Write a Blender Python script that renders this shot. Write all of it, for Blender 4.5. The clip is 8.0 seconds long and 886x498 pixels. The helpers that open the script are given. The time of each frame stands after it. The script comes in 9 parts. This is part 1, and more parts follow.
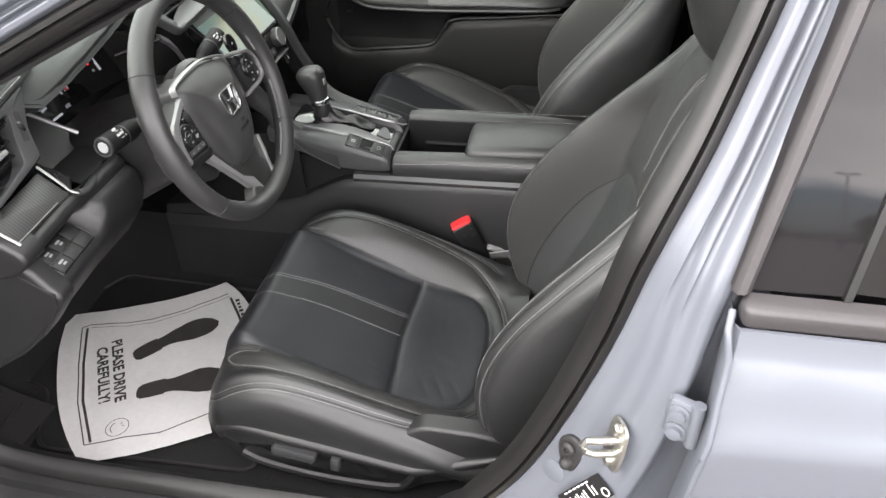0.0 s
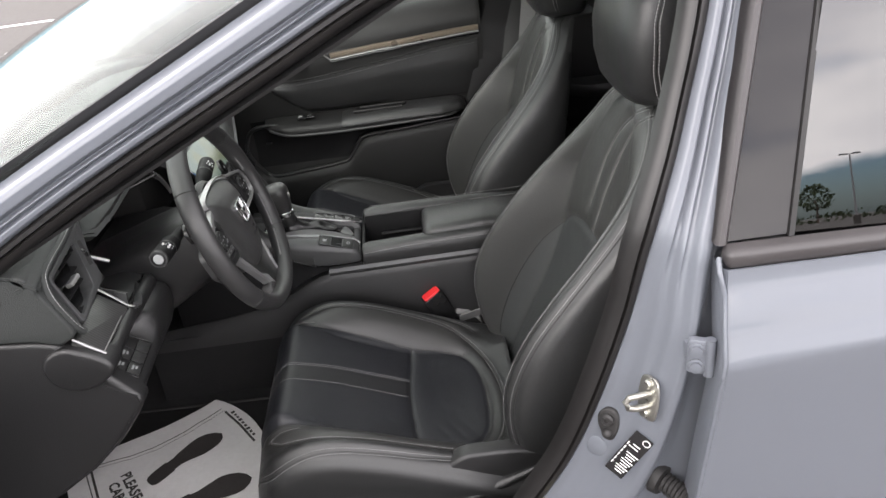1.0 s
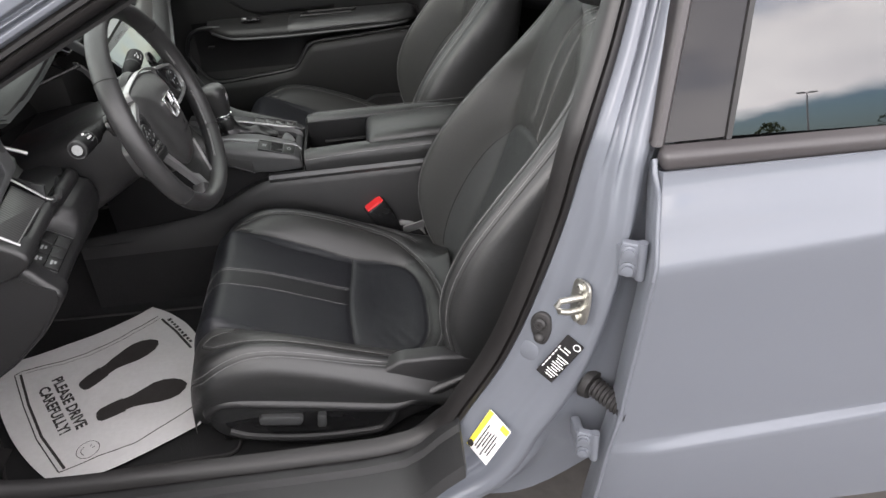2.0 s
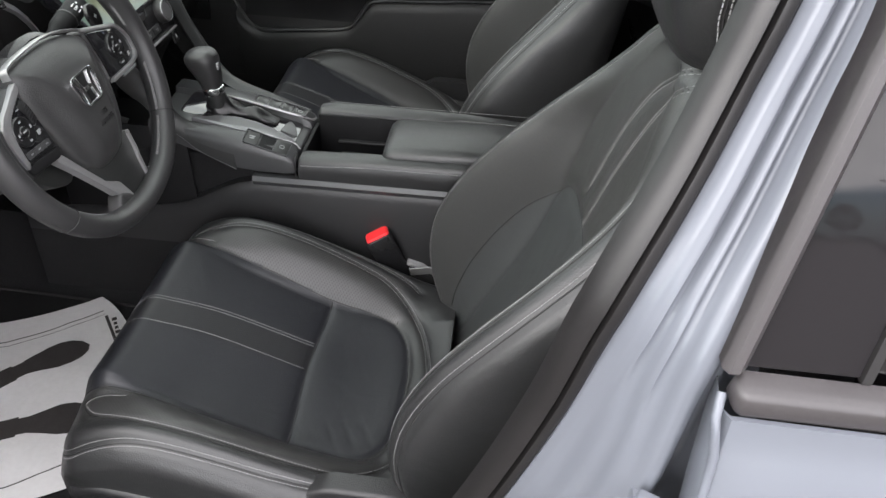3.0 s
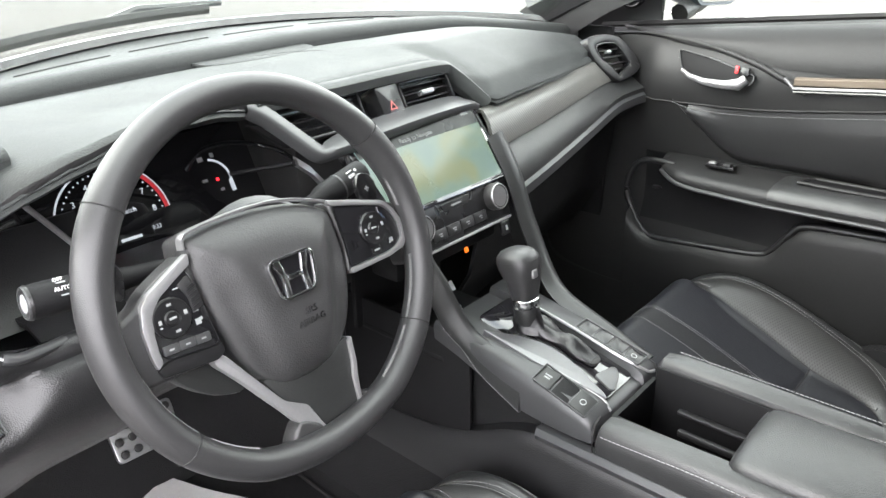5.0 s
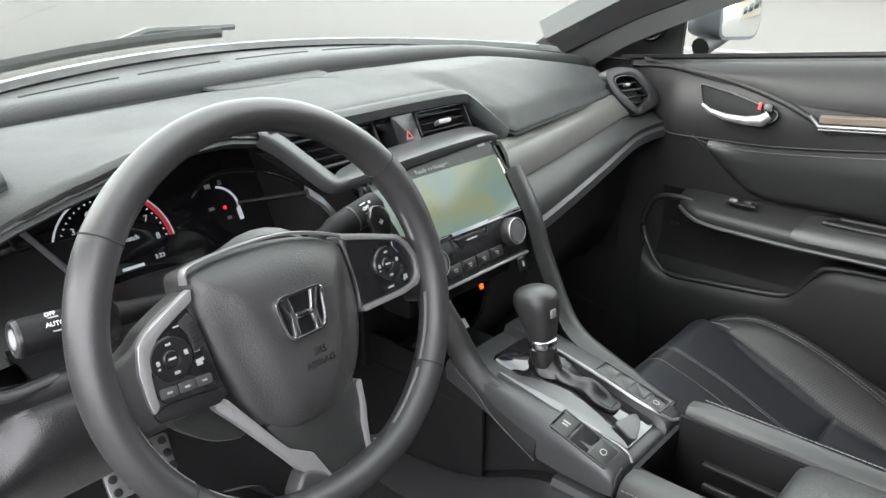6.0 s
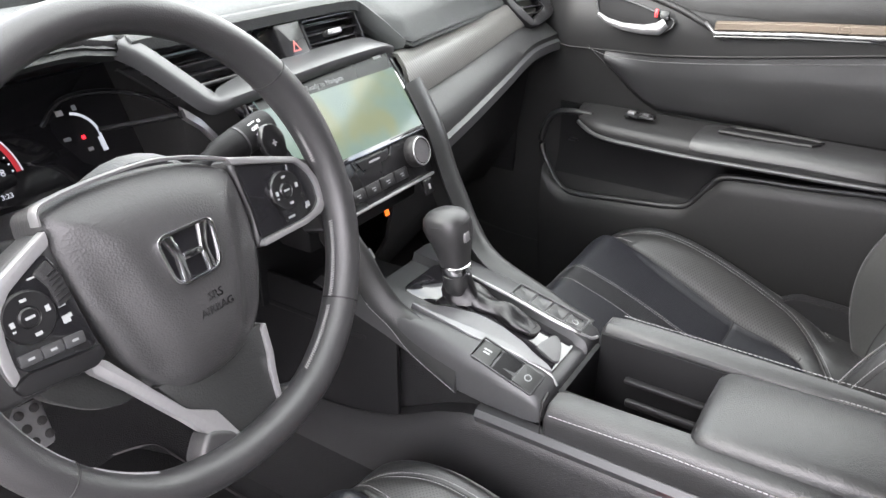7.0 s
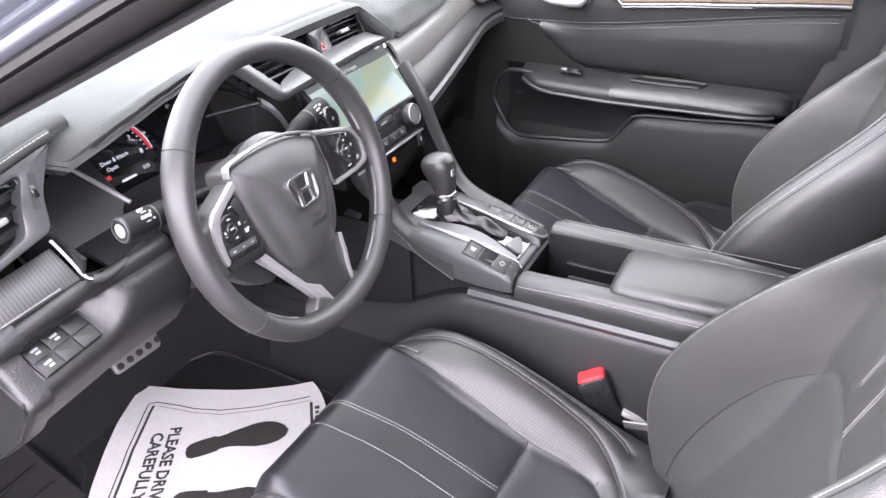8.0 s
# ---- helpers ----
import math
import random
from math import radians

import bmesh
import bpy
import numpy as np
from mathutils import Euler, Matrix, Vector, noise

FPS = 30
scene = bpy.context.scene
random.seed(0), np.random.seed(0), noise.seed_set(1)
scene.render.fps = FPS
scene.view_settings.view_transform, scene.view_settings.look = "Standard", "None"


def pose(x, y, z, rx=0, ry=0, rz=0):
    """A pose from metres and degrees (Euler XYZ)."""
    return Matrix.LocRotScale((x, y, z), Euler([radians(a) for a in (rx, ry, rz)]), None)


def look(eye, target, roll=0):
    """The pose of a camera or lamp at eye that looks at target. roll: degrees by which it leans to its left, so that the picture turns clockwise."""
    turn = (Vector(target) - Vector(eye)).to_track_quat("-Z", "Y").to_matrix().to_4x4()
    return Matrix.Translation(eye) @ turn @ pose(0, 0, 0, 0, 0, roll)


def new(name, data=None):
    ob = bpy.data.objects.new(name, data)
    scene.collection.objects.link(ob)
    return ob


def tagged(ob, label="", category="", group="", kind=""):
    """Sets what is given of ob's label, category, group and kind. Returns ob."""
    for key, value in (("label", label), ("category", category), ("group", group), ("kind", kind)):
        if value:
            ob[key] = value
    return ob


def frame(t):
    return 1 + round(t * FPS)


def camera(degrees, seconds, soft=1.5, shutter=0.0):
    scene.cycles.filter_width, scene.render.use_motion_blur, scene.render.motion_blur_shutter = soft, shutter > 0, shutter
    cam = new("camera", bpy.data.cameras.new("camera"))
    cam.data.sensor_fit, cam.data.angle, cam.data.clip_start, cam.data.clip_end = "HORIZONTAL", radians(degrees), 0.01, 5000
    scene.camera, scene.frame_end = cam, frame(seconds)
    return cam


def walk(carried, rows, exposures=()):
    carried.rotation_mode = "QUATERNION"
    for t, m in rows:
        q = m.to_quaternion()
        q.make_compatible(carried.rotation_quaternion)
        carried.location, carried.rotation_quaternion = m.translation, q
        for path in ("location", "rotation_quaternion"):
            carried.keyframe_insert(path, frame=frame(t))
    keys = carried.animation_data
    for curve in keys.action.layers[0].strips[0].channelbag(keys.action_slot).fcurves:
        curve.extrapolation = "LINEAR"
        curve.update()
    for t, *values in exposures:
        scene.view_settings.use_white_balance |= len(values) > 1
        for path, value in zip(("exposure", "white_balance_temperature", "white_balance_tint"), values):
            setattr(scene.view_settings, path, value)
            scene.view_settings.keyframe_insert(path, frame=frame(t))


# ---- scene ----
cam = camera(61.5, 8.0)
EXPOSURES = ((0, 2.16, 6800, 14), (0.5, 1.86, 6850, 14), (1.0, 1.52, 6750, 15), (1.7, 1.54, 6750, 15), (2.8, 1.48, 6580, 14), (3.5, 2.98, 6600, 13), (4.5, 3.02, 6600, 13), (6.5, 2.36, 6550, 14), (7.0, 3.0, 6600, 18), (7.5, 3.22, 6650, 21), (8.0, 3.28, 6400, 26))
PATH = [
    (0, (0.533, -0.965, 1.356), (0.201, 0.596, 0.15), -2.7),
    (0.5, (0.464, -1.13, 1.396), (0.284, 0.559, 0.341), -5.1),
    (1, (0.321, -1.218, 1.383), (0.359, 0.546, 0.44), -7.1),
    (1.5, (0.284, -1.255, 1.337), (0.4, 0.465, 0.322), -6.3),
    (1.7, (0.294, -1.248, 1.333), (0.434, 0.445, 0.276), -5.3),
    (2.8, (0.52, -0.925, 1.3), (0.476, 0.657, 0.078), 2.0),
    (3, (0.513, -0.786, 1.284), (0.39, 0.784, 0.051), 2.7),
    (3.5, (0.477, -0.532, 1.247), (0.01, 1.046, 0.11), -0.4),
    (4, (0.485, -0.389, 1.181), (-0.264, 1.117, 0.098), -0.4),
    (4.5, (0.491, -0.366, 1.168), (-0.534, 1.061, 0.213), -1.2),
    (5, (0.512, -0.36, 1.153), (-0.705, 1.005, 0.343), -1.5),
    (5.2, (0.517, -0.359, 1.162), (-0.735, 0.993, 0.384), -1.2),
    (6.3, (0.445, -0.317, 1.129), (-0.781, 1.077, 0.384), 0.3),
    (6.5, (0.427, -0.304, 1.116), (-0.725, 1.129, 0.329), 0.2),
    (7, (0.413, -0.3, 1.108), (-0.542, 1.204, 0.2), 0.4),
    (7.5, (0.396, -0.392, 1.127), (-0.369, 1.139, 0.094), 0.3),
    (8, (0.54, -0.635, 1.262), (-0.275, 0.872, 0.229), -2.0),
]
walk(cam, [(t, look(eye, target, roll)) for t, eye, target, roll in PATH], EXPOSURES)

# ---- world and light ----
SUN_AZ, SUN_EL = 225.0, 33.0  # degrees, the bright part of the overcast sky
world = bpy.data.worlds.new("sky")
scene.world = world
world.use_nodes = True
wn, wl = world.node_tree.nodes, world.node_tree.links
wn.clear()
w_out = wn.new("ShaderNodeOutputWorld")
w_bg = wn.new("ShaderNodeBackground")
w_sky = wn.new("ShaderNodeTexSky")
w_sky.sky_type = "NISHITA"
w_sky.sun_disc = False
w_sky.sun_elevation, w_sky.sun_rotation = radians(SUN_EL), radians(SUN_AZ)
w_co = wn.new("ShaderNodeTexCoord")
w_map = wn.new("ShaderNodeMapping")
w_map.inputs["Scale"].default_value = (1.0, 1.0, 3.2)
w_noise = wn.new("ShaderNodeTexNoise")
w_noise.inputs["Scale"].default_value, w_noise.inputs["Detail"].default_value = 2.3, 7.0
w_ramp = wn.new("ShaderNodeValToRGB")
w_ramp.color_ramp.elements[0].position, w_ramp.color_ramp.elements[1].position = 0.26, 0.44
w_cloud = wn.new("ShaderNodeValToRGB")
for p, c in ((0.0, (4.6, 4.7, 5.1, 1)), (0.55, (8.3, 8.3, 8.3, 1))):
    e = w_cloud.color_ramp.elements[0] if p == 0.0 else w_cloud.color_ramp.elements[1]
    e.position, e.color = p + 0.2, c
w_noise2 = wn.new("ShaderNodeTexNoise")
w_noise2.inputs["Scale"].default_value, w_noise2.inputs["Detail"].default_value = 4.1, 5.0
w_mix = wn.new("ShaderNodeMix")
w_mix.data_type = "RGBA"
wl.new(w_co.outputs["Generated"], w_map.inputs["Vector"])
wl.new(w_map.outputs["Vector"], w_noise.inputs["Vector"])
wl.new(w_map.outputs["Vector"], w_noise2.inputs["Vector"])
wl.new(w_noise.outputs["Fac"], w_ramp.inputs["Fac"])
wl.new(w_noise2.outputs["Fac"], w_cloud.inputs["Fac"])
# clouds lie higher up; a clear strip of sky shows above the horizon
w_sep = wn.new("ShaderNodeSeparateXYZ")
w_low = wn.new("ShaderNodeMapRange")
w_low.inputs["From Min"].default_value, w_low.inputs["From Max"].default_value = 0.052, 0.072
w_mul = wn.new("ShaderNodeMath")
w_mul.operation = "MULTIPLY"
wl.new(w_co.outputs["Generated"], w_sep.inputs["Vector"])
w_edge = wn.new("ShaderNodeMath")
w_edge.operation = "MULTIPLY_ADD"
w_edge.inputs[1].default_value, w_edge.inputs[2].default_value = 0.12, -0.06
w_sum = wn.new("ShaderNodeMath")
w_sum.operation = "ADD"
wl.new(w_noise2.outputs["Fac"], w_edge.inputs[0])
wl.new(w_edge.outputs["Value"], w_sum.inputs[0])
wl.new(w_sep.outputs["Z"], w_sum.inputs[1])
wl.new(w_sum.outputs["Value"], w_low.inputs["Value"])
wl.new(w_ramp.outputs["Color"], w_mul.inputs[0])
wl.new(w_low.outputs["Result"], w_mul.inputs[1])
wl.new(w_mul.outputs["Value"], w_mix.inputs["Factor"])
w_dim = wn.new("ShaderNodeMix")
w_dim.data_type, w_dim.blend_type = "RGBA", "MULTIPLY"
w_dim.inputs["Factor"].default_value, w_dim.inputs["B"].default_value = 1.0, (0.30, 0.41, 0.58, 1)
wl.new(w_sky.outputs["Color"], w_dim.inputs["A"])
wl.new(w_dim.outputs["Result"], w_mix.inputs["A"])
w_high = wn.new("ShaderNodeMapRange")
w_high.inputs["From Min"].default_value, w_high.inputs["From Max"].default_value = 0.05, 1.0
w_high.inputs["To Min"].default_value, w_high.inputs["To Max"].default_value = 1.18, 0.74
w_shade = wn.new("ShaderNodeMix")
w_shade.data_type, w_shade.blend_type = "RGBA", "MULTIPLY"
w_shade.inputs["Factor"].default_value = 1.0
wl.new(w_sep.outputs["Z"], w_high.inputs["Value"])
wl.new(w_cloud.outputs["Color"], w_shade.inputs["A"])
wl.new(w_high.outputs["Result"], w_shade.inputs["B"])
wl.new(w_shade.outputs["Result"], w_mix.inputs["B"])
wl.new(w_mix.outputs["Result"], w_bg.inputs["Color"])
w_bg.inputs["Strength"].default_value = 0.25
wl.new(w_bg.outputs["Background"], w_out.inputs["Surface"])

sun = new("sun", bpy.data.lights.new("sun", "SUN"))
sun.data.energy, sun.data.angle, sun.data.color = 0.75, radians(45), (1.0, 0.97, 0.92)
# light comes from the open side of the car
sun.matrix_world = look((-4.2, -4.8, 4.8), (0, 0, 0.6))


# ---- materials ----
def material(name, base, rough=0.5, metal=0.0, vary=0.15, grain=0.0, grain_scale=900.0, blotch=6.0, coat=0.0, spec=0.5, emit=None, emit_strength=1.0, crease=0.0):
    """A surface with colour variation at two scales and a fine relief."""
    m = bpy.data.materials.new(name)
    m.use_nodes = True
    n, l = m.node_tree.nodes, m.node_tree.links
    b = n["Principled BSDF"]
    b.inputs["Metallic"].default_value = metal
    b.inputs["Coat Weight"].default_value = coat
    b.inputs["Coat Roughness"].default_value = 0.04
    b.inputs["Coat IOR"].default_value = 1.65
    b.inputs["Specular IOR Level"].default_value = spec
    co = n.new("ShaderNodeTexCoord")
    big, small = n.new("ShaderNodeTexNoise"), n.new("ShaderNodeTexNoise")
    big.inputs["Scale"].default_value, big.inputs["Detail"].default_value = blotch, 4
    small.inputs["Scale"].default_value, small.inputs["Detail"].default_value = grain_scale * 0.35, 3
    add = n.new("ShaderNodeMath")
    add.operation = "ADD"
    ramp = n.new("ShaderNodeMapRange")
    ramp.inputs["From Min"].default_value, ramp.inputs["From Max"].default_value = 0.6, 1.4
    ramp.inputs["To Min"].default_value, ramp.inputs["To Max"].default_value = 1 - vary, 1 + vary
    mul = n.new("ShaderNodeMix")
    mul.data_type, mul.blend_type = "RGBA", "MULTIPLY"
    mul.inputs["Factor"].default_value = 1.0
    mul.inputs["A"].default_value = (*base, 1)
    rr = n.new("ShaderNodeMapRange")
    rr.inputs["From Min"].default_value, rr.inputs["From Max"].default_value = 0.3, 0.7
    rr.inputs["To Min"].default_value, rr.inputs["To Max"].default_value = max(0.02, rough * 0.88), min(1, rough * 1.12)
    for t in (big, small):
        l.new(co.outputs["Object"], t.inputs["Vector"])
    l.new(big.outputs["Fac"], add.inputs[0])
    l.new(small.outputs["Fac"], add.inputs[1])
    l.new(add.outputs[0], ramp.inputs["Value"])
    l.new(ramp.outputs["Result"], mul.inputs["B"])
    l.new(mul.outputs["Result"], b.inputs["Base Color"])
    l.new(big.outputs["Fac"], rr.inputs["Value"])
    l.new(rr.outputs["Result"], b.inputs["Roughness"])
    if grain:
        v = n.new("ShaderNodeTexVoronoi")
        v.inputs["Scale"].default_value = grain_scale
        l.new(co.outputs["Object"], v.inputs["Vector"])
        bump = n.new("ShaderNodeBump")
        bump.inputs["Strength"].default_value, bump.inputs["Distance"].default_value = grain, 0.0006
        l.new(v.outputs["Distance"], bump.inputs["Height"])
        l.new(bump.outputs["Normal"], b.inputs["Normal"])
        if crease:
            # soft folds and puckers of stretched hide
            w1 = n.new("ShaderNodeTexNoise")
            w1.inputs["Scale"].default_value, w1.inputs["Detail"].default_value, w1.inputs["Distortion"].default_value = 16.0, 3.0, 0.8
            l.new(co.outputs["Object"], w1.inputs["Vector"])
            b2 = n.new("ShaderNodeBump")
            b2.inputs["Strength"].default_value, b2.inputs["Distance"].default_value = crease, 0.006
            l.new(w1.outputs["Fac"], b2.inputs["Height"])
            l.new(b2.outputs["Normal"], bump.inputs["Normal"])
    if emit:
        b.inputs["Emission Color"].default_value = (*emit, 1)
        b.inputs["Emission Strength"].default_value = emit_strength
    return m


def perforated(name, base, rough, pitch, turn=(0, 0, 0.785)):
    """Leather with a regular field of small punched holes."""
    m = material(name, base, rough, grain=0.0)
    n, l = m.node_tree.nodes, m.node_tree.links
    b = n["Principled BSDF"]
    co = n.new("ShaderNodeTexCoord")
    v = n.new("ShaderNodeTexVoronoi")
    v.inputs["Scale"].default_value, v.inputs["Randomness"].default_value = 1 / pitch, 0.0
    mp = n.new("ShaderNodeMapping")
    mp.inputs["Rotation"].default_value = turn
    v.voronoi_dimensions = "2D"
    l.new(co.outputs["Object"], mp.inputs["Vector"])
    l.new(mp.outputs["Vector"], v.inputs["Vector"])
    r = n.new("ShaderNodeMapRange")
    r.inputs["From Min"].default_value, r.inputs["From Max"].default_value = 0.22, 0.34
    l.new(v.outputs["Distance"], r.inputs["Value"])
    bump = n.new("ShaderNodeBump")
    bump.inputs["Strength"].default_value, bump.inputs["Distance"].default_value = 0.2, 0.0008
    l.new(r.outputs["Result"], bump.inputs["Height"])
    l.new(bump.outputs["Normal"], b.inputs["Normal"])
    old = b.inputs["Base Color"].links[0].from_socket
    mx = n.new("ShaderNodeMix")
    mx.data_type = "RGBA"
    mx.inputs["A"].default_value = tuple(0.5 * c for c in base) + (1,)
    l.new(r.outputs["Result"], mx.inputs["Factor"])
    l.new(old, mx.inputs["B"])
    l.new(mx.outputs["Result"], b.inputs["Base Color"])
    return m


def carbon(name, dark, light, axis_scale):
    """Ribbed, woven-looking trim."""
    m = material(name, dark, 0.32, coat=0.3)
    n, l = m.node_tree.nodes, m.node_tree.links
    b = n["Principled BSDF"]
    co = n.new("ShaderNodeTexCoord")
    w = n.new("ShaderNodeTexWave")
    w.bands_direction = "DIAGONAL"
    w.inputs["Scale"].default_value = axis_scale
    l.new(co.outputs["Object"], w.inputs["Vector"])
    mx = n.new("ShaderNodeMix")
    mx.data_type = "RGBA"
    mx.inputs["A"].default_value, mx.inputs["B"].default_value = (*dark, 1), (*light, 1)
    l.new(w.outputs["Fac"], mx.inputs["Factor"])
    l.new(mx.outputs["Result"], b.inputs["Base Color"])
    bump = n.new("ShaderNodeBump")
    bump.inputs["Strength"].default_value, bump.inputs["Distance"].default_value = 0.3, 0.0006
    l.new(w.outputs["Fac"], bump.inputs["Height"])
    l.new(bump.outputs["Normal"], b.inputs["Normal"])
    return m


def glass(name, tint=(1, 1, 1), ior=1.5):
    m = bpy.data.materials.new(name)
    m.use_nodes = True
    n, l = m.node_tree.nodes, m.node_tree.links
    n.remove(n["Principled BSDF"])
    tr, gl, mx = n.new("ShaderNodeBsdfTransparent"), n.new("ShaderNodeBsdfGlossy"), n.new("ShaderNodeMixShader")
    lw, pw, ma = n.new("ShaderNodeLayerWeight"), n.new("ShaderNodeMath"), n.new("ShaderNodeMath")
    f0 = ((ior - 1) / (ior + 1)) ** 2
    lw.inputs["Blend"].default_value = 0.5
    pw.operation, ma.operation = "POWER", "MULTIPLY_ADD"
    pw.inputs[1].default_value = 5.0
    ma.inputs[1].default_value, ma.inputs[2].default_value = 1 - f0, f0
    l.new(lw.outputs["Facing"], pw.inputs[0])
    l.new(pw.outputs["Value"], ma.inputs[0])
    tr.inputs["Color"].default_value = (*tint, 1)
    gl.inputs["Roughness"].default_value = 0.01
    l.new(ma.outputs["Value"], mx.inputs["Fac"])
    l.new(tr.outputs["BSDF"], mx.inputs[1])
    l.new(gl.outputs["BSDF"], mx.inputs[2])
    l.new(mx.outputs["Shader"], n["Material Output"].inputs["Surface"])
    return m


LEATHER = material("black_leather", (0.018, 0.0185, 0.0187), 0.36, grain=0.45, grain_scale=700, vary=0.2, spec=0.6, crease=0.22)
LEATHER_WHEEL = material("wheel_leather", (0.024, 0.024, 0.0245), 0.41, grain=0.25, grain_scale=1100, vary=0.12, spec=0.6)
# bolster, wing and backrest leathers: lighter base carries the light they catch
PERF = perforated("lit_perforated_leather", (0.034, 0.034, 0.0335), 0.38, 0.0036)
WING_HIDE = material("lit_wing_leather", (0.034, 0.0348, 0.0335), 0.41, grain=0.35, grain_scale=900, vary=0.16, spec=0.55, crease=0.22)
CLOTH_BACK = material("lit_insert_leather", (0.036, 0.0388, 0.0388), 0.42, grain=0.35, grain_scale=900, vary=0.15, spec=0.55, crease=0.22)
CLOTH = material("smooth_seat_centre_leather", (0.0132, 0.014, 0.017), 0.44, grain=0.35, grain_scale=900, vary=0.15, spec=0.5, crease=0.20)
WEAVE = perforated("fine_perforated_leather", (0.016, 0.0165, 0.018), 0.44, 0.0032)
SOFT = material("soft_dash_plastic", (0.03, 0.0325, 0.0318), 0.56, grain=0.7, grain_scale=550, vary=0.10, spec=0.25)
DOOR_TRIM = material("dark_grey_door_trim", (0.0155, 0.0155, 0.0155), 0.47, grain=0.3, grain_scale=600, vary=0.14, spec=0.36)
DASH_LOW = material("dark_soft_panel", (0.0185, 0.0195, 0.019), 0.4, grain=0.3, grain_scale=600, vary=0.12, spec=0.5)
PLASTIC = material("black_grained_plastic", (0.0135, 0.0135, 0.014), 0.38, grain=0.5, grain_scale=680, vary=0.15, spec=0.55)
HUB_COVER = material("grained_airbag_cover", (0.033, 0.033, 0.0332), 0.40, grain=0.42, grain_scale=620, vary=0.12, spec=0.55)
PLASTIC_SMOOTH = material("satin_black_plastic", (0.009, 0.009, 0.0095), 0.27, vary=0.1)
GREY_TRIM = material("dark_grey_satin_trim", (0.048, 0.049, 0.050), 0.36, metal=0.2, vary=0.08)
GLOSS_PANEL = material("gloss_black_panel", (0.012, 0.011, 0.012), 0.03, vary=0.03, spec=0.32)
GLOSS = material("gloss_black", (0.010, 0.010, 0.011), 0.06, vary=0.05, coat=0.6)
SILVER = material("satin_silver", (0.30, 0.30, 0.30), 0.32, metal=0.6, vary=0.06)
CHROME = material("chrome", (0.72, 0.72, 0.73), 0.16, metal=1.0, vary=0.03)
STEEL = material("zinc_steel", (0.46, 0.45, 0.41), 0.3, metal=0.9, vary=0.15, blotch=60)
CARBON = carbon("ribbed_carbon_trim", (0.062, 0.063, 0.058), (0.100, 0.100, 0.090), 130)
CARBON_DARK = carbon("dark_ribbed_trim", (0.022, 0.022, 0.022), (0.042, 0.042, 0.042), 130)
for m_ in (CARBON, CARBON_DARK):
    m_.node_tree.nodes["Principled BSDF"].inputs["Coat Weight"].default_value = 0.0
CARPET = material("black_carpet", (0.006, 0.006, 0.0065), 0.95, grain=1.0, grain_scale=500, vary=0.45)
RUBBER = material("black_rubber", (0.020, 0.019, 0.019), 0.55, grain=0.15, vary=0.2)
SEAL = material("rubber_seal", (0.01, 0.0092, 0.0092), 0.42, grain=0.1, vary=0.15)
VINYL = material("grey_vinyl_moulding", (0.045, 0.041, 0.042), 0.40, vary=0.1)
PAINT = material("blue_grey_pearl_paint", (0.132, 0.142, 0.162), 0.42, metal=0.10, vary=0.01, coat=0.45, spec=0.15, grain_scale=3000)
PAINT.node_tree.links.remove(PAINT.node_tree.nodes["Principled BSDF"].inputs["Roughness"].links[0])
PAINT.node_tree.nodes["Principled BSDF"].inputs["Roughness"].default_value = 0.34
PAINT.node_tree.nodes["Principled BSDF"].inputs["Coat Roughness"].default_value = 0.015
PAINT.node_tree.nodes["Principled BSDF"].inputs["Coat IOR"].default_value = 1.5
PAPER = material("white_paper", (0.62, 0.605, 0.60), 0.85, vary=0.06, grain=0.2, grain_scale=300, blotch=12)
INK = material("black_ink", (0.030, 0.026, 0.025), 0.8, vary=0.25, blotch=40)
THREAD = material("grey_thread", (0.22, 0.22, 0.22), 0.7, vary=0.1)
SEAM = material("seam_shadow", (0.012, 0.012, 0.012), 0.7, vary=0.1)
DULL_RED = material("dull_red_print", (0.42, 0.09, 0.08), 0.5, vary=0.05)
RED = material("red_plastic", (0.80, 0.030, 0.035), 0.35, vary=0.05)
WHITE = material("white_marking", (0.75, 0.75, 0.74), 0.6, vary=0.05)
YELLOW = material("yellow_label", (0.75, 0.66, 0.06), 0.6, vary=0.08)
HEADLINER = material("grey_headliner", (0.35, 0.35, 0.34), 0.9, grain=0.4, vary=0.08)
BLADE = material("brushed_grey_blade", (0.17, 0.17, 0.174), 0.4, metal=0.85, vary=0.06)
# near-black colour that carries the shade under the dashboard
FOOTWELL_SHADE = material("black_footwell_shade", (0.006, 0.006, 0.0065), 0.9, grain=0.8, grain_scale=500, vary=0.3, spec=0.3)
SCREEN_DARK = material("dark_screen_glass", (0.012, 0.014, 0.014), 0.28, vary=0.02, spec=0.3)
# near-black: plain on the stalks, painted shade in pockets and deep bays
POCKET = material("black_plastic_and_recess_shade", (0.0035, 0.0035, 0.004), 0.6, grain=0.4, vary=0.15, spec=0.25)
BOOT = material("soft_black_boot_leather", (0.005, 0.005, 0.0055), 0.30, grain=0.25, vary=0.2, spec=0.6, crease=0.5)
TONGUE = material("grey_satin_tongue", (0.1, 0.1, 0.102), 0.45, metal=0.6, vary=0.06)
BRONZE = material("bronze_ribbed_trim", (0.26, 0.215, 0.17), 0.3, metal=0.6, vary=0.08)
WEB = material("seat_belt_web", (0.2, 0.2, 0.2), 0.6, vary=0.2)
ASPHALT = material("worn_asphalt", (0.082, 0.075, 0.07), 0.9, grain=0.8, grain_scale=60, vary=0.25, blotch=0.6)
GLASS_CLEAR = glass("clear_glass", (0.86, 0.9, 0.87))
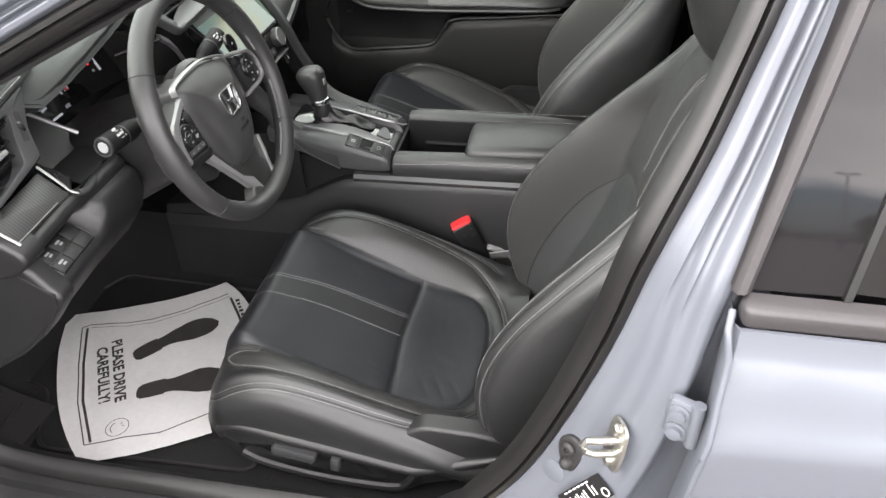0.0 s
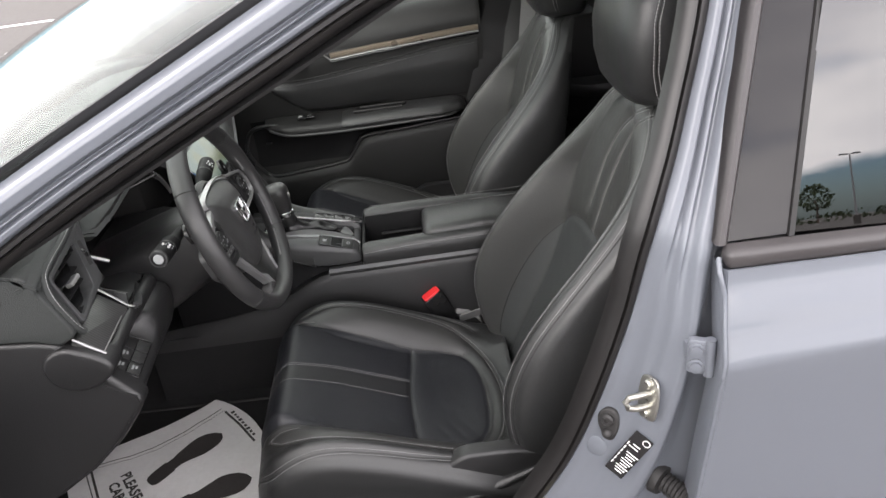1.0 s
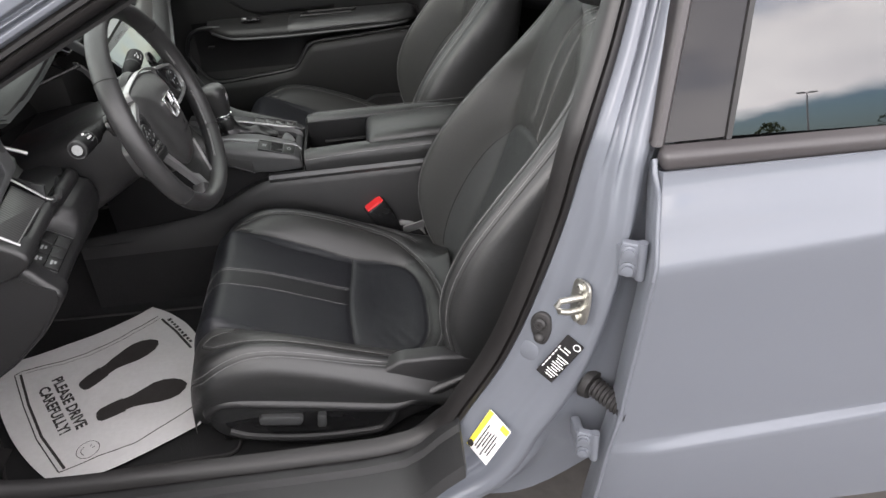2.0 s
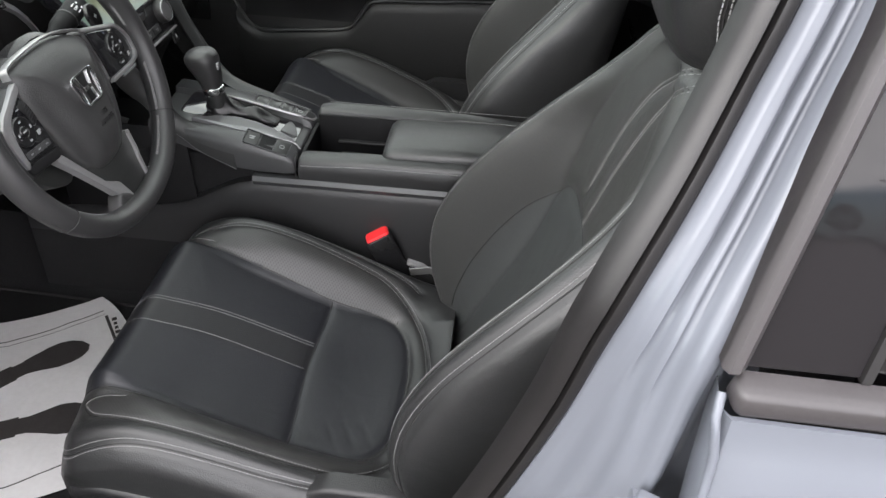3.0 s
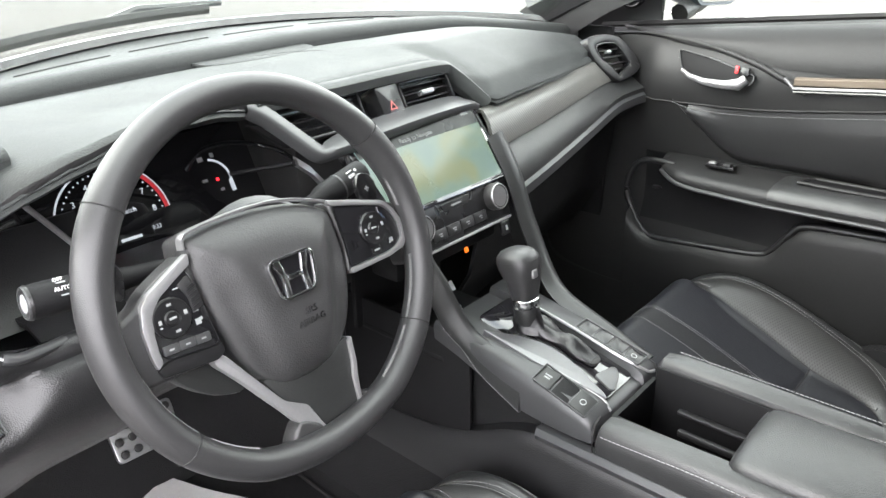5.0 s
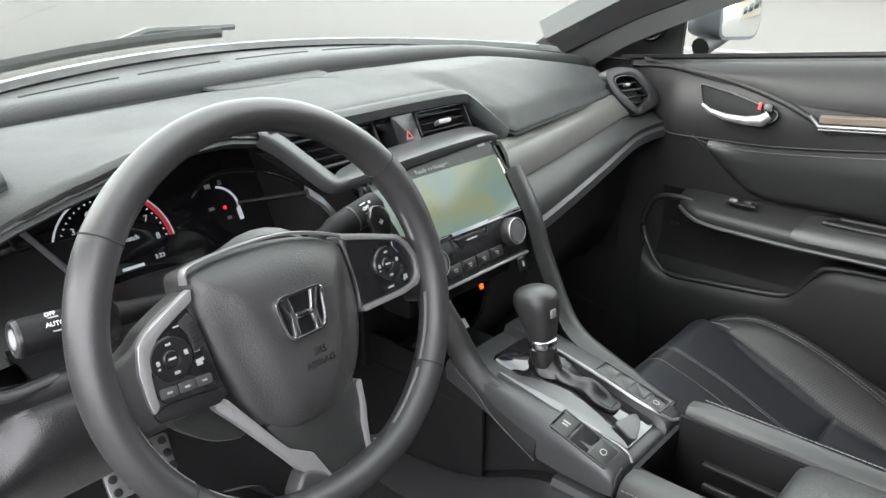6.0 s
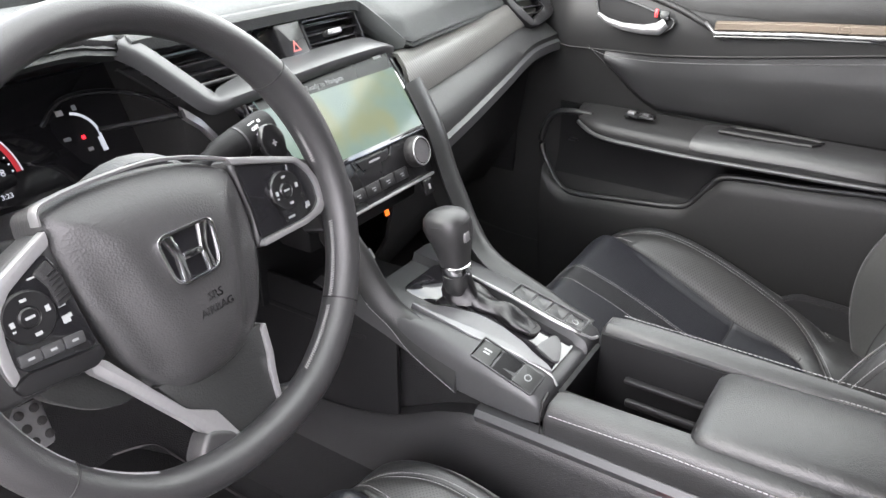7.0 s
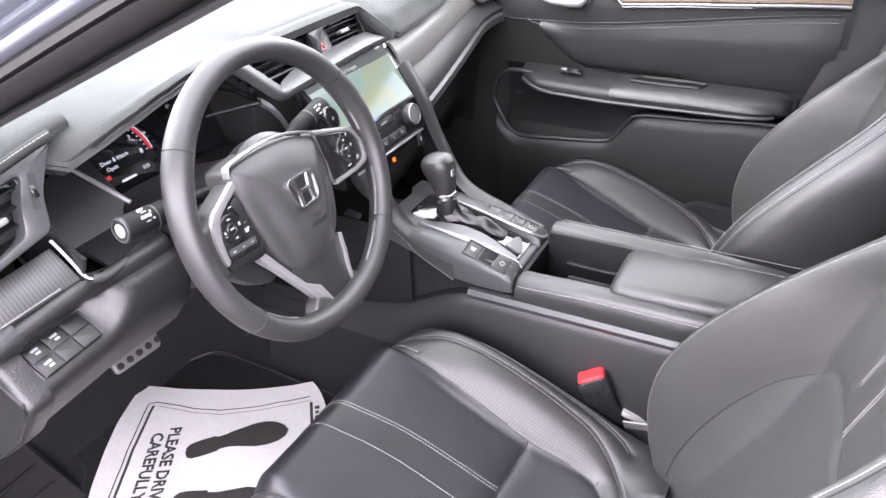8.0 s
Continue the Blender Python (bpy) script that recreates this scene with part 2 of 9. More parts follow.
GLASS_TINT = glass("tinted_glass", (0.10, 0.11, 0.11), 2.1)
MIRROR = material("mirror_glass", (0.9, 0.92, 0.92), 0.01, metal=1.0, vary=0.01)
LEAF = material("foliage", (0.05, 0.07, 0.03), 0.8, vary=0.5, blotch=2)
BARK = material("bark", (0.12, 0.09, 0.07), 0.9, vary=0.3)
GALV = material("galvanised_pole", (0.3, 0.3, 0.31), 0.6, vary=0.1)
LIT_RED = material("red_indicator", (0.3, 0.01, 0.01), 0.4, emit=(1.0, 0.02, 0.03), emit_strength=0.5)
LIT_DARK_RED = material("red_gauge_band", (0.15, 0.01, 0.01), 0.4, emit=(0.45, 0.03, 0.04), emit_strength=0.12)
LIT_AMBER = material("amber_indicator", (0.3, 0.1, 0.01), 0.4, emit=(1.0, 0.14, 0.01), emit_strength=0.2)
LIT_WHITE = material("white_gauge_print", (0.4, 0.4, 0.4), 0.4, emit=(0.75, 0.85, 0.95), emit_strength=0.08)
ICON = material("pale_icon_print", (0.26, 0.27, 0.27), 0.5)


def screen_material():
    """The lit display: a map in pale green and yellow under a dark title bar."""
    m = material("map_display", (0.01, 0.012, 0.012), 0.12, vary=0.02)
    n, l = m.node_tree.nodes, m.node_tree.links
    b = n["Principled BSDF"]
    co = n.new("ShaderNodeTexCoord")
    t = n.new("ShaderNodeTexNoise")
    t.inputs["Scale"].default_value, t.inputs["Detail"].default_value = 14, 2
    r = n.new("ShaderNodeValToRGB")
    r.color_ramp.elements[0].position, r.color_ramp.elements[0].color = 0.36, (0.24, 0.28, 0.16, 1)
    r.color_ramp.elements[1].position, r.color_ramp.elements[1].color = 0.50, (0.20, 0.29, 0.23, 1)
    e = r.color_ramp.elements.new(0.66)
    e.color = (0.17, 0.26, 0.24, 1)
    l.new(co.outputs["Object"], t.inputs["Vector"])
    l.new(t.outputs["Fac"], r.inputs["Fac"])
    l.new(r.outputs["Color"], b.inputs["Emission Color"])
    b.inputs["Emission Strength"].default_value = 0.17
    b.inputs["Specular IOR Level"].default_value = 0.3
    return m


MAP = screen_material()

# ---- mesh helpers ----


def link_mesh(name, bm, mat, parent=None, label="", smooth=True, angle=38):
    bmesh.ops.recalc_face_normals(bm, faces=bm.faces)
    if smooth:
        for f in bm.faces:
            f.smooth = True
        lim = radians(angle)
        for e in bm.edges:
            if len(e.link_faces) == 2 and e.calc_face_angle(0) > lim:
                e.smooth = False
    me = bpy.data.meshes.new(name)
    bm.to_mesh(me)
    bm.free()
    for m in mat if isinstance(mat, (list, tuple)) else (mat,):
        me.materials.append(m)
    ob = new(name, me)
    if name in ("stitching", "mark", "print", "gauge_ticks", "readout", "warning_lamp"):
        tagged(ob, kind="stuff")
    if parent:
        ob.parent = parent
        p, off = parent, Matrix.Identity(4)
        while p:
            off = p.matrix_basis.inverted() if p.parent is None else off
            p = p.parent
        ob.matrix_parent_inverse = off if parent.parent is None else Matrix.Identity(4)
    if label:
        ob["label"] = label
    return ob


def part(name, bm, mat, parent, label="", smooth=True, angle=38):
    return link_mesh(name, bm, mat, parent, label, smooth, angle)


def thing(name, at, label, category, group="", kind=""):
    ob = new(name)
    ob.empty_display_size = 0.05
    ob.matrix_basis = Matrix.Translation(at)
    return tagged(ob, label, category, group, kind)


def spline(pts, n, closed=False):
    """n points on a smooth curve through pts."""
    p = [Vector(q) for q in pts]
    k = len(p)
    segs = k if closed else k - 1
    out = []
    count = n if closed else n - 1
    for i in range(n):
        s = i / count * segs
        a = min(int(s), segs - 1)
        f = s - a
        if closed:
            p0, p1, p2, p3 = p[(a - 1) % k], p[a % k], p[(a + 1) % k], p[(a + 2) % k]
        else:
            p1, p2 = p[a], p[a + 1]
            p0 = p[a - 1] if a > 0 else p1 * 2 - p2
            p3 = p[a + 2] if a + 2 < k else p2 * 2 - p1
        out.append(0.5 * ((2 * p1) + (p2 - p0) * f + (2 * p0 - 5 * p1 + 4 * p2 - p3) * f * f + (3 * p1 - p0 - 3 * p2 + p3) * f ** 3))
    return out


def loft(rings, closed=True, caps=True, bm=None, loop=False):
    bm = bm or bmesh.new()
    vs = [[bm.verts.new(p) for p in r] for r in rings]
    n = len(vs[0])
    pairs = list(zip(vs, vs[1:])) + ([(vs[-1], vs[0])] if loop else [])
    for a, b in pairs:
        for i in range(n if closed else n - 1):
            j = (i + 1) % n
            bm.faces.new((a[i], a[j], b[j], b[i]))
    if caps and closed and not loop:
        bm.faces.new(vs[0])
        bm.faces.new(vs[-1])
    return bm


def tube(pts, r, n=10, closed=False, flat=1.0, up=(0, 0, 1), bm=None, caps=True):
    """A tube along pts; r is one radius or one for each point; flat squeezes it along up."""
    pts = [Vector(p) for p in pts]
    rings = []
    k = len(pts)
    for i, p in enumerate(pts):
        a = pts[(i - 1) % k] if closed or i else p
        b = pts[(i + 1) % k] if closed or i < k - 1 else p
        t = (b - a).normalized()
        s = t.cross(Vector(up))
        s = s.normalized() if s.length > 1e-4 else t.orthogonal().normalized()
        u = s.cross(t).normalized()
        rad = r[i] if isinstance(r, (list, tuple)) else r
        rings.append([p + s * rad * math.cos(q) + u * rad * flat * math.sin(q) for q in (2 * math.pi * j / n for j in range(n))])
    return loft(rings, True, caps, bm, loop=closed)


def rbox(size, at=(0, 0, 0), bevel=0.003, m=None, segs=2, taper=None, bm_in=None):
    """A box with rounded edges. m turns it before it is moved; taper scales its upper face."""
    bm = bmesh.new()
    bmesh.ops.create_cube(bm, size=1)
    for v in bm.verts:
        if taper and v.co.z > 0:
            v.co.x *= taper[0]
            v.co.y *= taper[1]
        v.co = Vector((v.co.x * size[0], v.co.y * size[1], v.co.z * size[2]))
    if bevel:
        bmesh.ops.bevel(bm, geom=bm.edges[:], offset=min(bevel, min(size) * 0.49), segments=segs, profile=0.5, affect="EDGES")
    mm = Matrix.Translation(at) @ (m or Matrix.Identity(4))
    bm.transform(mm)
    return join(bm_in, bm) if bm_in else bm


def join(a, b):
    me = bpy.data.meshes.new("tmp")
    b.to_mesh(me)
    b.free()
    a.from_mesh(me)
    bpy.data.meshes.remove(me)
    return a


def basis(o, u, v):
    """A matrix whose x and y axes lie along u and v."""
    u, v = Vector(u).normalized(), Vector(v)
    n = u.cross(v).normalized()
    v = n.cross(u)
    m = Matrix((u, v, n)).transposed().to_4x4()
    m.translation = o
    return m


def plate(poly, depth, m, bevel=0.0015, segs=2, dome=0.0):
    """A flat polygon given in the plane's own metres, with thickness downward from the plane and a rounded upper rim."""
    bm = bmesh.new()
    vs = [bm.verts.new((x, y, 0)) for x, y in poly]
    f = bm.faces.new(vs)
    r = bmesh.ops.extrude_face_region(bm, geom=[f])
    top = [g for g in r["geom"] if isinstance(g, bmesh.types.BMVert)]
    for v in vs:
        v.co.z = -depth
    bm.normal_update()
    bmesh.ops.recalc_face_normals(bm, faces=bm.faces)
    if bevel:
        s = set(top)
        es = [e for e in bm.edges if e.verts[0] in s and e.verts[1] in s]
        bmesh.ops.bevel(bm, geom=es, offset=bevel, segments=segs, profile=0.5, affect="EDGES", clamp_overlap=True)
    bm.transform(m)
    return bm


def rounded(poly, r, n=4):
    """The polygon with its corners rounded."""
    out = []
    k = len(poly)
    for i in range(k):
        p, a, b = Vector(poly[i]), Vector(poly[i - 1]), Vector(poly[(i + 1) % k])
        da, db = (a - p), (b - p)
        ra, rb = min(r, da.length * 0.45), min(r, db.length * 0.45)
        s, e = p + da.normalized() * ra, p + db.normalized() * rb
        for j in range(n + 1):
            f = j / n
            out.append(tuple(s * (1 - f) ** 2 + p * 2 * f * (1 - f) + e * f * f))
    return out


def rect(w, h, x=0, y=0):
    return [(x - w / 2, y - h / 2), (x + w / 2, y - h / 2), (x + w / 2, y + h / 2), (x - w / 2, y + h / 2)]


def ellipse(a, b, n=24, x=0, y=0, t0=0.0):
    return [(x + a * math.cos(t0 + 2 * math.pi * i / n), y + b * math.sin(t0 + 2 * math.pi * i / n)) for i in range(n)]


def ring_plate(outer, inner, depth, m, bevel=0.0):
    """A flat ring between two outlines with the same number of points."""
    bm = bmesh.new()
    loops = [[bm.verts.new((x, y, z)) for x, y in o] for o, z in ((outer, -depth), (outer, 0), (inner, 0), (inner, -depth))]
    k = len(outer)
    for a, b in zip(loops, loops[1:] + loops[:1]):
        for i in range(k):
            j = (i + 1) % k
            bm.faces.new((a[i], a[j], b[j], b[i]))
    if bevel:
        s = set(loops[1] + loops[2])
        bmesh.ops.bevel(bm, geom=[e for e in bm.edges if e.verts[0] in s and e.verts[1] in s and (e.verts[0] in set(loops[1])) == (e.verts[1] in set(loops[1]))], offset=bevel, segments=2, profile=0.5, affect="EDGES")
    bm.transform(m)
    return bm


def shrink(poly, d):
    """The polygon moved inward by about d."""
    c = Vector((sum(p[0] for p in poly) / len(poly), sum(p[1] for p in poly) / len(poly)))
    out = []
    k = len(poly)
    area = sum(poly[i - 1][0] * poly[i][1] - poly[i][0] * poly[i - 1][1] for i in range(k))
    sg = 1 if area > 0 else -1
    for i in range(k):
        t = (Vector(poly[(i + 1) % k]) - Vector(poly[i - 1])).normalized()
        out.append(tuple(Vector(poly[i]) + Vector((-t.y, t.x)) * d * sg))
    return out


def turned(profile, m, n=24):
    """A solid of revolution about the plane's normal: profile of (radius, height)."""
    rings = [[(r * math.cos(2 * math.pi * i / n), r * math.sin(2 * math.pi * i / n), h) for i in range(n)] for r, h in profile]
    bm = loft(rings)
    bm.transform(m)
    return bm


def sheet(grid, thick, down=None):
    """A surface through a grid of points, with thickness: along down, or against its own normal."""
    g = [[Vector(p) for p in row] for row in grid]
    nu, nv = len(g), len(g[0])
    low = []
    for i in range(nu):
        row = []
        for j in range(nv):
            if down is not None:
                d = Vector(down)
            else:
                a = g[min(i + 1, nu - 1)][j] - g[max(i - 1, 0)][j]
                b = g[i][min(j + 1, nv - 1)] - g[i][max(j - 1, 0)]
                d = -a.cross(b).normalized()
            row.append(g[i][j] + d * thick)
        low.append(row)
    bm = bmesh.new()
    T = [[bm.verts.new(p) for p in r] for r in g]
    L = [[bm.verts.new(p) for p in r] for r in low]
    for i in range(nu - 1):
        for j in range(nv - 1):
            bm.faces.new((T[i][j], T[i + 1][j], T[i + 1][j + 1], T[i][j + 1]))
            bm.faces.new((L[i][j], L[i][j + 1], L[i + 1][j + 1], L[i + 1][j]))
    for i in range(nu - 1):
        bm.faces.new((T[i][0], L[i][0], L[i + 1][0], T[i + 1][0]))
        bm.faces.new((T[i][-1], T[i + 1][-1], L[i + 1][-1], L[i][-1]))
    for j in range(nv - 1):
        bm.faces.new((T[0][j], T[0][j + 1], L[0][j + 1], L[0][j]))
        bm.faces.new((T[-1][j], L[-1][j], L[-1][j + 1], T[-1][j + 1]))
    return bm


def stitches(path, pitch=0.006, length=0.004, r=0.0007, lift=(0, 0, 0.001)):
    """A row of short thread stitches along a path."""
    pts = [Vector(p) + Vector(lift) for p in path]
    acc = [0.0]
    for a, b in zip(pts, pts[1:]):
        acc.append(acc[-1] + (b - a).length)
    bm = bmesh.new()

    def at(s):
        s = min(max(s, 0), acc[-1])
        for i in range(len(acc) - 1):
            if s <= acc[i + 1]:
                f = (s - acc[i]) / max(acc[i + 1] - acc[i], 1e-9)
                return pts[i].lerp(pts[i + 1], f)
        return pts[-1]

    s = 0.0
    while s + length < acc[-1]:
        a, b = at(s), at(s + length)
        t = (b - a).normalized()
        u = t.orthogonal().normalized()
        w = t.cross(u)
        ra = [bm.verts.new(a + (u * math.cos(q) + w * math.sin(q)) * r) for q in (0, 2.1, 4.2)]
        rb = [bm.verts.new(b + (u * math.cos(q) + w * math.sin(q)) * r) for q in (0, 2.1, 4.2)]
        for i in range(3):
            bm.faces.new((ra[i], ra[(i + 1) % 3], rb[(i + 1) % 3], rb[i]))
        bm.faces.new(ra)
        bm.faces.new(rb)
        s += pitch
    return bm


def writing(text, height, m, depth=0.0003, bold=0.0, align="CENTER"):
    """Built-in font as a mesh, lying in the plane of m."""
    cu = bpy.data.curves.new("text", "FONT")
    cu.body, cu.size, cu.align_x, cu.align_y = text, height * 1.38, align, "CENTER"
    cu.extrude, cu.offset, cu.resolution_u = depth, bold, 2
    ob = bpy.data.objects.new("text", cu)
    scene.collection.objects.link(ob)
    me = bpy.data.meshes.new_from_object(ob.evaluated_get(bpy.context.evaluated_depsgraph_get()))
    bm = bmesh.new()
    bm.from_mesh(me)
    bm.transform(m)
    bpy.data.objects.remove(ob)
    bpy.data.curves.remove(cu)
    bpy.data.meshes.remove(me)
    return bm


def bars(rows, m, depth=0.0003):
    """Plain bars (x, y, width, height) in the plane of m, for marks too small to read."""
    bm = bmesh.new()
    for x, y, w, h in rows:
        join(bm, rbox((w, h, depth), (x, y, 0), 0))
    bm.transform(m)
    return bm


def lerp(table, x):
    """Linear look-up in rows of (x, y)."""
    if x <= table[0][0]:
        return table[0][1]
    for (a, p), (b, q) in zip(table, table[1:]):
        if x <= b:
            f = (x - a) / (b - a)
            f = f * f * (3 - 2 * f) * 0.4 + f * 0.6
            return p + (q - p) * f
    return table[-1][1]

# ---- the setting: ground and car body ----
YC = 0.372  # the car's middle line
g = bmesh.new()
bmesh.ops.create_grid(g, x_segments=40, y_segments=40, size=600)
ground = tagged(link_mesh("ground", g, ASPHALT), "worn pale asphalt of a wide parking lot", "ground", kind="structure")


def y_seal(z):
    """How far out the door opening's seal lies at a height."""
    return lerp([(0.30, -0.335), (0.60, -0.348), (0.90, -0.345), (1.10, -0.285), (1.32, -0.215)], z)


# the door opening, from the roof down the front pillar, along the sill and up the middle pillar: x, z, seal from, seal to, paint width, paint depth, channel behind
OPENING = [
    (0.46, 1.285, 0.0, 0.024, 0.050, 0.02, 0), (0.292, 1.219, 0.0, 0.022, 0.048, 0.02, 0), (0.168, 1.162, 0.0, 0.022, 0.048, 0.02, 0), (0.009, 1.088, 0.0, 0.022, 0.048, 0.02, 0), (-0.12, 1.026, 0.0, 0.022, 0.050, 0.02, 0),
    (-0.239, 0.962, 0.0, 0.022, 0.055, 0.02, 0), (-0.36, 0.885, 0.0, 0.022, 0.06, 0.03, 0), (-0.455, 0.78, -0.01, 0.03, 0.07, 0.04, 0), (-0.49, 0.64, -0.02, 0.01, 0.09, 0.06, 0), (-0.475, 0.48, -0.025, 0.005, 0.09, 0.07, 0),
    (-0.42, 0.375, -0.025, 0.005, 0.09, 0.07, 0), (-0.30, 0.335, -0.025, 0.005, 0.09, 0.07, 0), (-0.05, 0.328, -0.025, 0.005, 0.09, 0.07, 0), (0.17, 0.326, -0.025, 0.005, 0.09, 0.07, 0), (0.31, 0.330, -0.025, 0.004, 0.10, 0.07, 0),
    (0.395, 0.362, -0.025, 0.003, 0.15, 0.055, 0.6), (0.448, 0.440, -0.025, 0.002, 0.15, 0.048, 1), (0.500, 0.530, -0.025, 0.002, 0.145, 0.050, 1), (0.548, 0.650, -0.025, 0.002, 0.125, 0.062, 1), (0.590, 0.780, -0.025, 0.002, 0.10, 0.064, 1),
    (0.618, 0.900, -0.024, 0.004, 0.085, 0.042, 0.55), (0.652, 1.020, -0.012, 0.014, 0.075, 0.030, 0), (0.676, 1.120, -0.006, 0.02, 0.066, 0.026, 0), (0.690, 1.220, 0.0, 0.030, 0.06, 0.024, 0), (0.66, 1.295, 0.0, 0.04, 0.055, 0.02, 0),
    (0.56, 1.305, 0.0, 0.05, 0.055, 0.02, 0),
]
N_OPEN = 190
loop5 = spline([(x, z, 0) for x, z, *_ in OPENING], N_OPEN, True)
dims = spline([(a, b, c) for _, _, _, a, b, c, _ in OPENING], N_OPEN, True)
more = spline([(a, b, 0) for _, _, a, _, _, _, b in OPENING], N_OPEN, True)
normals = []
for i in range(N_OPEN):
    t = (loop5[(i + 1) % N_OPEN] - loop5[i - 1]).normalized()
    n = Vector((t.y, -t.x))
    c = Vector((0.1, 0.8))
    normals.append(n if n.dot(Vector(loop5[i][:2]) - c) > 0 else -n)


def jamb(i, s, d):
    """A place on the jamb: s metres outward from the seal line, d metres out of the car."""
    p, n = loop5[i], normals[i]
    return Vector((p.x + n.x * s, y_seal(p.y) - d, p.y + n.y * s))


# sections of the pressed jamb: share of its width, share of its depth
RIDGED = [(0.0, 0.0), (0.05, 0.30), (0.10, 0.50), (0.22, 0.55), (0.26, 0.25), (0.31, 0.20), (0.35, 0.62), (0.39, 0.66), (0.43, 0.38), (0.49, 0.36), (0.54, 0.86), (0.58, 1.0), (0.80, 1.04), (0.90, 0.96), (0.96, 0.70), (1.0, 0.25)]
CHANNEL = [(0.0, 0.05), (0.08, 0.07), (0.16, 0.16), (0.28, 0.44), (0.34, 0.50), (0.42, 0.74), (0.50, 0.82), (0.60, 0.98), (0.68, 1.0), (0.75, 0.88), (0.84, 0.42), (1.0, 0.34)]
FINE = [i / 40 for i in range(41)]
body = thing("car", (0, YC, 0), "blue-grey pearl car body with open driver's doorway", "car")
rings = []
for i in range(N_OPEN):
    k, w, dp = dims[i]
    ch = min(1, max(0, more[i].y))
    prof = [(k - 0.004, -0.02), (k - 0.002, 0.004)]
    for f in FINE:
        top, low = lerp(RIDGED, f), lerp(CHANNEL, f)
        prof.append((k + w * f, 0.010 + dp * (top * (1 - ch) + low * ch)))
    prof += [(k + w + 0.004 + 0.03 * ch, -0.03 * (1 - ch) + ch * (0.010 + dp * 0.36)), (k + w + 0.005 + 0.10 * ch, -0.032 * (1 - ch) + ch * 0.034), (k + w + 0.006 + 0.10 * ch, -0.034 * (1 - ch) - 0.02 * ch)]
    rings.append([jamb(i, s, d) for s, d in prof])
part("door_frame", loft(rings, True, False, loop=True), PAINT, body, "blue-grey painted door jamb with pressed ridges", angle=60)

# rubber weatherstrip round the opening, with a bulb and a lip
rings = []
for i in range(N_OPEN):
    k, a0 = dims[i].x, more[i].x
    w = k - a0
    prof = [(a0 - 0.006, -0.01), (a0 - 0.003, 0.006), (a0 + w * 0.15, 0.014), (a0 + w * 0.40, 0.016), (a0 + w * 0.52, 0.009), (a0 + w * 0.60, 0.015), (a0 + w * 0.85, 0.015), (k, 0.011), (k, -0.004), (a0, -0.012)]
    rings.append([jamb(i, s, d) for s, d in prof])
part("weatherstrip", loft(rings, True, False, loop=True), SEAL, body, "black rubber door seal", angle=50)


def y_side(z):
    """The outer skin of the rear door."""
    return lerp([(0.20, -0.43), (0.34, -0.444), (0.45, -0.450), (0.60, -0.4585), (0.744, -0.4695), (0.750, -0.469), (0.80, -0.450), (0.865, -0.425)], z)


# roof, headliner, far-side pillars, floor, firewall close the cabin
roof_rows = []
for i in range(13):
    x = 0.27 + i * 0.13
    row = []
    for j in range(13):
        f = j / 12
        y = -0.23 + f * 1.204
        row.append((x, y, 1.30 + 0.11 * math.sin(math.pi * f) ** 0.6 * (1 if i > 1 else 0.62 + 0.19 * i) - 0.02 * max(0, i - 9)))
    roof_rows.append(row)
part("roof", sheet(roof_rows, 0.012, (0, 0, 1)), PAINT, body)
part("headliner", sheet([[Vector(p) - Vector((0, 0, 0.012)) for p in r] for r in roof_rows], 0.006, (0, 0, -1)), HEADLINER, body, "pale grey headliner")


def mirror_y(p):
    return Vector((p[0], 2 * YC - p[1], p[2]))


# windscreen: bowed sheet between the front pillars
def screen_edge(f, j):
    """f: 0 at the cowl, 1 at the roof; j: 0 left, 1 right."""
    b = math.sin(math.pi * j) ** 0.75
    lo = Vector((-0.415 - 0.30 * b, -0.325 + 1.394 * j, 0.945 + 0.045 * b))
    hi = Vector((0.33 - 0.06 * b, -0.190 + 1.124 * j, 1.305 + 0.075 * b))
    return lo.lerp(hi, f) + Vector((-0.02, 0, 0.03)) * math.sin(math.pi * f)


ws = [[screen_edge(i / 10, j / 24) for j in range(25)] for i in range(11)]
shield = part("windscreen", sheet(ws, 0.004), GLASS_CLEAR, body, "clear windscreen")
shield.visible_shadow = False
part("windscreen_band", tube([screen_edge(0.004, j / 40) + Vector((0.0, 0, -0.004)) for j in range(41)], 0.011, 6, flat=1.1), GLOSS, body, "black edge band at the foot of the windscreen")
# wiper lying along the foot of the windscreen
wip = [screen_edge(0.03, 0.10 + 0.42 * i / 14) + Vector((-0.02, 0, 0.014)) for i in range(15)]
w_ob = part("wiper", tube(wip, 0.006, 6, flat=1.6), RUBBER, body, "black windscreen wiper")
part("wiper_arm", tube([wip[9], wip[9] + Vector((-0.07, 0.10, 0.01)), wip[9] + Vector((-0.12, 0.30, 0.0))], 0.006, 6), PLASTIC_SMOOTH, w_ob)

# bonnet and front wing
hood = []
for i in range(12):
    f = i / 11
    row = []
    for j in range(15):
        q = j / 14
        s = abs(2 * q - 1)
        lo = screen_edge(0, 0.02 + 0.96 * q) + Vector((-0.03, 0, -0.035))
        row.append((lo.x + (-1.72 - lo.x) * f, -0.40 + 1.544 * q, lo.z - 0.02 - 0.30 * f ** 1.25 - 0.05 * s ** 4 * (0.3 + f)))
    hood.append(row)
part("bonnet", sheet(hood, 0.01, (0, 0, -1)), PAINT, body)
wing = []
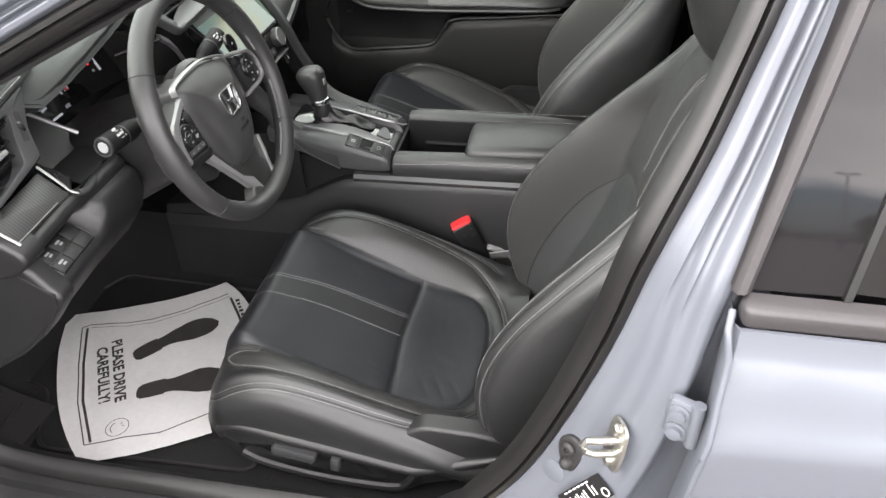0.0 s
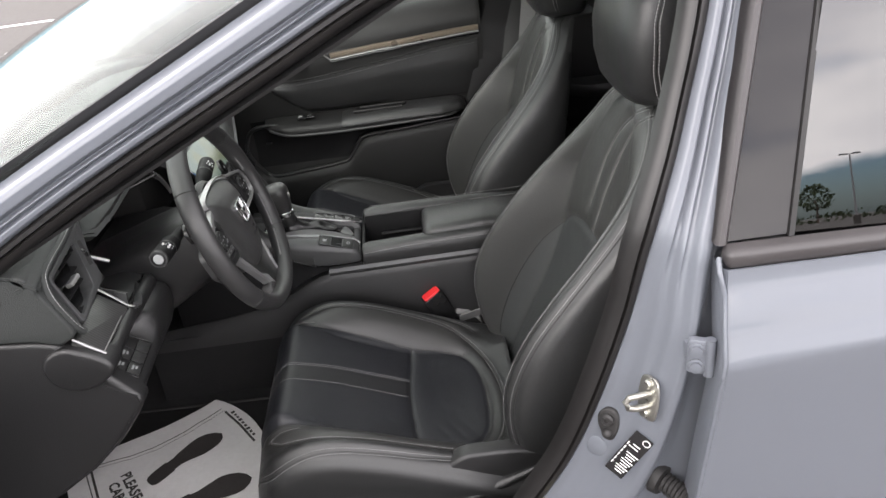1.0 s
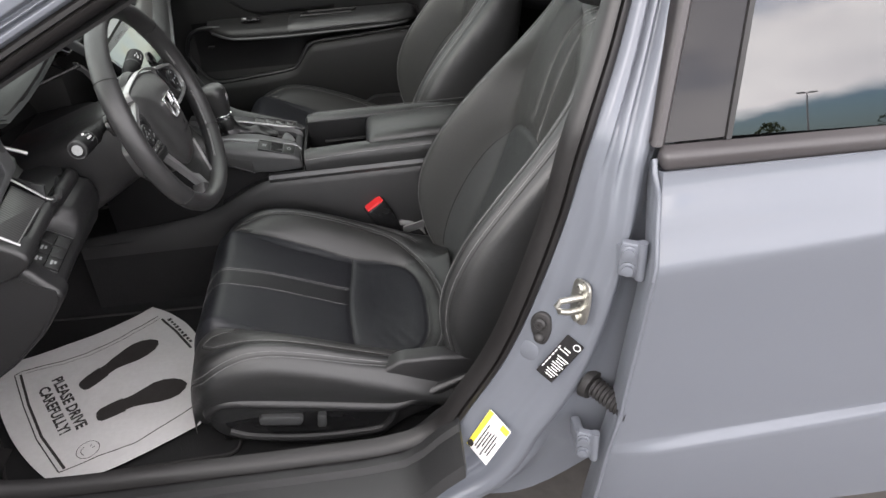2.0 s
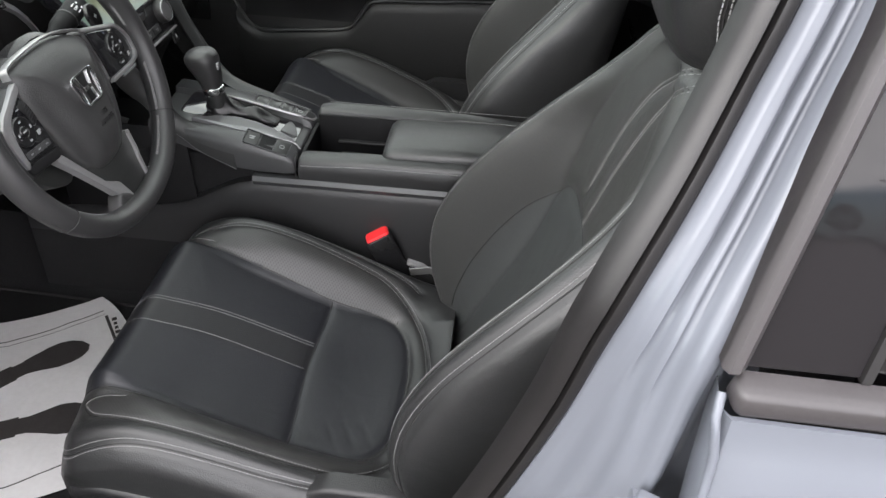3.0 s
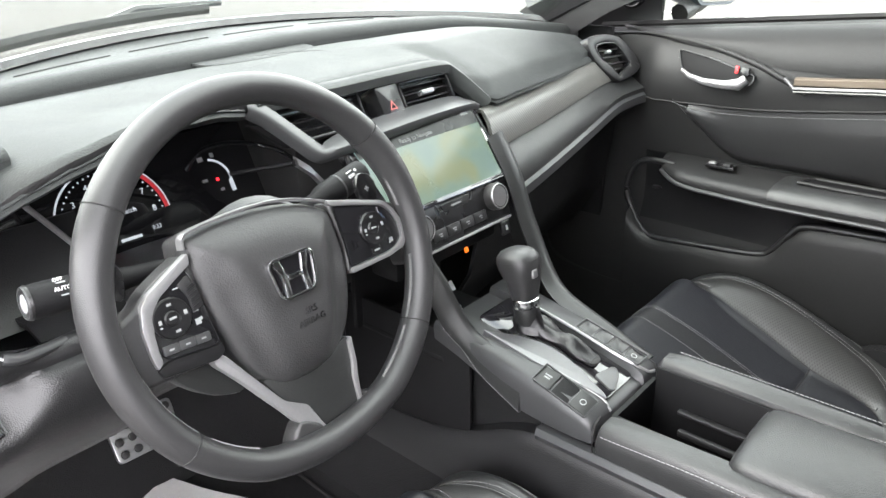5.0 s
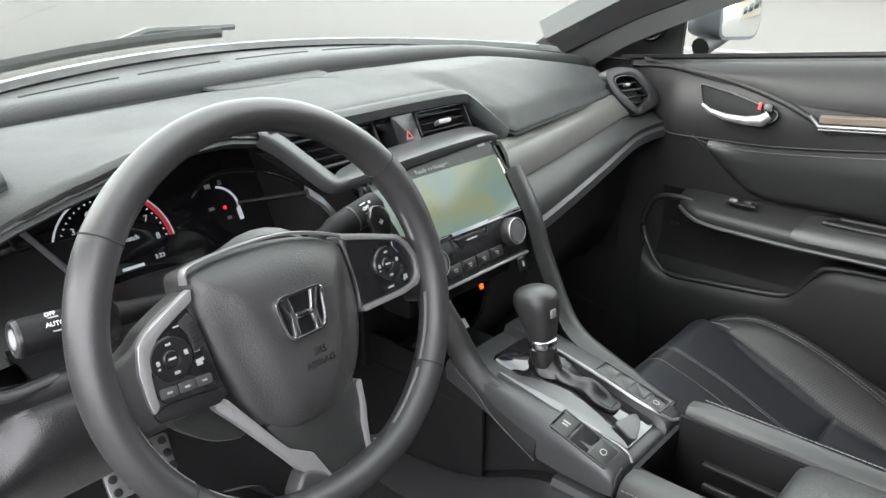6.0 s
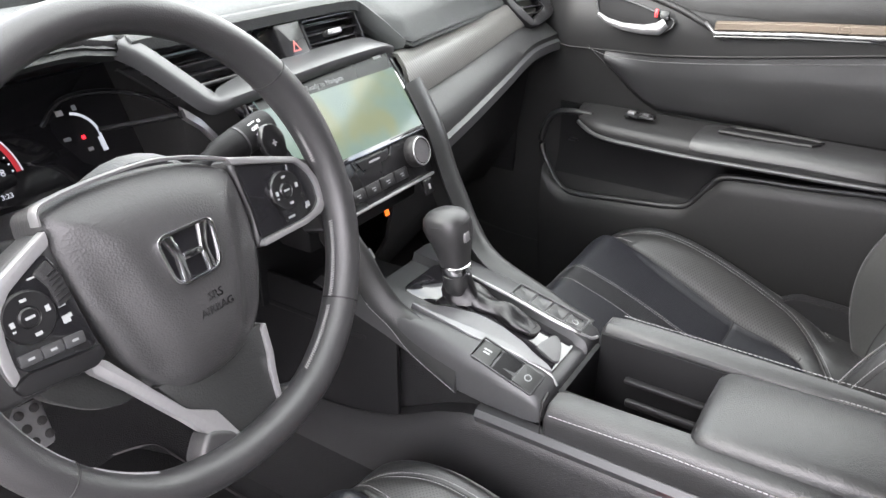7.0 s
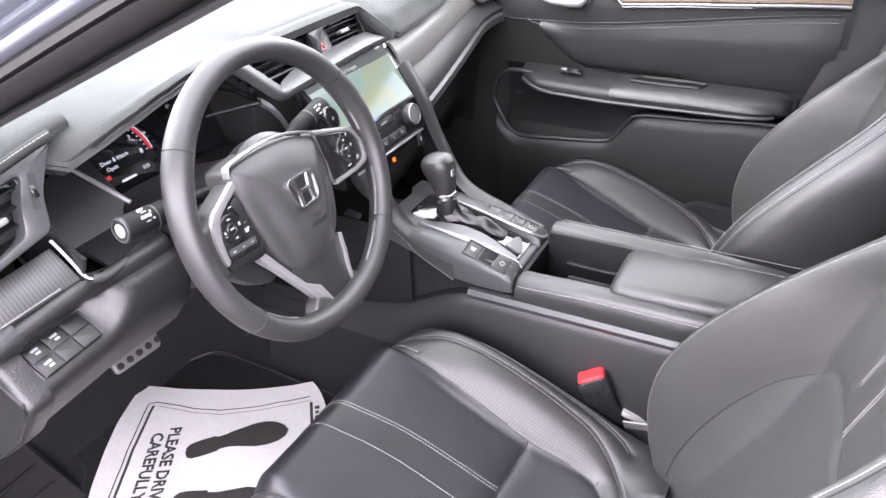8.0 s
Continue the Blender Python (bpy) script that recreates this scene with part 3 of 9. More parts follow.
for i in range(12):
    x = -0.50 - 1.25 * i / 11
    top = hood[min(11, i)][0]
    wing.append([(x, -0.40 - 0.07 * math.sin(j / 8 * 2.2), top[2] - 0.01 - (top[2] - 0.35) * j / 8) for j in range(9)])
part("front_wing", sheet(wing, 0.01, (0, 1, 0)), PAINT, body)

# floor, tunnel foot and firewall
fl = []
for i in range(26):
    x = -0.95 + i * 0.11
    row = []
    for j in range(25):
        y = -0.335 + j * 1.414 / 24
        z = 0.262 + 0.42 * max(0.0, (-0.50 - x) / 0.45) ** 1.15
        z += 0.10 * max(0.0, 1 - abs(y - YC) / 0.13)
        z += 0.08 * max(0.0, (x - 1.15) / 0.6)
        row.append((x, y, z))
    fl.append(row)
part("floor", sheet(fl, 0.02, (0, 0, -1)), CARPET, body, "black carpeted floor")
part("firewall", rbox((0.03, 1.46, 0.32), (-0.93, YC, 0.70), 0.01), CARPET, body)
part("tailgate", rbox((0.03, 1.46, 1.05), (1.86, YC, 0.85), 0.02), PLASTIC, body)
part("rear_quarter", rbox((0.50, 0.03, 1.05), (1.62, -0.36, 0.85), 0.01), PLASTIC, body)
part("rear_quarter", rbox((0.50, 0.03, 1.05), (1.62, 1.10, 0.85), 0.01), PLASTIC, body)
# inner sill cover and kick panel
sill = []
for i in range(30):
    x = -0.50 + 0.92 * i / 29
    z = lerp([(-0.50, 0.50), (-0.47, 0.42), (-0.42, 0.365), (-0.34, 0.335), (-0.2, 0.325), (0.25, 0.322), (0.33, 0.33), (0.42, 0.40)], x)
    sill.append([(x, -0.440, z - 0.035), (x, -0.432, z - 0.014), (x, -0.40, z - 0.006), (x, -0.372, z - 0.002), (x, -0.366, z + 0.010), (x, -0.350, z + 0.012), (x, -0.345, z + 0.004), (x, -0.315, z + 0.006), (x, -0.296, z - 0.002), (x, -0.288, z - 0.03), (x, -0.286, 0.255)])
part("sill_cover", sheet(sill, 0.006), PLASTIC, body, "black plastic sill cover")
kick = [[(-0.50 - 0.26 * i / 5, -0.315 + 0.01 * math.sin(j), 0.27 + 0.55 * j / 9) for j in range(10)] for i in range(6)]
part("kick_panel", sheet(kick, 0.01, (0, -1, 0)), PLASTIC, body)
# far kick panel, coloured near-black for the footwell's shade
part("kick_panel", sheet([[(-0.94 + 0.66 * i / 6, 1.075, 0.26 + 0.68 * j / 6) for j in range(7)] for i in range(7)], 0.01, (0, 1, 0)), FOOTWELL_SHADE, body)
part("kick_panel", sheet([[(-0.94 + 0.40 * i / 6, -0.325, 0.26 + 0.68 * j / 6) for j in range(7)] for i in range(7)], 0.01, (0, -1, 0)), CARPET, body)
# inner lower faces of the middle pillar
pil = []
for i in range(14):
    z = 0.30 + 1.0 * i / 13
    x = lerp([(0.30, 0.40), (0.44, 0.46), (0.65, 0.56), (0.90, 0.63), (1.1, 0.68), (1.3, 0.70)], z)
    y = y_seal(z)
    pil.append([(x - 0.008, y + 0.004, z), (x + 0.02, y + 0.055, z), (x + 0.10, y + 0.075, z), (x + 0.20, y + 0.06, z)])
part("pillar_trim", sheet(pil, 0.006), PLASTIC, body, "black plastic middle pillar trim")
apil = []
for i in range(14):
    f = i / 13
    p = Vector((-0.30, 0, 0.93)).lerp(Vector((0.46, 0, 1.28)), f)
    y = y_seal(p.z)
    apil.append([(p.x, y + 0.004, p.z + 0.004), (p.x - 0.02, y + 0.035, p.z + 0.012), (p.x - 0.055, y + 0.05, p.z + 0.042), (p.x - 0.085, y + 0.03, p.z + 0.075)])
part("pillar_trim", sheet(apil, 0.005), PLASTIC, body, "black front pillar trim")
def far_side(p):
    """Mirrored to the far side, where the slim front pillar stands further forward."""
    q = mirror_y(p)
    q.x -= 0.11 * min(1, max(0, (0.35 - q.x) / 0.5)) * min(1, max(0, (q.z - 0.84) / 0.06))
    return q


part("pillar_trim", sheet([[far_side(p) for p in r] for r in apil], 0.005), PLASTIC, body, "dark front pillar trim on the far side")

# the right-hand door opening's frame, mirrored
rings = []
for i in range(N_OPEN):
    k, w, dp = dims[i]
    prof = [(more[i].x - 0.03, -0.03), (k * 0.3, 0.0), (k + w * 0.4, 0.02 + dp * 0.4), (k + w, 0.01 + dp), (k + w, -0.03)]
    rings.append([far_side(jamb(i, s, d)) for s, d in prof])
part("door_frame", loft(rings, True, False, loop=True), PLASTIC, body, "black-trimmed door frame on the far side")


# ---- rear door ----
rdoor = thing("rear_door", (1.1, -0.45, 0.3), "closed blue-grey rear car door with tinted window", "car door")
X_FRONT = [(0.20, 0.628), (0.33, 0.640), (0.50, 0.662), (0.70, 0.676), (0.80, 0.684), (0.865, 0.690)]
skin = []
for z in [0.20, 0.24, 0.28, 0.31, 0.34, 0.36, 0.366, 0.375, 0.384, 0.388, 0.395, 0.404, 0.41, 0.44, 0.48, 0.52, 0.56, 0.60, 0.64, 0.68, 0.71, 0.730, 0.738, 0.744, 0.748, 0.752, 0.757, 0.763, 0.772, 0.785, 0.80, 0.82, 0.84, 0.855, 0.872]:
    xf = lerp(X_FRONT, z)
    row = [(xf + 0.003, y_side(z) + 0.045, z), (xf, y_side(z) + 0.02, z), (xf + 0.001, y_side(z) + 0.006, z), (xf + 0.005, y_side(z), z)]
    for j in range(1, 18):
        x = xf + 0.005 + 1.1 * j / 17
        lift = 0.085 * (x - xf) * max(0, 1 - abs(z - 0.748) / 0.13)
        low_ = 0.014 * max(0, 1 - abs(z - 0.385) / 0.020) + 0.014 * max(0, min(1, (0.385 - z) / 0.02))
        row.append((x, y_side(z) - 0.012 * math.sin(math.pi * j / 20) - low_, z + lift + 0.10 * (x - xf) * max(0, 1 - abs(z - 0.385) / 0.06)))
    skin.append(row)
part("door_skin", sheet(skin, 0.004, (0, 1, 0)), PAINT, rdoor, "glossy blue-grey door skin", angle=50)

hem = [(lerp(X_FRONT, z) + 0.0015, y_side(z) + 0.001, z) for z in [0.22 + 0.62 * i / 30 for i in range(31)]] + [(0.686, -0.431, 0.856), (0.684, -0.424, 0.872), (0.687, -0.412, 0.886)]
part("door_edge", tube(hem, 0.0036, 10), PAINT, rdoor, "folded painted edge of the door")


def belt(x, z, d=0.0):
    """A place on the leaning upper door: d metres inward from the glass plane."""
    return Vector((x, -0.405 + (z - 0.88) * 0.31 + d, z))


def zb(x):
    return 0.887 - 0.004 * (x - 0.69) / 0.2


mould = []
for x, k in ((0.6935, 0.30), (0.6945, 0.62), (0.697, 0.86), (0.701, 1.0), (0.76, 1), (0.9, 1), (1.1, 1), (1.4, 1), (1.75, 1)):
    ring = [(0.030, -0.0155), (0.010, -0.0158), (0.0045, -0.0150), (0.001, -0.0125), (-0.0005, -0.0085), (-0.0008, -0.002), (-0.0006, 0.0035), (0.001, 0.0070), (0.004, 0.0090), (0.010, 0.0105), (0.022, 0.012)]
    mould.append([(x, -0.423 + 0.015 + (a - 0.015) * k, zb(x) - 0.002 + (b + 0.002) * k) for a, b in ring])
part("belt_moulding", loft(mould, True, True), VINYL, rdoor, "matt grey window belt moulding", angle=60)
XW = lambda z: 0.700 + (z - 0.905) * 0.22  # front edge of the window frame
rows = []
for i in range(10):
    z = 0.900 + 0.42 * i / 9
    rows.append([belt(XW(z) - 0.014, z, 0.02), belt(XW(z) - 0.014, z, -0.004), belt(XW(z) - 0.010, z, -0.009), belt(XW(z) - 0.003, z, -0.009), belt(XW(z) + 0.002, z, -0.004), belt(XW(z) + 0.004, z, 0.004)])
part("window_frame", sheet(rows, 0.003, (0, 1, 0)), VINYL, rdoor, "matt grey window frame strip")
post = lambda z: 0.786 + (z - 0.905) * 0.17
part("applique", sheet([[belt(XW(z) + 0.003 + (post(z) - XW(z) - 0.006) * j / 4, z, 0.001) for j in range(5)] for z in (0.900, 1.0, 1.1, 1.2, 1.33)], 0.004, (0, 1, 0)), GLOSS_PANEL, rdoor, "gloss black pillar panel")
part("window_seal", sheet([[belt(post(z) - 0.004, z, 0.0), belt(post(z) - 0.003, z, -0.003), belt(post(z) + 0.004, z, -0.003), belt(post(z) + 0.005, z, 0.002)] for z in (0.898, 1.0, 1.1, 1.2, 1.33)], 0.003, (0, 1, 0)), SEAL, rdoor)
part("window_pane", sheet([[belt(post(z) + 0.002 + (1.72 - post(z)) * j / 6, z, 0.010 - 0.055 * (z - 0.88) - 0.02 * math.sin(j / 6 * 1.5)) for j in range(7)] for z in (0.88, 1.0, 1.1, 1.2, 1.33)], 0.004, (0, 1, 0)), GLASS_TINT, rdoor, "dark tinted rear window")
part("inner_panel", rbox((1.05, 0.05, 0.60), (1.26, -0.345, 0.58), 0.02), PLASTIC, rdoor)


# ---- fittings on the middle pillar ----
def pillar_frame(at, rise=0.0):
    """Axes on the oblique pillar face: along it backward, up it, out of it."""
    return basis(at, Vector((0.80, -0.52, 0.10)), Vector((0.27, 0.0, 0.96)))


striker = thing("door_striker", (0.600, -0.405, 0.669), "zinc-plated steel door striker loop on a base plate", "door striker")
pf = basis((0.600, -0.408, 0.668), Vector((0.42, -0.90, 0.08)), Vector((0.2, 0.0, 0.98)))
part("base_plate", plate(rounded([(-0.016, -0.034), (0.016, -0.034), (0.020, 0), (0.016, 0.034), (-0.016, 0.034), (-0.02, 0)], 0.012), 0.004, pf), STEEL, striker)
for s in (-1, 1):
    part("bolt", turned([(0.0075, 0), (0.0075, 0.004), (0.005, 0.006), (0.001, 0.006)], pf @ Matrix.Translation((0.0, s * 0.023, 0.0)), 12), STEEL, striker)
part("loop", tube([pf @ Vector(p) for p in ((0.004, 0.010, -0.004), (0.002, 0.010, 0.022), (-0.002, 0.008, 0.033), (-0.005, 0, 0.036), (-0.002, -0.008, 0.033), (0.002, -0.010, 0.022), (0.004, -0.010, -0.004))], 0.0048, 10), STEEL, striker)

stopper = thing("rubber_stop", (0.553, -0.356, 0.600), "black rubber door stop plug on the pillar", "rubber stop")
pf2 = pillar_frame((0.556, -0.369, 0.603))
part("boot", plate(rounded([(-0.016, 0.012), (0.0, 0.024), (0.016, 0.018), (0.018, -0.006), (0.006, -0.034), (-0.008, -0.034), (-0.018, -0.008)], 0.012), 0.006, pf2 @ Matrix.Translation((0, 0, 0.006)), 0.004, 3), RUBBER, stopper)
part("tip", turned([(0.010, 0), (0.010, 0.004), (0.007, 0.007), (0.0035, 0.007), (0.003, 0.004)], pf2 @ Matrix.Translation((0.0, 0.004, 0.006)), 16), RUBBER, stopper)
part("button", turned([(0.009, 0), (0.008, 0.006), (0.004, 0.010), (0.001, 0.0105)], pf2 @ Matrix.Translation((-0.002, -0.020, 0.005)), 14), RUBBER, stopper)
plug = tagged(link_mesh("hole_plug", turned([(0.017, -0.003), (0.017, 0.0015), (0.014, 0.003), (0.001, 0.0032)], pillar_frame((0.537, -0.366, 0.552)), 20), PAINT), "round painted body plug in the pillar", "body plug")

lab = thing("warning_label", (0.580, -0.378, 0.556), "black printed tyre and airbag label stuck on the pillar", "sticker")
pl = pillar_frame((0.583, -0.392, 0.557)) @ pose(0, 0, 0.013, 0, 0, -36)
part("backing", plate(rounded(rect(0.031, 0.090), 0.002), 0.0006, pl, 0), GLOSS, lab)
part("print", bars([(0.004, 0.004 - i * 0.0050, 0.020 - (i % 3) * 0.004, 0.0019) for i in range(9)] + [(-0.0125, 0.018 - i * 0.009, 0.0018, 0.006) for i in range(6)] + [(0.0, 0.022, 0.012, 0.0022), (-0.002, 0.016, 0.016, 0.0016)], pl @ Matrix.Translation((0, 0, 0.0004))), WHITE, lab)
part("emblem_ring", ring_plate(ellipse(0.006, 0.006, 20, 0.008, 0.036), ellipse(0.0045, 0.0045, 20, 0.008, 0.036), 0.0003, pl @ Matrix.Translation((0, 0, 0.0005))), WHITE, lab)

lab2 = thing("load_label", (0.46, -0.38, 0.38), "white and yellow printed label stuck low on the pillar", "sticker")
pl2 = basis((0.470, -0.380, 0.385), Vector((0.66, -0.72, 0.05)), Vector((0.44, 0.0, 0.88))) @ pose(0, 0, 0.006, 0, 0, -24)
part("backing", plate(rounded(rect(0.050, 0.088), 0.003), 0.0006, pl2, 0), WHITE, lab2)
part("header", bars([(-0.020, 0.0, 0.009, 0.086), (0.0155, 0.036, 0.016, 0.012)], pl2 @ Matrix.Translation((0, 0, 0.0006))), YELLOW, lab2)
part("print", bars([(-0.010 + i * 0.0052, -0.006 - (i % 2) * 0.006, 0.0022, 0.054 - (i % 3) * 0.010) for i in range(6)], pl2 @ Matrix.Translation((0, 0, 0.0006))), INK, lab2)
part("seal", plate(ellipse(0.006, 0.007, 16, -0.019, -0.036), 0.0004, pl2 @ Matrix.Translation((0, 0, 0.0012)), 0), INK, lab2)


def hinge(at, up=1):
    """A painted door hinge leaf with two bolts."""
    m = basis(at, Vector((0.9, -0.35, 0)), Vector((0.05, 0, 1)))
    h = part("hinge", plate(rounded([(-0.013, -0.026), (0.014, -0.028), (0.016, 0.026), (-0.011, 0.028)], 0.006), 0.010, m, 0.003), PAINT, body, "painted steel door hinge")
    part("arm", rbox((0.016, 0.046, 0.034), (at[0] - 0.002, at[1] + 0.028, at[2]), 0.005), PAINT, h)
    part("knuckle", tube([m @ Vector((0.017, -0.030, -0.004)), m @ Vector((0.017, 0.028, -0.004))], 0.007, 12), PAINT, h)
    for s in (-1, 1):
        part("bolt", turned([(0.011, 0), (0.011, 0.002), (0.008, 0.003), (0.008, 0.008), (0.001, 0.009)], m @ Matrix.Translation((0.000, s * 0.013, 0)), 12), PAINT, h)


hinge((0.655, -0.437, 0.752))
hinge((0.612, -0.432, 0.395))
boot = thing("cable_boot", (0.632, -0.38, 0.475), "black ribbed rubber cable boot between pillar and door", "cable boot")
ax = Vector((0.55, -0.80, -0.10)).normalized()
part("flange", tube([Vector((0.632, -0.372, 0.474)), Vector((0.632, -0.372, 0.474)) + ax * 0.012], [0.027, 0.024], 20), RUBBER, boot)
p0 = Vector((0.634, -0.376, 0.474))
part("bellows", tube([p0 + ax * (0.008 + 0.0035 * i) for i in range(22)], [0.014 + 0.0035 * (i % 2) for i in range(22)], 16), RUBBER, boot)

# ---- seats ----
CUSH_MID = [(-0.05, 0.355), (-0.046, 0.40), (-0.035, 0.455), (-0.015, 0.495), (0.012, 0.515), (0.04, 0.505), (0.136, 0.450), (0.245, 0.397), (0.33, 0.374), (0.40, 0.370), (0.46, 0.385)]
CUSH_TOP = [(-0.05, 0.36), (-0.04, 0.42), (-0.015, 0.470), (0.02, 0.498), (0.07, 0.515), (0.12, 0.513), (0.18, 0.497), (0.25, 0.470), (0.33, 0.436), (0.40, 0.405), (0.46, 0.39)]


def cushion_z(x, v):
    """The height of the seat cushion at x, v metres to the side of its middle."""
    a = abs(v)
    zm = smooth_table(CUSH_MID, x)
    zt = smooth_table(CUSH_TOP, x)
    zi = zm + 0.004 + 0.012 * min(1, max(0, (x - 0.1) / 0.2))
    if a < 0.145:
        return zm + (zi - zm) * (a / 0.145) ** 3
    if a < 0.225:
        f = (a - 0.145) / 0.08
        return zi + (zt - zi) * (math.sin(f * math.pi / 2) ** 0.9)
    f = (a - 0.225) / 0.035
    return zt - 0.035 * min(1, f) ** 2


def smooth_table(tab, x):
    if x <= tab[0][0]:
        return tab[0][1]
    if x >= tab[-1][0]:
        return tab[-1][1]
    for i in range(len(tab) - 1):
        if x <= tab[i + 1][0]:
            p1, p2 = tab[i], tab[i + 1]
            p0 = tab[i - 1] if i else p1
            p3 = tab[i + 2] if i + 2 < len(tab) else p2
            h = p2[0] - p1[0]
            f = (x - p1[0]) / h
            m1 = (p2[1] - p0[1]) / max(1e-6, p2[0] - p0[0]) * h
            m2 = (p3[1] - p1[1]) / max(1e-6, p3[0] - p1[0]) * h
            return (2 * f ** 3 - 3 * f * f + 1) * p1[1] + (f ** 3 - 2 * f * f + f) * m1 + (-2 * f ** 3 + 3 * f * f) * p2[1] + (f ** 3 - f * f) * m2
    return tab[-1][1]


BACK_MID = [(0.34, 0.470), (0.42, 0.505), (0.50, 0.543), (0.60, 0.588), (0.72, 0.624), (0.85, 0.660), (0.93, 0.684), (0.975, 0.700), (0.992, 0.722), (0.985, 0.755)]
# the side wings: height, x of the crest, half width at the crest, half width outside
WING = [(0.34, 0.452, 0.200, 0.232), (0.40, 0.428, 0.206, 0.240), (0.46, 0.412, 0.210, 0.245), (0.52, 0.408, 0.212, 0.247), (0.58, 0.420, 0.211, 0.246), (0.65, 0.455, 0.207, 0.243), (0.72, 0.508, 0.200, 0.238),
        (0.78, 0.562, 0.192, 0.230), (0.85, 0.625, 0.172, 0.210), (0.90, 0.662, 0.150, 0.186), (0.95, 0.688, 0.115, 0.150), (0.975, 0.702, 0.085, 0.120), (0.990, 0.724, 0.06, 0.09)]


def wing(z):
    return tuple(smooth_table([(w[0], w[k]) for w in WING], z) for k in (1, 2, 3))


def wing_in(z):
    """Half width of the flat middle of the backrest."""
    yc = wing(z)[1]
    f = min(1, max(0, (z - 0.76) / 0.18))
    f = f * f * (3 - 2 * f)
    return min(0.150, yc - 0.035) * (1 - f) + max(0.02, yc - 0.06) * f


def back_x(z, v):
    """The front face of the backrest at a height, v metres to the side."""
    a = abs(v)
    xm = smooth_table(BACK_MID, z)
    xc, yc, yo = wing(z)
    yi = wing_in(z)
    if a <= yi:
        return xm - 0.006 * (a / yi) ** 3
    if a <= yc:
        f = (a - yi) / (yc - yi)
        return xm - 0.006 + (xc - xm + 0.006) * (f * f * (3 - 2 * f))
    f = min(1, (a - yc) / max(1e-5, yo - yc))
    return xc + 0.030 * f * f


# sewing lines of the cushion (x, side) and the backrest (height, side), one half each
C_INNER = [(-0.046, 0.164), (-0.02, 0.164), (0.024, 0.161), (0.09, 0.159), (0.166, 0.157), (0.25, 0.152), (0.32, 0.150), (0.362, 0.140), (0.388, 0.106), (0.399, 0.05), (0.400, 0.0)]
C_LOOP = [(0.050, 0.168), (0.010, 0.174), (-0.008, 0.181), (0.004, 0.194), (0.030, 0.206), (0.10, 0.216), (0.20, 0.216), (0.29, 0.210), (0.344, 0.199), (0.388, 0.166), (0.415, 0.122), (0.431, 0.06), (0.436, 0.0)]
C_EDGE = [(-0.044, 0.226), (-0.030, 0.240), (-0.006, 0.248), (0.03, 0.246), (0.10, 0.242), (0.20, 0.240), (0.29, 0.235), (0.37, 0.222), (0.40, 0.205)]
C_CROSS = [(0.254, -0.150), (0.249, -0.085), (0.244, -0.03), (0.243, 0.03), (0.247, 0.09), (0.252, 0.152)]
B_INSERT = [(0.40, 0.183), (0.46, 0.181), (0.53, 0.178), (0.60, 0.173), (0.65, 0.165), (0.684, 0.149), (0.704, 0.122), (0.714, 0.08), (0.719, 0.03), (0.720, 0.0)]


def smooth_line(pts, n):
    return [(p.x, p.y) for p in spline([(a, b, 0) for a, b in pts], n)]


def both_sides(line):
    return line + [(a, -b) for a, b in line[::-1]]


def nearest(points, lines):
    """The distance of each point to the nearest of some lines."""
    best = np.full(len(points), 9.0)
    for line in lines:
        q = np.array(line)
        for a, b in zip(q, q[1:]):
            d = b - a
            t = np.clip(((points - a) @ d) / max(1e-12, d @ d), 0, 1)
            best = np.minimum(best, np.linalg.norm(points - a - t[:, None] * d, axis=1))
    return best


def inside(poly, x, y):
    hit = False
    for (x0, y0), (x1, y1) in zip(poly, poly[1:] + poly[:1]):
        if (y0 > y) != (y1 > y) and x < (x1 - x0) * (y - y0) / (y1 - y0) + x0:
            hit = not hit
    return hit


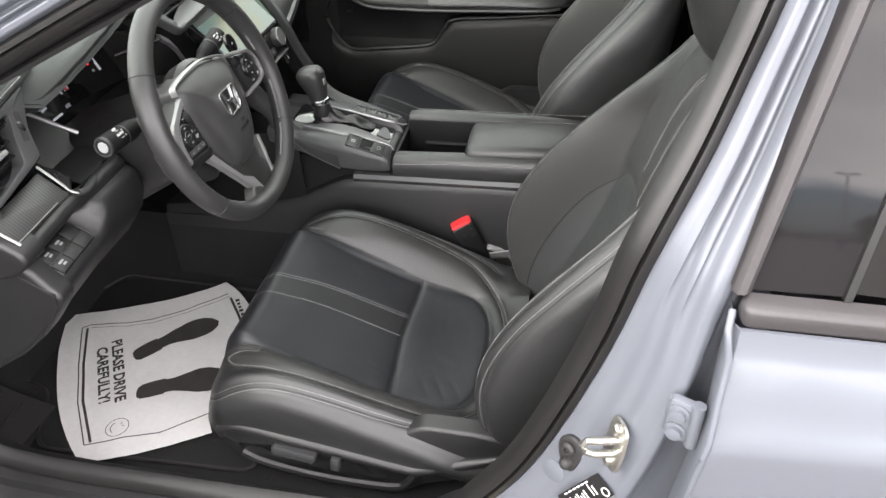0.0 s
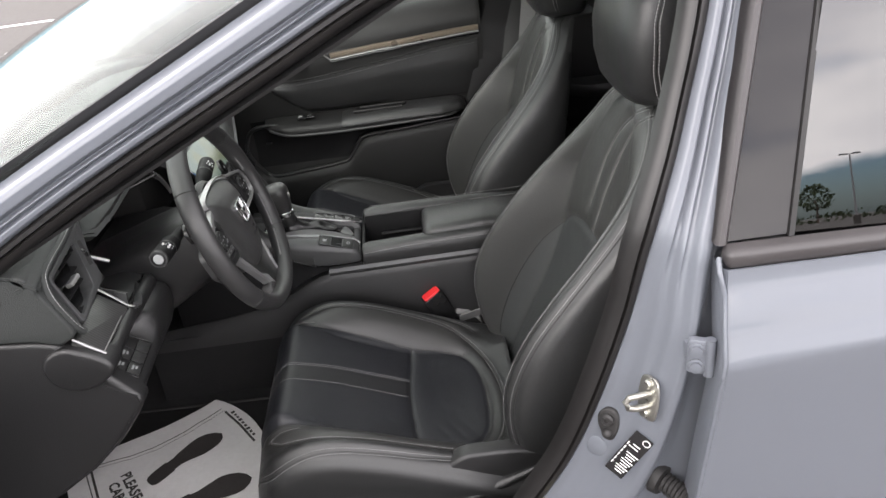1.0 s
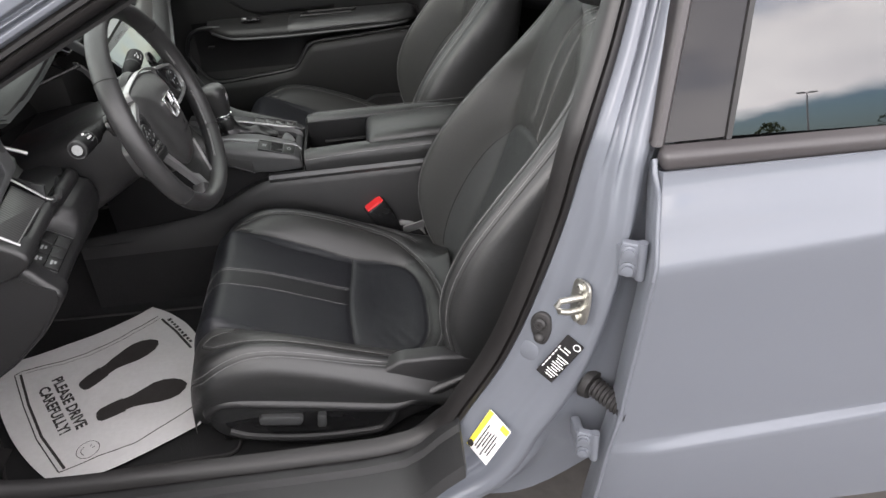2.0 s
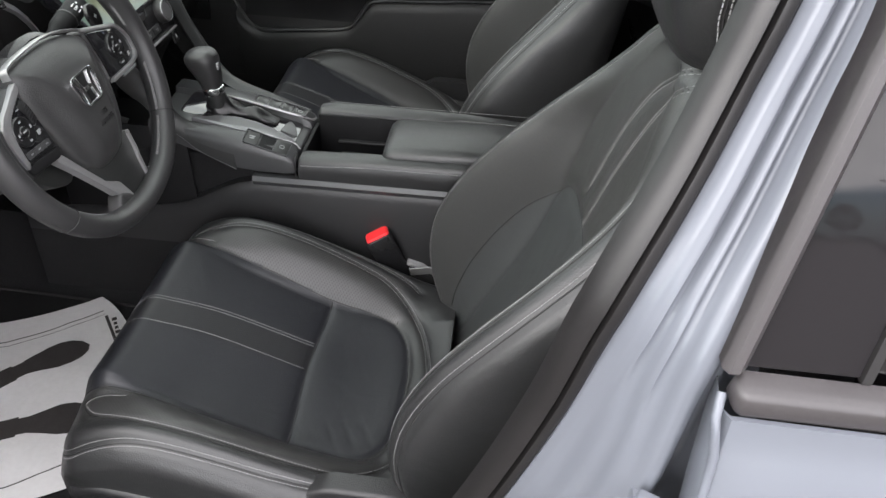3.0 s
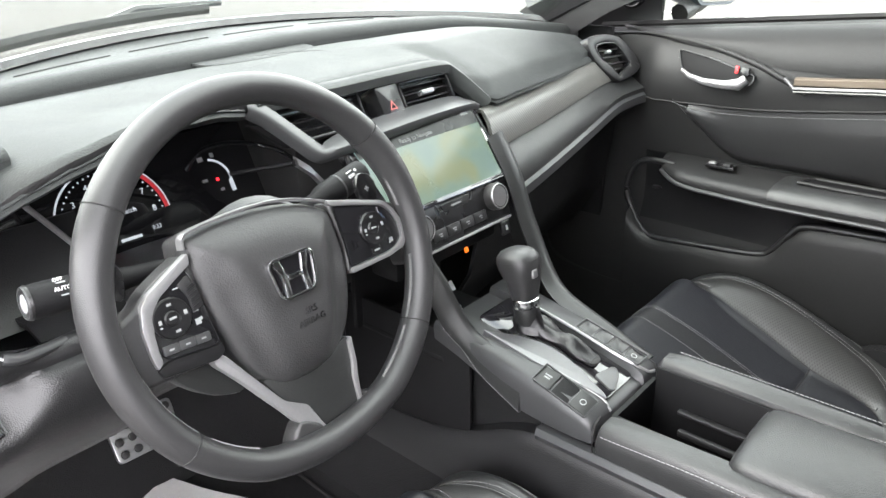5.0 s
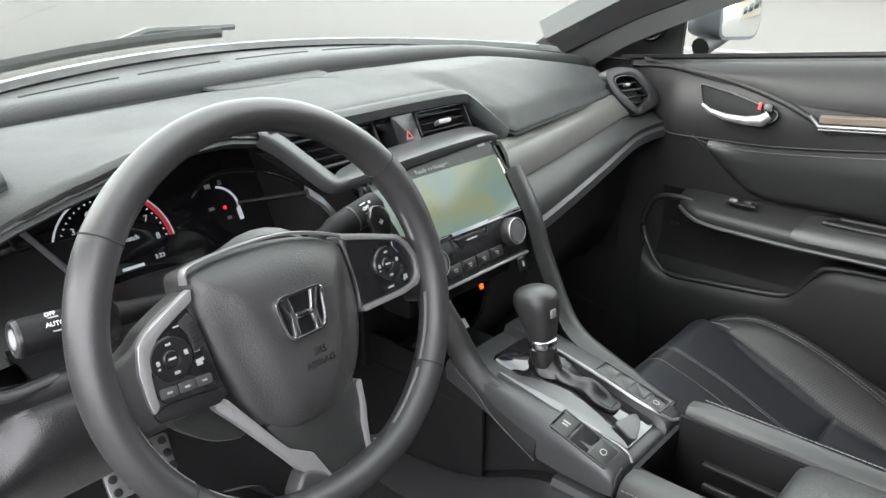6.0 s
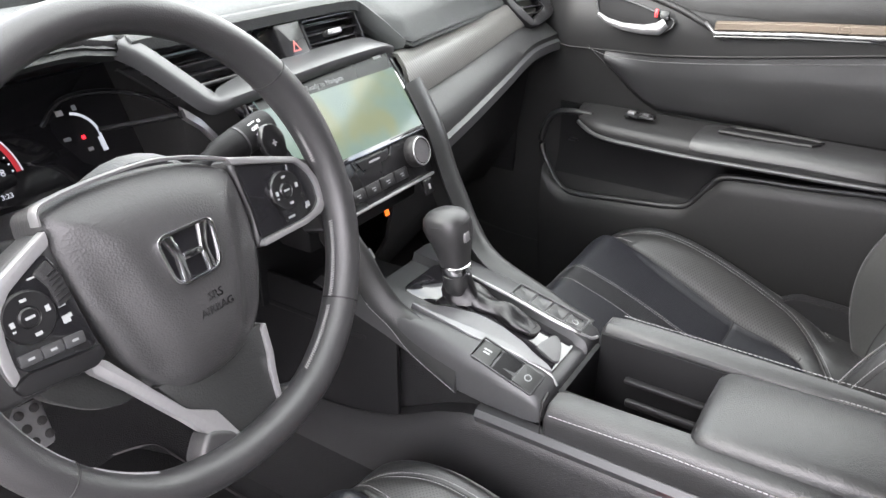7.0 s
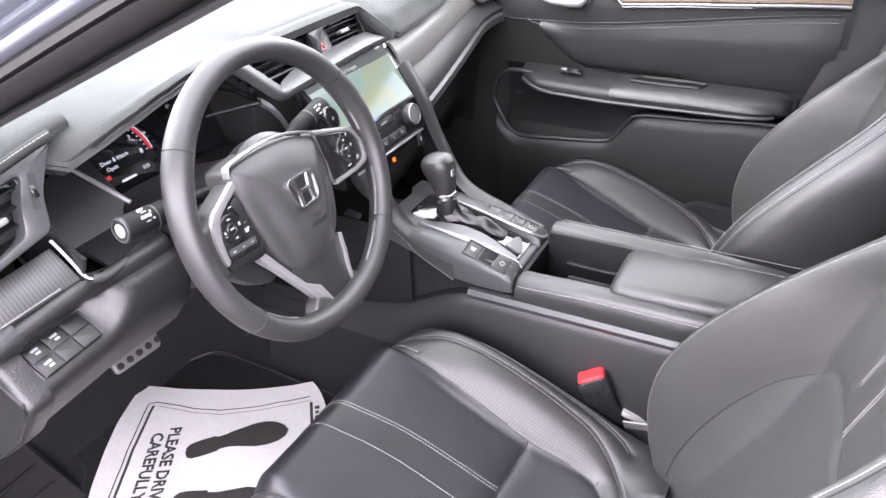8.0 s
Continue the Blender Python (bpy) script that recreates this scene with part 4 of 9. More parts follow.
def seat(yc, who, group):
    """A bucket seat: yc is its middle line."""
    s = thing("bucket_seat", (0.2, yc, 0.262), "black leather %s seat with perforated panels and grey stitching" % who, "car seat", group)
    Y = lambda v: yc + v
    inner = smooth_line(C_INNER, 60)
    loop = smooth_line(C_LOOP, 90)
    edge = smooth_line(C_EDGE, 50)
    cross = smooth_line(C_CROSS, 24)
    sewn = [both_sides(inner), both_sides(loop), edge, [(a, -b) for a, b in edge], cross]
    centre = both_sides(inner)
    front_end = lambda x: 1 - 0.16 * max(0, (0.02 - x) / 0.07) ** 2

    # cushion: closed rings across it, one for each station
    allv = [-0.256 + 0.512 * i / 128 for i in range(129)]
    xs = [-0.05, -0.0495, -0.048, -0.0455, -0.042, -0.037, -0.031, -0.025, -0.019, -0.013] + [-0.007 + 0.472 * i / 118 for i in range(119)]
    grid = np.array([(x, v) for x in xs for v in allv])
    dist = nearest(grid, sewn)
    dip = (0.0042 * np.exp(-(dist / 0.0042) ** 2) + 0.0030 * np.exp(-(dist / 0.016) ** 2)).reshape(len(xs), len(allv))
    rings = []
    for i, x in enumerate(xs):
        k = front_end(x)
        fold = 0.0022 * math.exp(-((x - 0.335) / 0.05) ** 2)
        ring = [(x, Y(v * k), cushion_z(x, v) - dip[i][j] - fold * max(0, math.sin(210 * (x + 0.55 * v)) - 0.55) * math.exp(-((v + 0.10) / 0.03) ** 2)) for j, v in enumerate(allv)]
        base = 0.335
        right = [(x, Y(0.261 * k), ring[-1][2] - 0.006), (x, Y(0.262 * k), ring[-1][2] - 0.020), (x, Y(0.257 * k), (ring[-1][2] + base) / 2 - 0.01), (x, Y(0.240 * k), base)]
        left = [(a, 2 * yc - b, c) for a, b, c in reversed(right)]
        rings.append(ring + right + left)
    bm = loft(rings)
    for f in bm.faces:
        c = f.calc_center_median()
        v, x = (c.y - yc) / front_end(c.x), c.x
        if c.z < cushion_z(x, v) - 0.02:
            continue
        if inside(centre, x, v):
            mid = lerp([(-0.05, -0.028), (0.0, -0.018), (0.1, 0.010), (0.243, 0.027)], x)
            f.material_index = 3 if x > 0.247 else (4 if abs(v - mid) < 0.026 else 2)
        elif abs(v) < 0.212 and x < 0.37:
            f.material_index = 1
    cushion = part("cushion", bm, [LEATHER, PERF, CLOTH, CLOTH, WEAVE], s, angle=70)

    def lay(line, lift, side=0.0):
        """The line on the cushion, moved sideways by side metres."""
        out = []
        for k, (x, v) in enumerate(line):
            a, b = line[max(0, k - 1)], line[min(len(line) - 1, k + 1)]
            t = Vector((b[0] - a[0], b[1] - a[1])).normalized()
            x2, v2 = x - t.y * side, v + t.x * side
            d = abs(side)
            out.append(Vector((x2, Y(v2 * front_end(x2)), cushion_z(x2, v2) - 0.0042 * math.exp(-(d / 0.0042) ** 2) - 0.0030 * math.exp(-(d / 0.016) ** 2) + lift)))
        return out

    for sd in (-1, 1):
        for line in (inner, loop, edge):
            ln = [(a, sd * b) for a, b in line]
            part("seam", tube(lay(ln, 0.0), 0.0011, 5), SEAM, cushion)
        ln = [(a, sd * b) for a, b in loop]
        part("stitching", stitches(lay(ln, 0.0002, -sd * 0.0032), 0.0048, 0.0036, 0.00055, (0, 0, 0.0004)), THREAD, cushion, "grey thread")
        if sd > 0:
            part("stitching", stitches(lay(ln[14:], 0.0002, sd * 0.0036), 0.0048, 0.0036, 0.00055, (0, 0, 0.0004)), THREAD, cushion, "grey thread")
        ln = [(a, sd * b) for a, b in edge]
        for side in (-0.0034, 0.0034):
            part("stitching", stitches(lay(ln, 0.0002, side), 0.0048, 0.0036, 0.00055, (0, 0, 0.0004)), THREAD, cushion, "grey thread")
    part("seam", tube(lay(cross, 0.0), 0.0011, 5), SEAM, cushion)
    for v, v2 in ((-0.0015, 0.0515), (0.0040, 0.0570), (-0.048, 0.001)):
        row = smooth_line([(-0.044, v - 0.004), (0.0, v + 0.006), (0.03, v + 0.013), (0.105, v * 0.45 + v2 * 0.55 + 0.010), (0.18, v * 0.12 + v2 * 0.88 + 0.003), (0.243, v2)], 40)
        part("stitching", stitches(lay(row, 0.0062, 0.0), 0.0048, 0.0036, 0.00055, (0, 0, 0.0012)), THREAD, cushion, "grey thread")
    for sd in (-1, 1):
        part("seam", tube(lay([(0.366, sd * 0.141), (0.374, sd * 0.160), (0.383, sd * 0.171)], 0.003), 0.0010, 5), SEAM, cushion)

    # backrest
    ins = smooth_line(B_INSERT, 60)
    loop_b = both_sides(ins)
    tops = [[(0.722, 0.004), (0.81, -0.006), (0.90, -0.032), (0.95, -0.068), (0.973, -0.100)], [(0.752, 0.052), (0.82, 0.046), (0.87, 0.034), (0.92, 0.006), (0.962, -0.046), (0.979, -0.075)]]
    tops = [smooth_line(t, 40) for t in tops]
    zs = [0.345 + 0.60 * i / 110 for i in range(111)] + [0.950, 0.955, 0.960, 0.965, 0.970, 0.975, 0.979, 0.983, 0.986, 0.988]
    stations = []
    for z in zs:
        xc, yw, yo = wing(z)
        yi = wing_in(z)
        stations.append([yi * i / 30 for i in range(31)] + [yi + (yw - yi) * i / 14 for i in range(1, 15)] + [yw + (yo - yw) * i / 8 for i in range(1, 9)])
    grid = np.array([(z, v) for z, st in zip(zs, stations) for v in [-q for q in st[:0:-1]] + st])
    wide = len(stations[0]) * 2 - 1
    rims = [smooth_line([(z, sd * (wing(z)[2] - o)) for z in (0.37, 0.46, 0.55, 0.65, 0.75, 0.83, 0.90, 0.95, 0.98)], 64) for sd in (-1, 1) for o in (0.012, 0.034)]
    dist = nearest(grid, [loop_b] + tops + rims)
    dip = (0.0034 * np.exp(-(dist / 0.0045) ** 2) + 0.0030 * np.exp(-(dist / 0.018) ** 2)).reshape(len(zs), wide)
    rings = []
    for i, z in enumerate(zs):
        xc, yw, yo = wing(z)
        st = stations[i]
        row = [-q for q in st[:0:-1]] + st
        fr = [(back_x(z, v) + dip[i][j], Y(v), z) for j, v in enumerate(row)]
        xm = smooth_table(BACK_MID, z)
        thick_end = max(0.63 + 0.187 * (z - 0.35), xm + 0.055)
        e = fr[-1]
        sd_ = [(e[0] + (thick_end - e[0]) * 0.08, Y(yo + 0.003), z), (e[0] + (thick_end - e[0]) * 0.25, Y(yo + 0.004), z), (e[0] + (thick_end - e[0]) * 0.7, Y(yo + 0.002), z), (thick_end - 0.006, Y(yo - 0.012), z), (thick_end, Y(yo - 0.04), z), (thick_end + 0.004, Y(yo * 0.5), z)]
        left = [(a, 2 * yc - b, c) for a, b, c in reversed(sd_)]
        rings.append(fr + sd_ + [(thick_end + 0.006, yc, z)] + left)
    bm = loft(rings)
    for f in bm.faces:
        c = f.calc_center_median()
        v, z = c.y - yc, c.z
        if c.x > back_x(z, v) + 0.02 or abs(v) > wing(z)[2] - 0.002:
            continue
        if inside(loop_b + [(0.33, -0.185), (0.33, 0.185)], z, v):
            f.material_index = 2
        elif z < 0.955 and abs(v) < wing(z)[2] - 0.034:
            f.material_index = 1
    back = part("backrest", bm, [LEATHER, WING_HIDE, CLOTH_BACK], s, angle=70)

    def lay_b(line, lift, side=0.0):
        out = []
        for k, (z, v) in enumerate(line):
            a, b = line[max(0, k - 1)], line[min(len(line) - 1, k + 1)]
            t = Vector((b[0] - a[0], b[1] - a[1])).normalized()
            z2, v2 = z - t.y * side, v + t.x * side
            d = abs(side)
            out.append(Vector((back_x(z2, v2) + 0.0034 * math.exp(-(d / 0.0045) ** 2) + 0.0030 * math.exp(-(d / 0.018) ** 2) - lift, Y(v2), z2)))
        return out

    part("seam", tube(lay_b(loop_b, 0.0), 0.0011, 5), SEAM, back)
    for line in tops:
        part("seam", tube(lay_b(line, 0.0), 0.0010, 5), SEAM, back)
        for side in (-0.0030, 0.0030):
            part("stitching", stitches(lay_b(line, 0.0, side), 0.0046, 0.0034, 0.00048, (-0.0006, 0, 0)), THREAD, back, "grey thread")
    for k, line in enumerate(rims):
        sd = -1 if k < 2 else 1
        part("seam", tube(lay_b(line, 0.0), 0.0012, 5), SEAM, back)
        part("stitching", stitches(lay_b(line, 0.0, -sd * 0.0034), 0.0046, 0.0034, 0.00048, (-0.0006, 0, 0)), THREAD, back, "grey thread")
    # headrest on two rods
    rings = []
    for i, (z, x0, x1, hw) in enumerate(((0.985, 0.690, 0.775, 0.085), (0.992, 0.672, 0.790, 0.108), (1.01, 0.660, 0.797, 0.120), (1.05, 0.651, 0.795, 0.126), (1.10, 0.650, 0.790, 0.127), (1.15, 0.660, 0.785, 0.122), (1.175, 0.675, 0.775, 0.112), (1.185, 0.70, 0.76, 0.09))):
        xm, hx = (x0 + x1) / 2, (x1 - x0) / 2
        rings.append([(xm - hx * math.copysign(abs(math.cos(q)) ** 0.55, math.cos(q)), Y(hw * math.copysign(abs(math.sin(q)) ** 0.55, math.sin(q))), z) for q in (2 * math.pi * j / 32 for j in range(32))])
    hr = part("headrest", loft(rings), LEATHER, s, angle=70)
    for sd in (-1, 1):
        for dx in (0.0, 0.008):
            pth = [Vector((lerp([(0.99, 0.712), (1.02, 0.700), (1.05, 0.694), (1.12, 0.694), (1.17, 0.705)], z) + dx, Y(sd * (lerp([(0.985, 0.096), (1.01, 0.1185), (1.05, 0.1248), (1.10, 0.1255), (1.15, 0.1205), (1.175, 0.111)], z))), z)) for z in [0.992 + 0.175 * i / 24 for i in range(25)]]
            part("stitching", stitches(pth, 0.0055, 0.004, 0.0009, (0, sd * 0.0008, 0)), THREAD, hr, "grey thread")
        part("seam", tube([Vector((lerp([(0.99, 0.716), (1.02, 0.704), (1.05, 0.698), (1.12, 0.698), (1.17, 0.709)], z), Y(sd * (lerp([(0.985, 0.096), (1.01, 0.1185), (1.05, 0.1248), (1.10, 0.1255), (1.15, 0.1205), (1.175, 0.111)], z))), z)) for z in [0.992 + 0.175 * i / 24 for i in range(25)]], 0.0012, 5), SEAM, hr)
    for v in (-0.05, 0.05):
        part("rod", tube([(0.735, Y(v), 0.94), (0.732, Y(v), 1.03)], 0.006, 10), CHROME, s)
    # base trim on both sides: a shell with a rolled ridge over a sunk switch field, and a bridge up to the backrest
    for sd in (-1, 1):
        prof = rounded([(-0.018, 0.385), (-0.010, 0.340), (0.018, 0.312), (0.085, 0.290), (0.155, 0.275), (0.28, 0.268), (0.33, 0.308), (0.40, 0.335), (0.455, 0.352), (0.52, 0.40), (0.47, 0.440), (0.41, 0.450), (0.335, 0.452), (0.295, 0.428), (0.24, 0.408), (0.186, 0.410), (0.10, 0.425), (0.03, 0.436), (-0.005, 0.430)], 0.014, 3)
        inward = (sd > 0) == (yc < 0.3)
        if inward:
            prof = rounded([(-0.018, 0.385), (-0.010, 0.340), (0.018, 0.312), (0.085, 0.290), (0.155, 0.275), (0.28, 0.268), (0.37, 0.290), (0.39, 0.345), (0.30, 0.372), (0.186, 0.395), (0.10, 0.412), (0.03, 0.424), (-0.005, 0.420)], 0.014, 3)
        m = Matrix(((1, 0, 0, 0), (0, 0, sd * 1.0, yc + sd * 0.246), (0, 1, 0, 0), (0, 0, 0, 1)))
        base = part("base_trim", plate(prof, 0.03, m, 0.007, 3), PLASTIC, s, "black plastic seat base trim")
        if inward:
            continue
        ridge_l = spline([(-0.012, 0.372, 0.001), (-0.004, 0.395, 0.003), (0.03, 0.411, 0.006), (0.11, 0.397, 0.007), (0.20, 0.379, 0.007), (0.29, 0.359, 0.006), (0.325, 0.356, 0.005), (0.37, 0.372, 0.004), (0.43, 0.392, 0.002), (0.48, 0.412, 0.0)], 44)
        part("ridge", tube([m @ p for p in ridge_l], [0.011 * min(1, 0.5 + k / 8) * min(1, 0.35 + (43 - k) / 12) for k in range(44)], 10), PLASTIC, base)
        lip_l = spline([(0.322, 0.352, 0.003), (0.306, 0.318, 0.004), (0.275, 0.298, 0.004), (0.16, 0.300, 0.004), (0.06, 0.318, 0.003), (0.018, 0.335, 0.0)], 36)
        part("ridge", tube([m @ p for p in lip_l], 0.0075, 8), PLASTIC, base)
        field = rounded([(0.010, 0.400), (0.016, 0.345), (0.06, 0.322), (0.158, 0.304), (0.275, 0.304), (0.305, 0.330), (0.315, 0.352), (0.20, 0.372), (0.05, 0.402)][::-1], 0.010, 3)
        part("recess", plate(field, 0.003, m @ Matrix.Translation((0, 0, 0.0012)), 0.001), PLASTIC_SMOOTH, base)
        if sd < 0 and who == "driver":
            ml = m @ Matrix.Translation((0.114, 0.355, 0.012)) @ pose(0, 0, 0, 0, 0, -10)
            part("seat_switch", plate(rounded([(-0.038, -0.011), (0.034, -0.011), (0.039, 0.002), (0.036, 0.011), (-0.036, 0.011), (-0.040, 0.002)], 0.005), 0.012, ml, 0.004), GREY_TRIM, base, "dark grey power seat switch")
            part("seat_switch", plate(rounded(rect(0.016, 0.030), 0.004), 0.012, m @ Matrix.Translation((0.184, 0.343, 0.012)) @ pose(0, 0, 0, 0, 0, -8), 0.004), GREY_TRIM, base, "dark grey power backrest switch")
    for sd in (-1, 1):
        part("rail", rbox((0.46, 0.03, 0.03), (0.22, yc + sd * 0.19, 0.285), 0.004), PLASTIC_SMOOTH, s)
    part("seat_pan", rbox((0.44, 0.42, 0.05), (0.20, yc, 0.315), 0.01), PLASTIC_SMOOTH, s)
    return s


seat(0.0, "driver", "front seats")
seat(0.745, "front passenger", "front seats")


def buckle(at, lean):
    b = thing("seat_belt_buckle", at, "black seat belt buckle with a red press button", "seat belt buckle", "seat belt buckles")
    m = basis(at, Vector((0.85, 0.30, 0.42)), Vector(lean))
    part("casing", loft([[m @ Vector((x * sx, h, d * sd)) for x, d in rounded(rect(0.050, 0.032), 0.006, 3)] for h, sx, sd in ((-0.115, 0.60, 0.7), (-0.085, 0.85, 0.9), (-0.035, 1.0, 1.0), (-0.002, 1.0, 1.0), (0.0, 0.96, 0.94))]), PLASTIC_SMOOTH, b)
    mt = m @ pose(0, 0.0, 0.002, -90, 0, 0)
    part("button", loft([[m @ Vector((x * s, h, d * s)) for x, d in rounded(rect(0.043, 0.024), 0.004, 3)] for h, s in ((-0.006, 1.0), (0.002, 1.0), (0.0045, 0.9))]), RED, b, "bright red press button")
    part("strap", sheet([[m @ Vector((-0.016 + 0.032 * i / 3, -0.08 - 0.03 * j, 0.004 + 0.001 * j)) for j in range(4)] for i in range(4)], 0.002), WEB, b, "grey webbing strap")
    return b


buckle((0.312, 0.262, 0.478), (-0.42, -0.12, 0.90))
bs = thing("seat_belt_bracket", (0.40, 0.245, 0.33), "grey steel buckle bracket beside the seat", "bracket")
part("strap", sheet([[(0.372 + 0.05 * i / 4, 0.250 + 0.012 * j, 0.418 - 0.018 * j + 0.012 * i / 4) for j in range(4)] for i in range(5)], 0.002), WEB, bs)
part("sleeve", tube([(0.365, 0.270, 0.418), (0.392, 0.272, 0.410), (0.415, 0.275, 0.395), (0.43, 0.276, 0.36)], 0.007, 8), WEB, bs)

# ---- rear bench ----
bench = thing("rear_bench", (1.25, YC, 0.30), "dark leather rear bench in shade", "car seat")
rings = []
for x, z0, z1, hw in ((1.00, 0.34, 0.46, 0.60), (1.02, 0.30, 0.52, 0.62), (1.10, 0.30, 0.545, 0.63), (1.30, 0.30, 0.53, 0.63), (1.50, 0.30, 0.50, 0.63)):
    rings.append([(x, YC + hw * a, z0 + (z1 - z0) * b) for a, b in ((-1, 0), (-1.01, 0.6), (-0.97, 0.95), (-0.5, 0.96), (0, 1.0), (0.5, 0.96), (0.97, 0.95), (1.01, 0.6), (1, 0))])
part("cushion", loft(rings), LEATHER, bench)
rings = []
for z, x0, x1, hw in ((0.50, 1.42, 1.60, 0.63), (0.55, 1.42, 1.62, 0.64), (0.75, 1.50, 1.66, 0.64), (0.92, 1.56, 1.70, 0.62), (0.95, 1.60, 1.70, 0.58)):
    rings.append([(x0 + (x1 - x0) * b, YC + hw * a, z) for a, b in ((-1, 1), (-1.0, 0.3), (-0.9, 0.0), (-0.45, 0.10), (0, 0.0), (0.45, 0.10), (0.9, 0.0), (1.0, 0.3), (1, 1))])
part("backrest", loft(rings), LEATHER, bench)
for v in (-0.38, 0.38):
    part("headrest", loft([[(x, YC + v + 0.12 * w * math.sin(q), z) if False else (1.64 + d * math.cos(q), YC + v + w * math.sin(q), z) for q in (2 * math.pi * j / 16 for j in range(16))] for z, d, w in ((0.945, 0.03, 0.09), (0.97, 0.05, 0.12), (1.05, 0.05, 0.12), (1.09, 0.03, 0.10)) for x in (0,)]), LEATHER, bench)

# ---- centre console ----
con = thing("centre_console", (0.2, YC, 0.27), "black centre console with leather armrest and gear selector", "centre console")
N, F = 0.284, 0.462  # near and far faces
low = []
for x in [-0.36 + 0.98 * i / 30 for i in range(31)]:
    zt = lerp([(-0.36, 0.455), (-0.20, 0.468), (-0.09, 0.482), (-0.03, 0.50), (0.03, 0.535), (0.085, 0.556), (0.62, 0.560)], x)
    lo = [(x, 0.262, 0.26), (x, 0.264, 0.30), (x, 0.267, 0.34), (x, 0.269, 0.38), (x, 0.271, 0.41), (x, 0.273, 0.44), (x, 0.278, zt - 0.02), (x, 0.283, zt - 0.004), (x, 0.287, zt), (x, 0.314, zt), (x, 0.316, min(zt - 0.006, 0.455))]
    low.append(lo + [(a, 2 * YC + 0.004 - b, c) for a, b, c in reversed(lo)])
shell = loft(low)
for f in shell.faces:
    c = f.calc_center_median()
    if c.z < 0.395:
        f.material_index = 1
part("lower_shell", shell, [PLASTIC, CARPET], con, "black grained plastic console side over carpet")
part("trim_strip", loft([[(x, 0.2815 + a, 0.557 + b + 0.001 * k) for a, b in ((0.008, -0.008), (0.0, -0.007), (-0.003, 0.002), (0.001, 0.010), (0.012, 0.011))] for k, x in enumerate((0.088, 0.2, 0.35, 0.50, 0.60))]), GREY_TRIM, con, "dark satin trim strip")
part("trim_strip", loft([[(x, 2 * YC + 0.004 - (0.2815 + a), 0.557 + b + 0.001 * k) for a, b in ((0.008, -0.005), (0.0, -0.004), (-0.0015, 0.002), (0.001, 0.007), (0.010, 0.008))] for k, x in enumerate((0.088, 0.2, 0.35, 0.50, 0.60))]), GREY_TRIM, con, "dark satin trim strip")


def pad(y0, y1, name):
    """A padded side bolster of the console, from the cup bay to its rear."""
    rings = []
    for x, zt in ((0.169, 0.598), (0.172, 0.604), (0.185, 0.608), (0.30, 0.612), (0.45, 0.615), (0.58, 0.612), (0.60, 0.60)):
        w = y1 - y0
        sq = 0.0 if x > 0.17 else 0.003
        rings.append([(x, y0 + sq, 0.566), (x, y0 - 0.002 + sq, 0.585), (x, y0 + 0.001 + sq, zt - 0.008), (x, y0 + 0.007, zt - 0.0015), (x, y0 + w * 0.4, zt + 0.001), (x, y1 - 0.006, zt), (x, y1 - sq, zt - 0.006), (x, y1 - sq, 0.566)])
    p = part(name, loft(rings), LEATHER, con, "black stitched leather console pad")
    return p


near_pad = pad(N, 0.322, "side_pad")
part("stitching", stitches([(x, N - 0.0005, lerp([(0.175, 0.596), (0.30, 0.603), (0.60, 0.606)], x)) for x in [0.176 + 0.42 * i / 40 for i in range(41)]], 0.0055, 0.004, 0.0007, (0, -0.0006, 0)), THREAD, near_pad, "grey thread")
# far pad with a thick rounded rail
rings = []
for x, zt, d in ((0.172, 0.620, 0.006), (0.178, 0.630, 0.002), (0.20, 0.634, 0.0), (0.30, 0.634, 0.0), (0.45, 0.632, 0.0), (0.60, 0.622, 0.0)):
    rings.append([(x, y, z) for y, z in ((0.425 + d, 0.566), (0.424 + d, 0.612), (0.428 + d, zt - 0.006), (0.436, zt), (0.452, zt), (0.460 - d, zt - 0.007), (0.463 - d, zt - 0.025), (0.463 - d, 0.566))])
far_pad = part("side_pad", loft(rings), LEATHER, con, "black stitched leather console pad")
part("stitching", stitches([(x, 0.459, 0.631) for x in (0.19, 0.3, 0.4, 0.5, 0.6)], 0.0055, 0.004, 0.0006, (0, 0, 0.001)), THREAD, far_pad, "grey thread")
# cup bay: box with dividers and a sliding tray, deep shade in its black
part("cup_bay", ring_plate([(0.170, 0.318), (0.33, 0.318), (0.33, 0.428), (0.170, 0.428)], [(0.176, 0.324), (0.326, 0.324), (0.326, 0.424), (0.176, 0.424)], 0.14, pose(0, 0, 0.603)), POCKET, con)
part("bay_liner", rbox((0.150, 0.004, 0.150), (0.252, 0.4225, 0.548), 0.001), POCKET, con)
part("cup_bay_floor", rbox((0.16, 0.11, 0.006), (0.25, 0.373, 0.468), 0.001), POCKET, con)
part("tray_rail", rbox((0.100, 0.008, 0.010), (0.270, 0.404, 0.553), 0.003), PLASTIC, con)
part("tray_edge", rbox((0.11, 0.010, 0.005), (0.268, 0.4155, 0.575), 0.002), PLASTIC, con)
for k in range(5):
    part("tray_rib", rbox((0.004, 0.06, 0.004), (0.23 + 0.018 * k, 0.365, 0.473), 0.001), RUBBER, con)
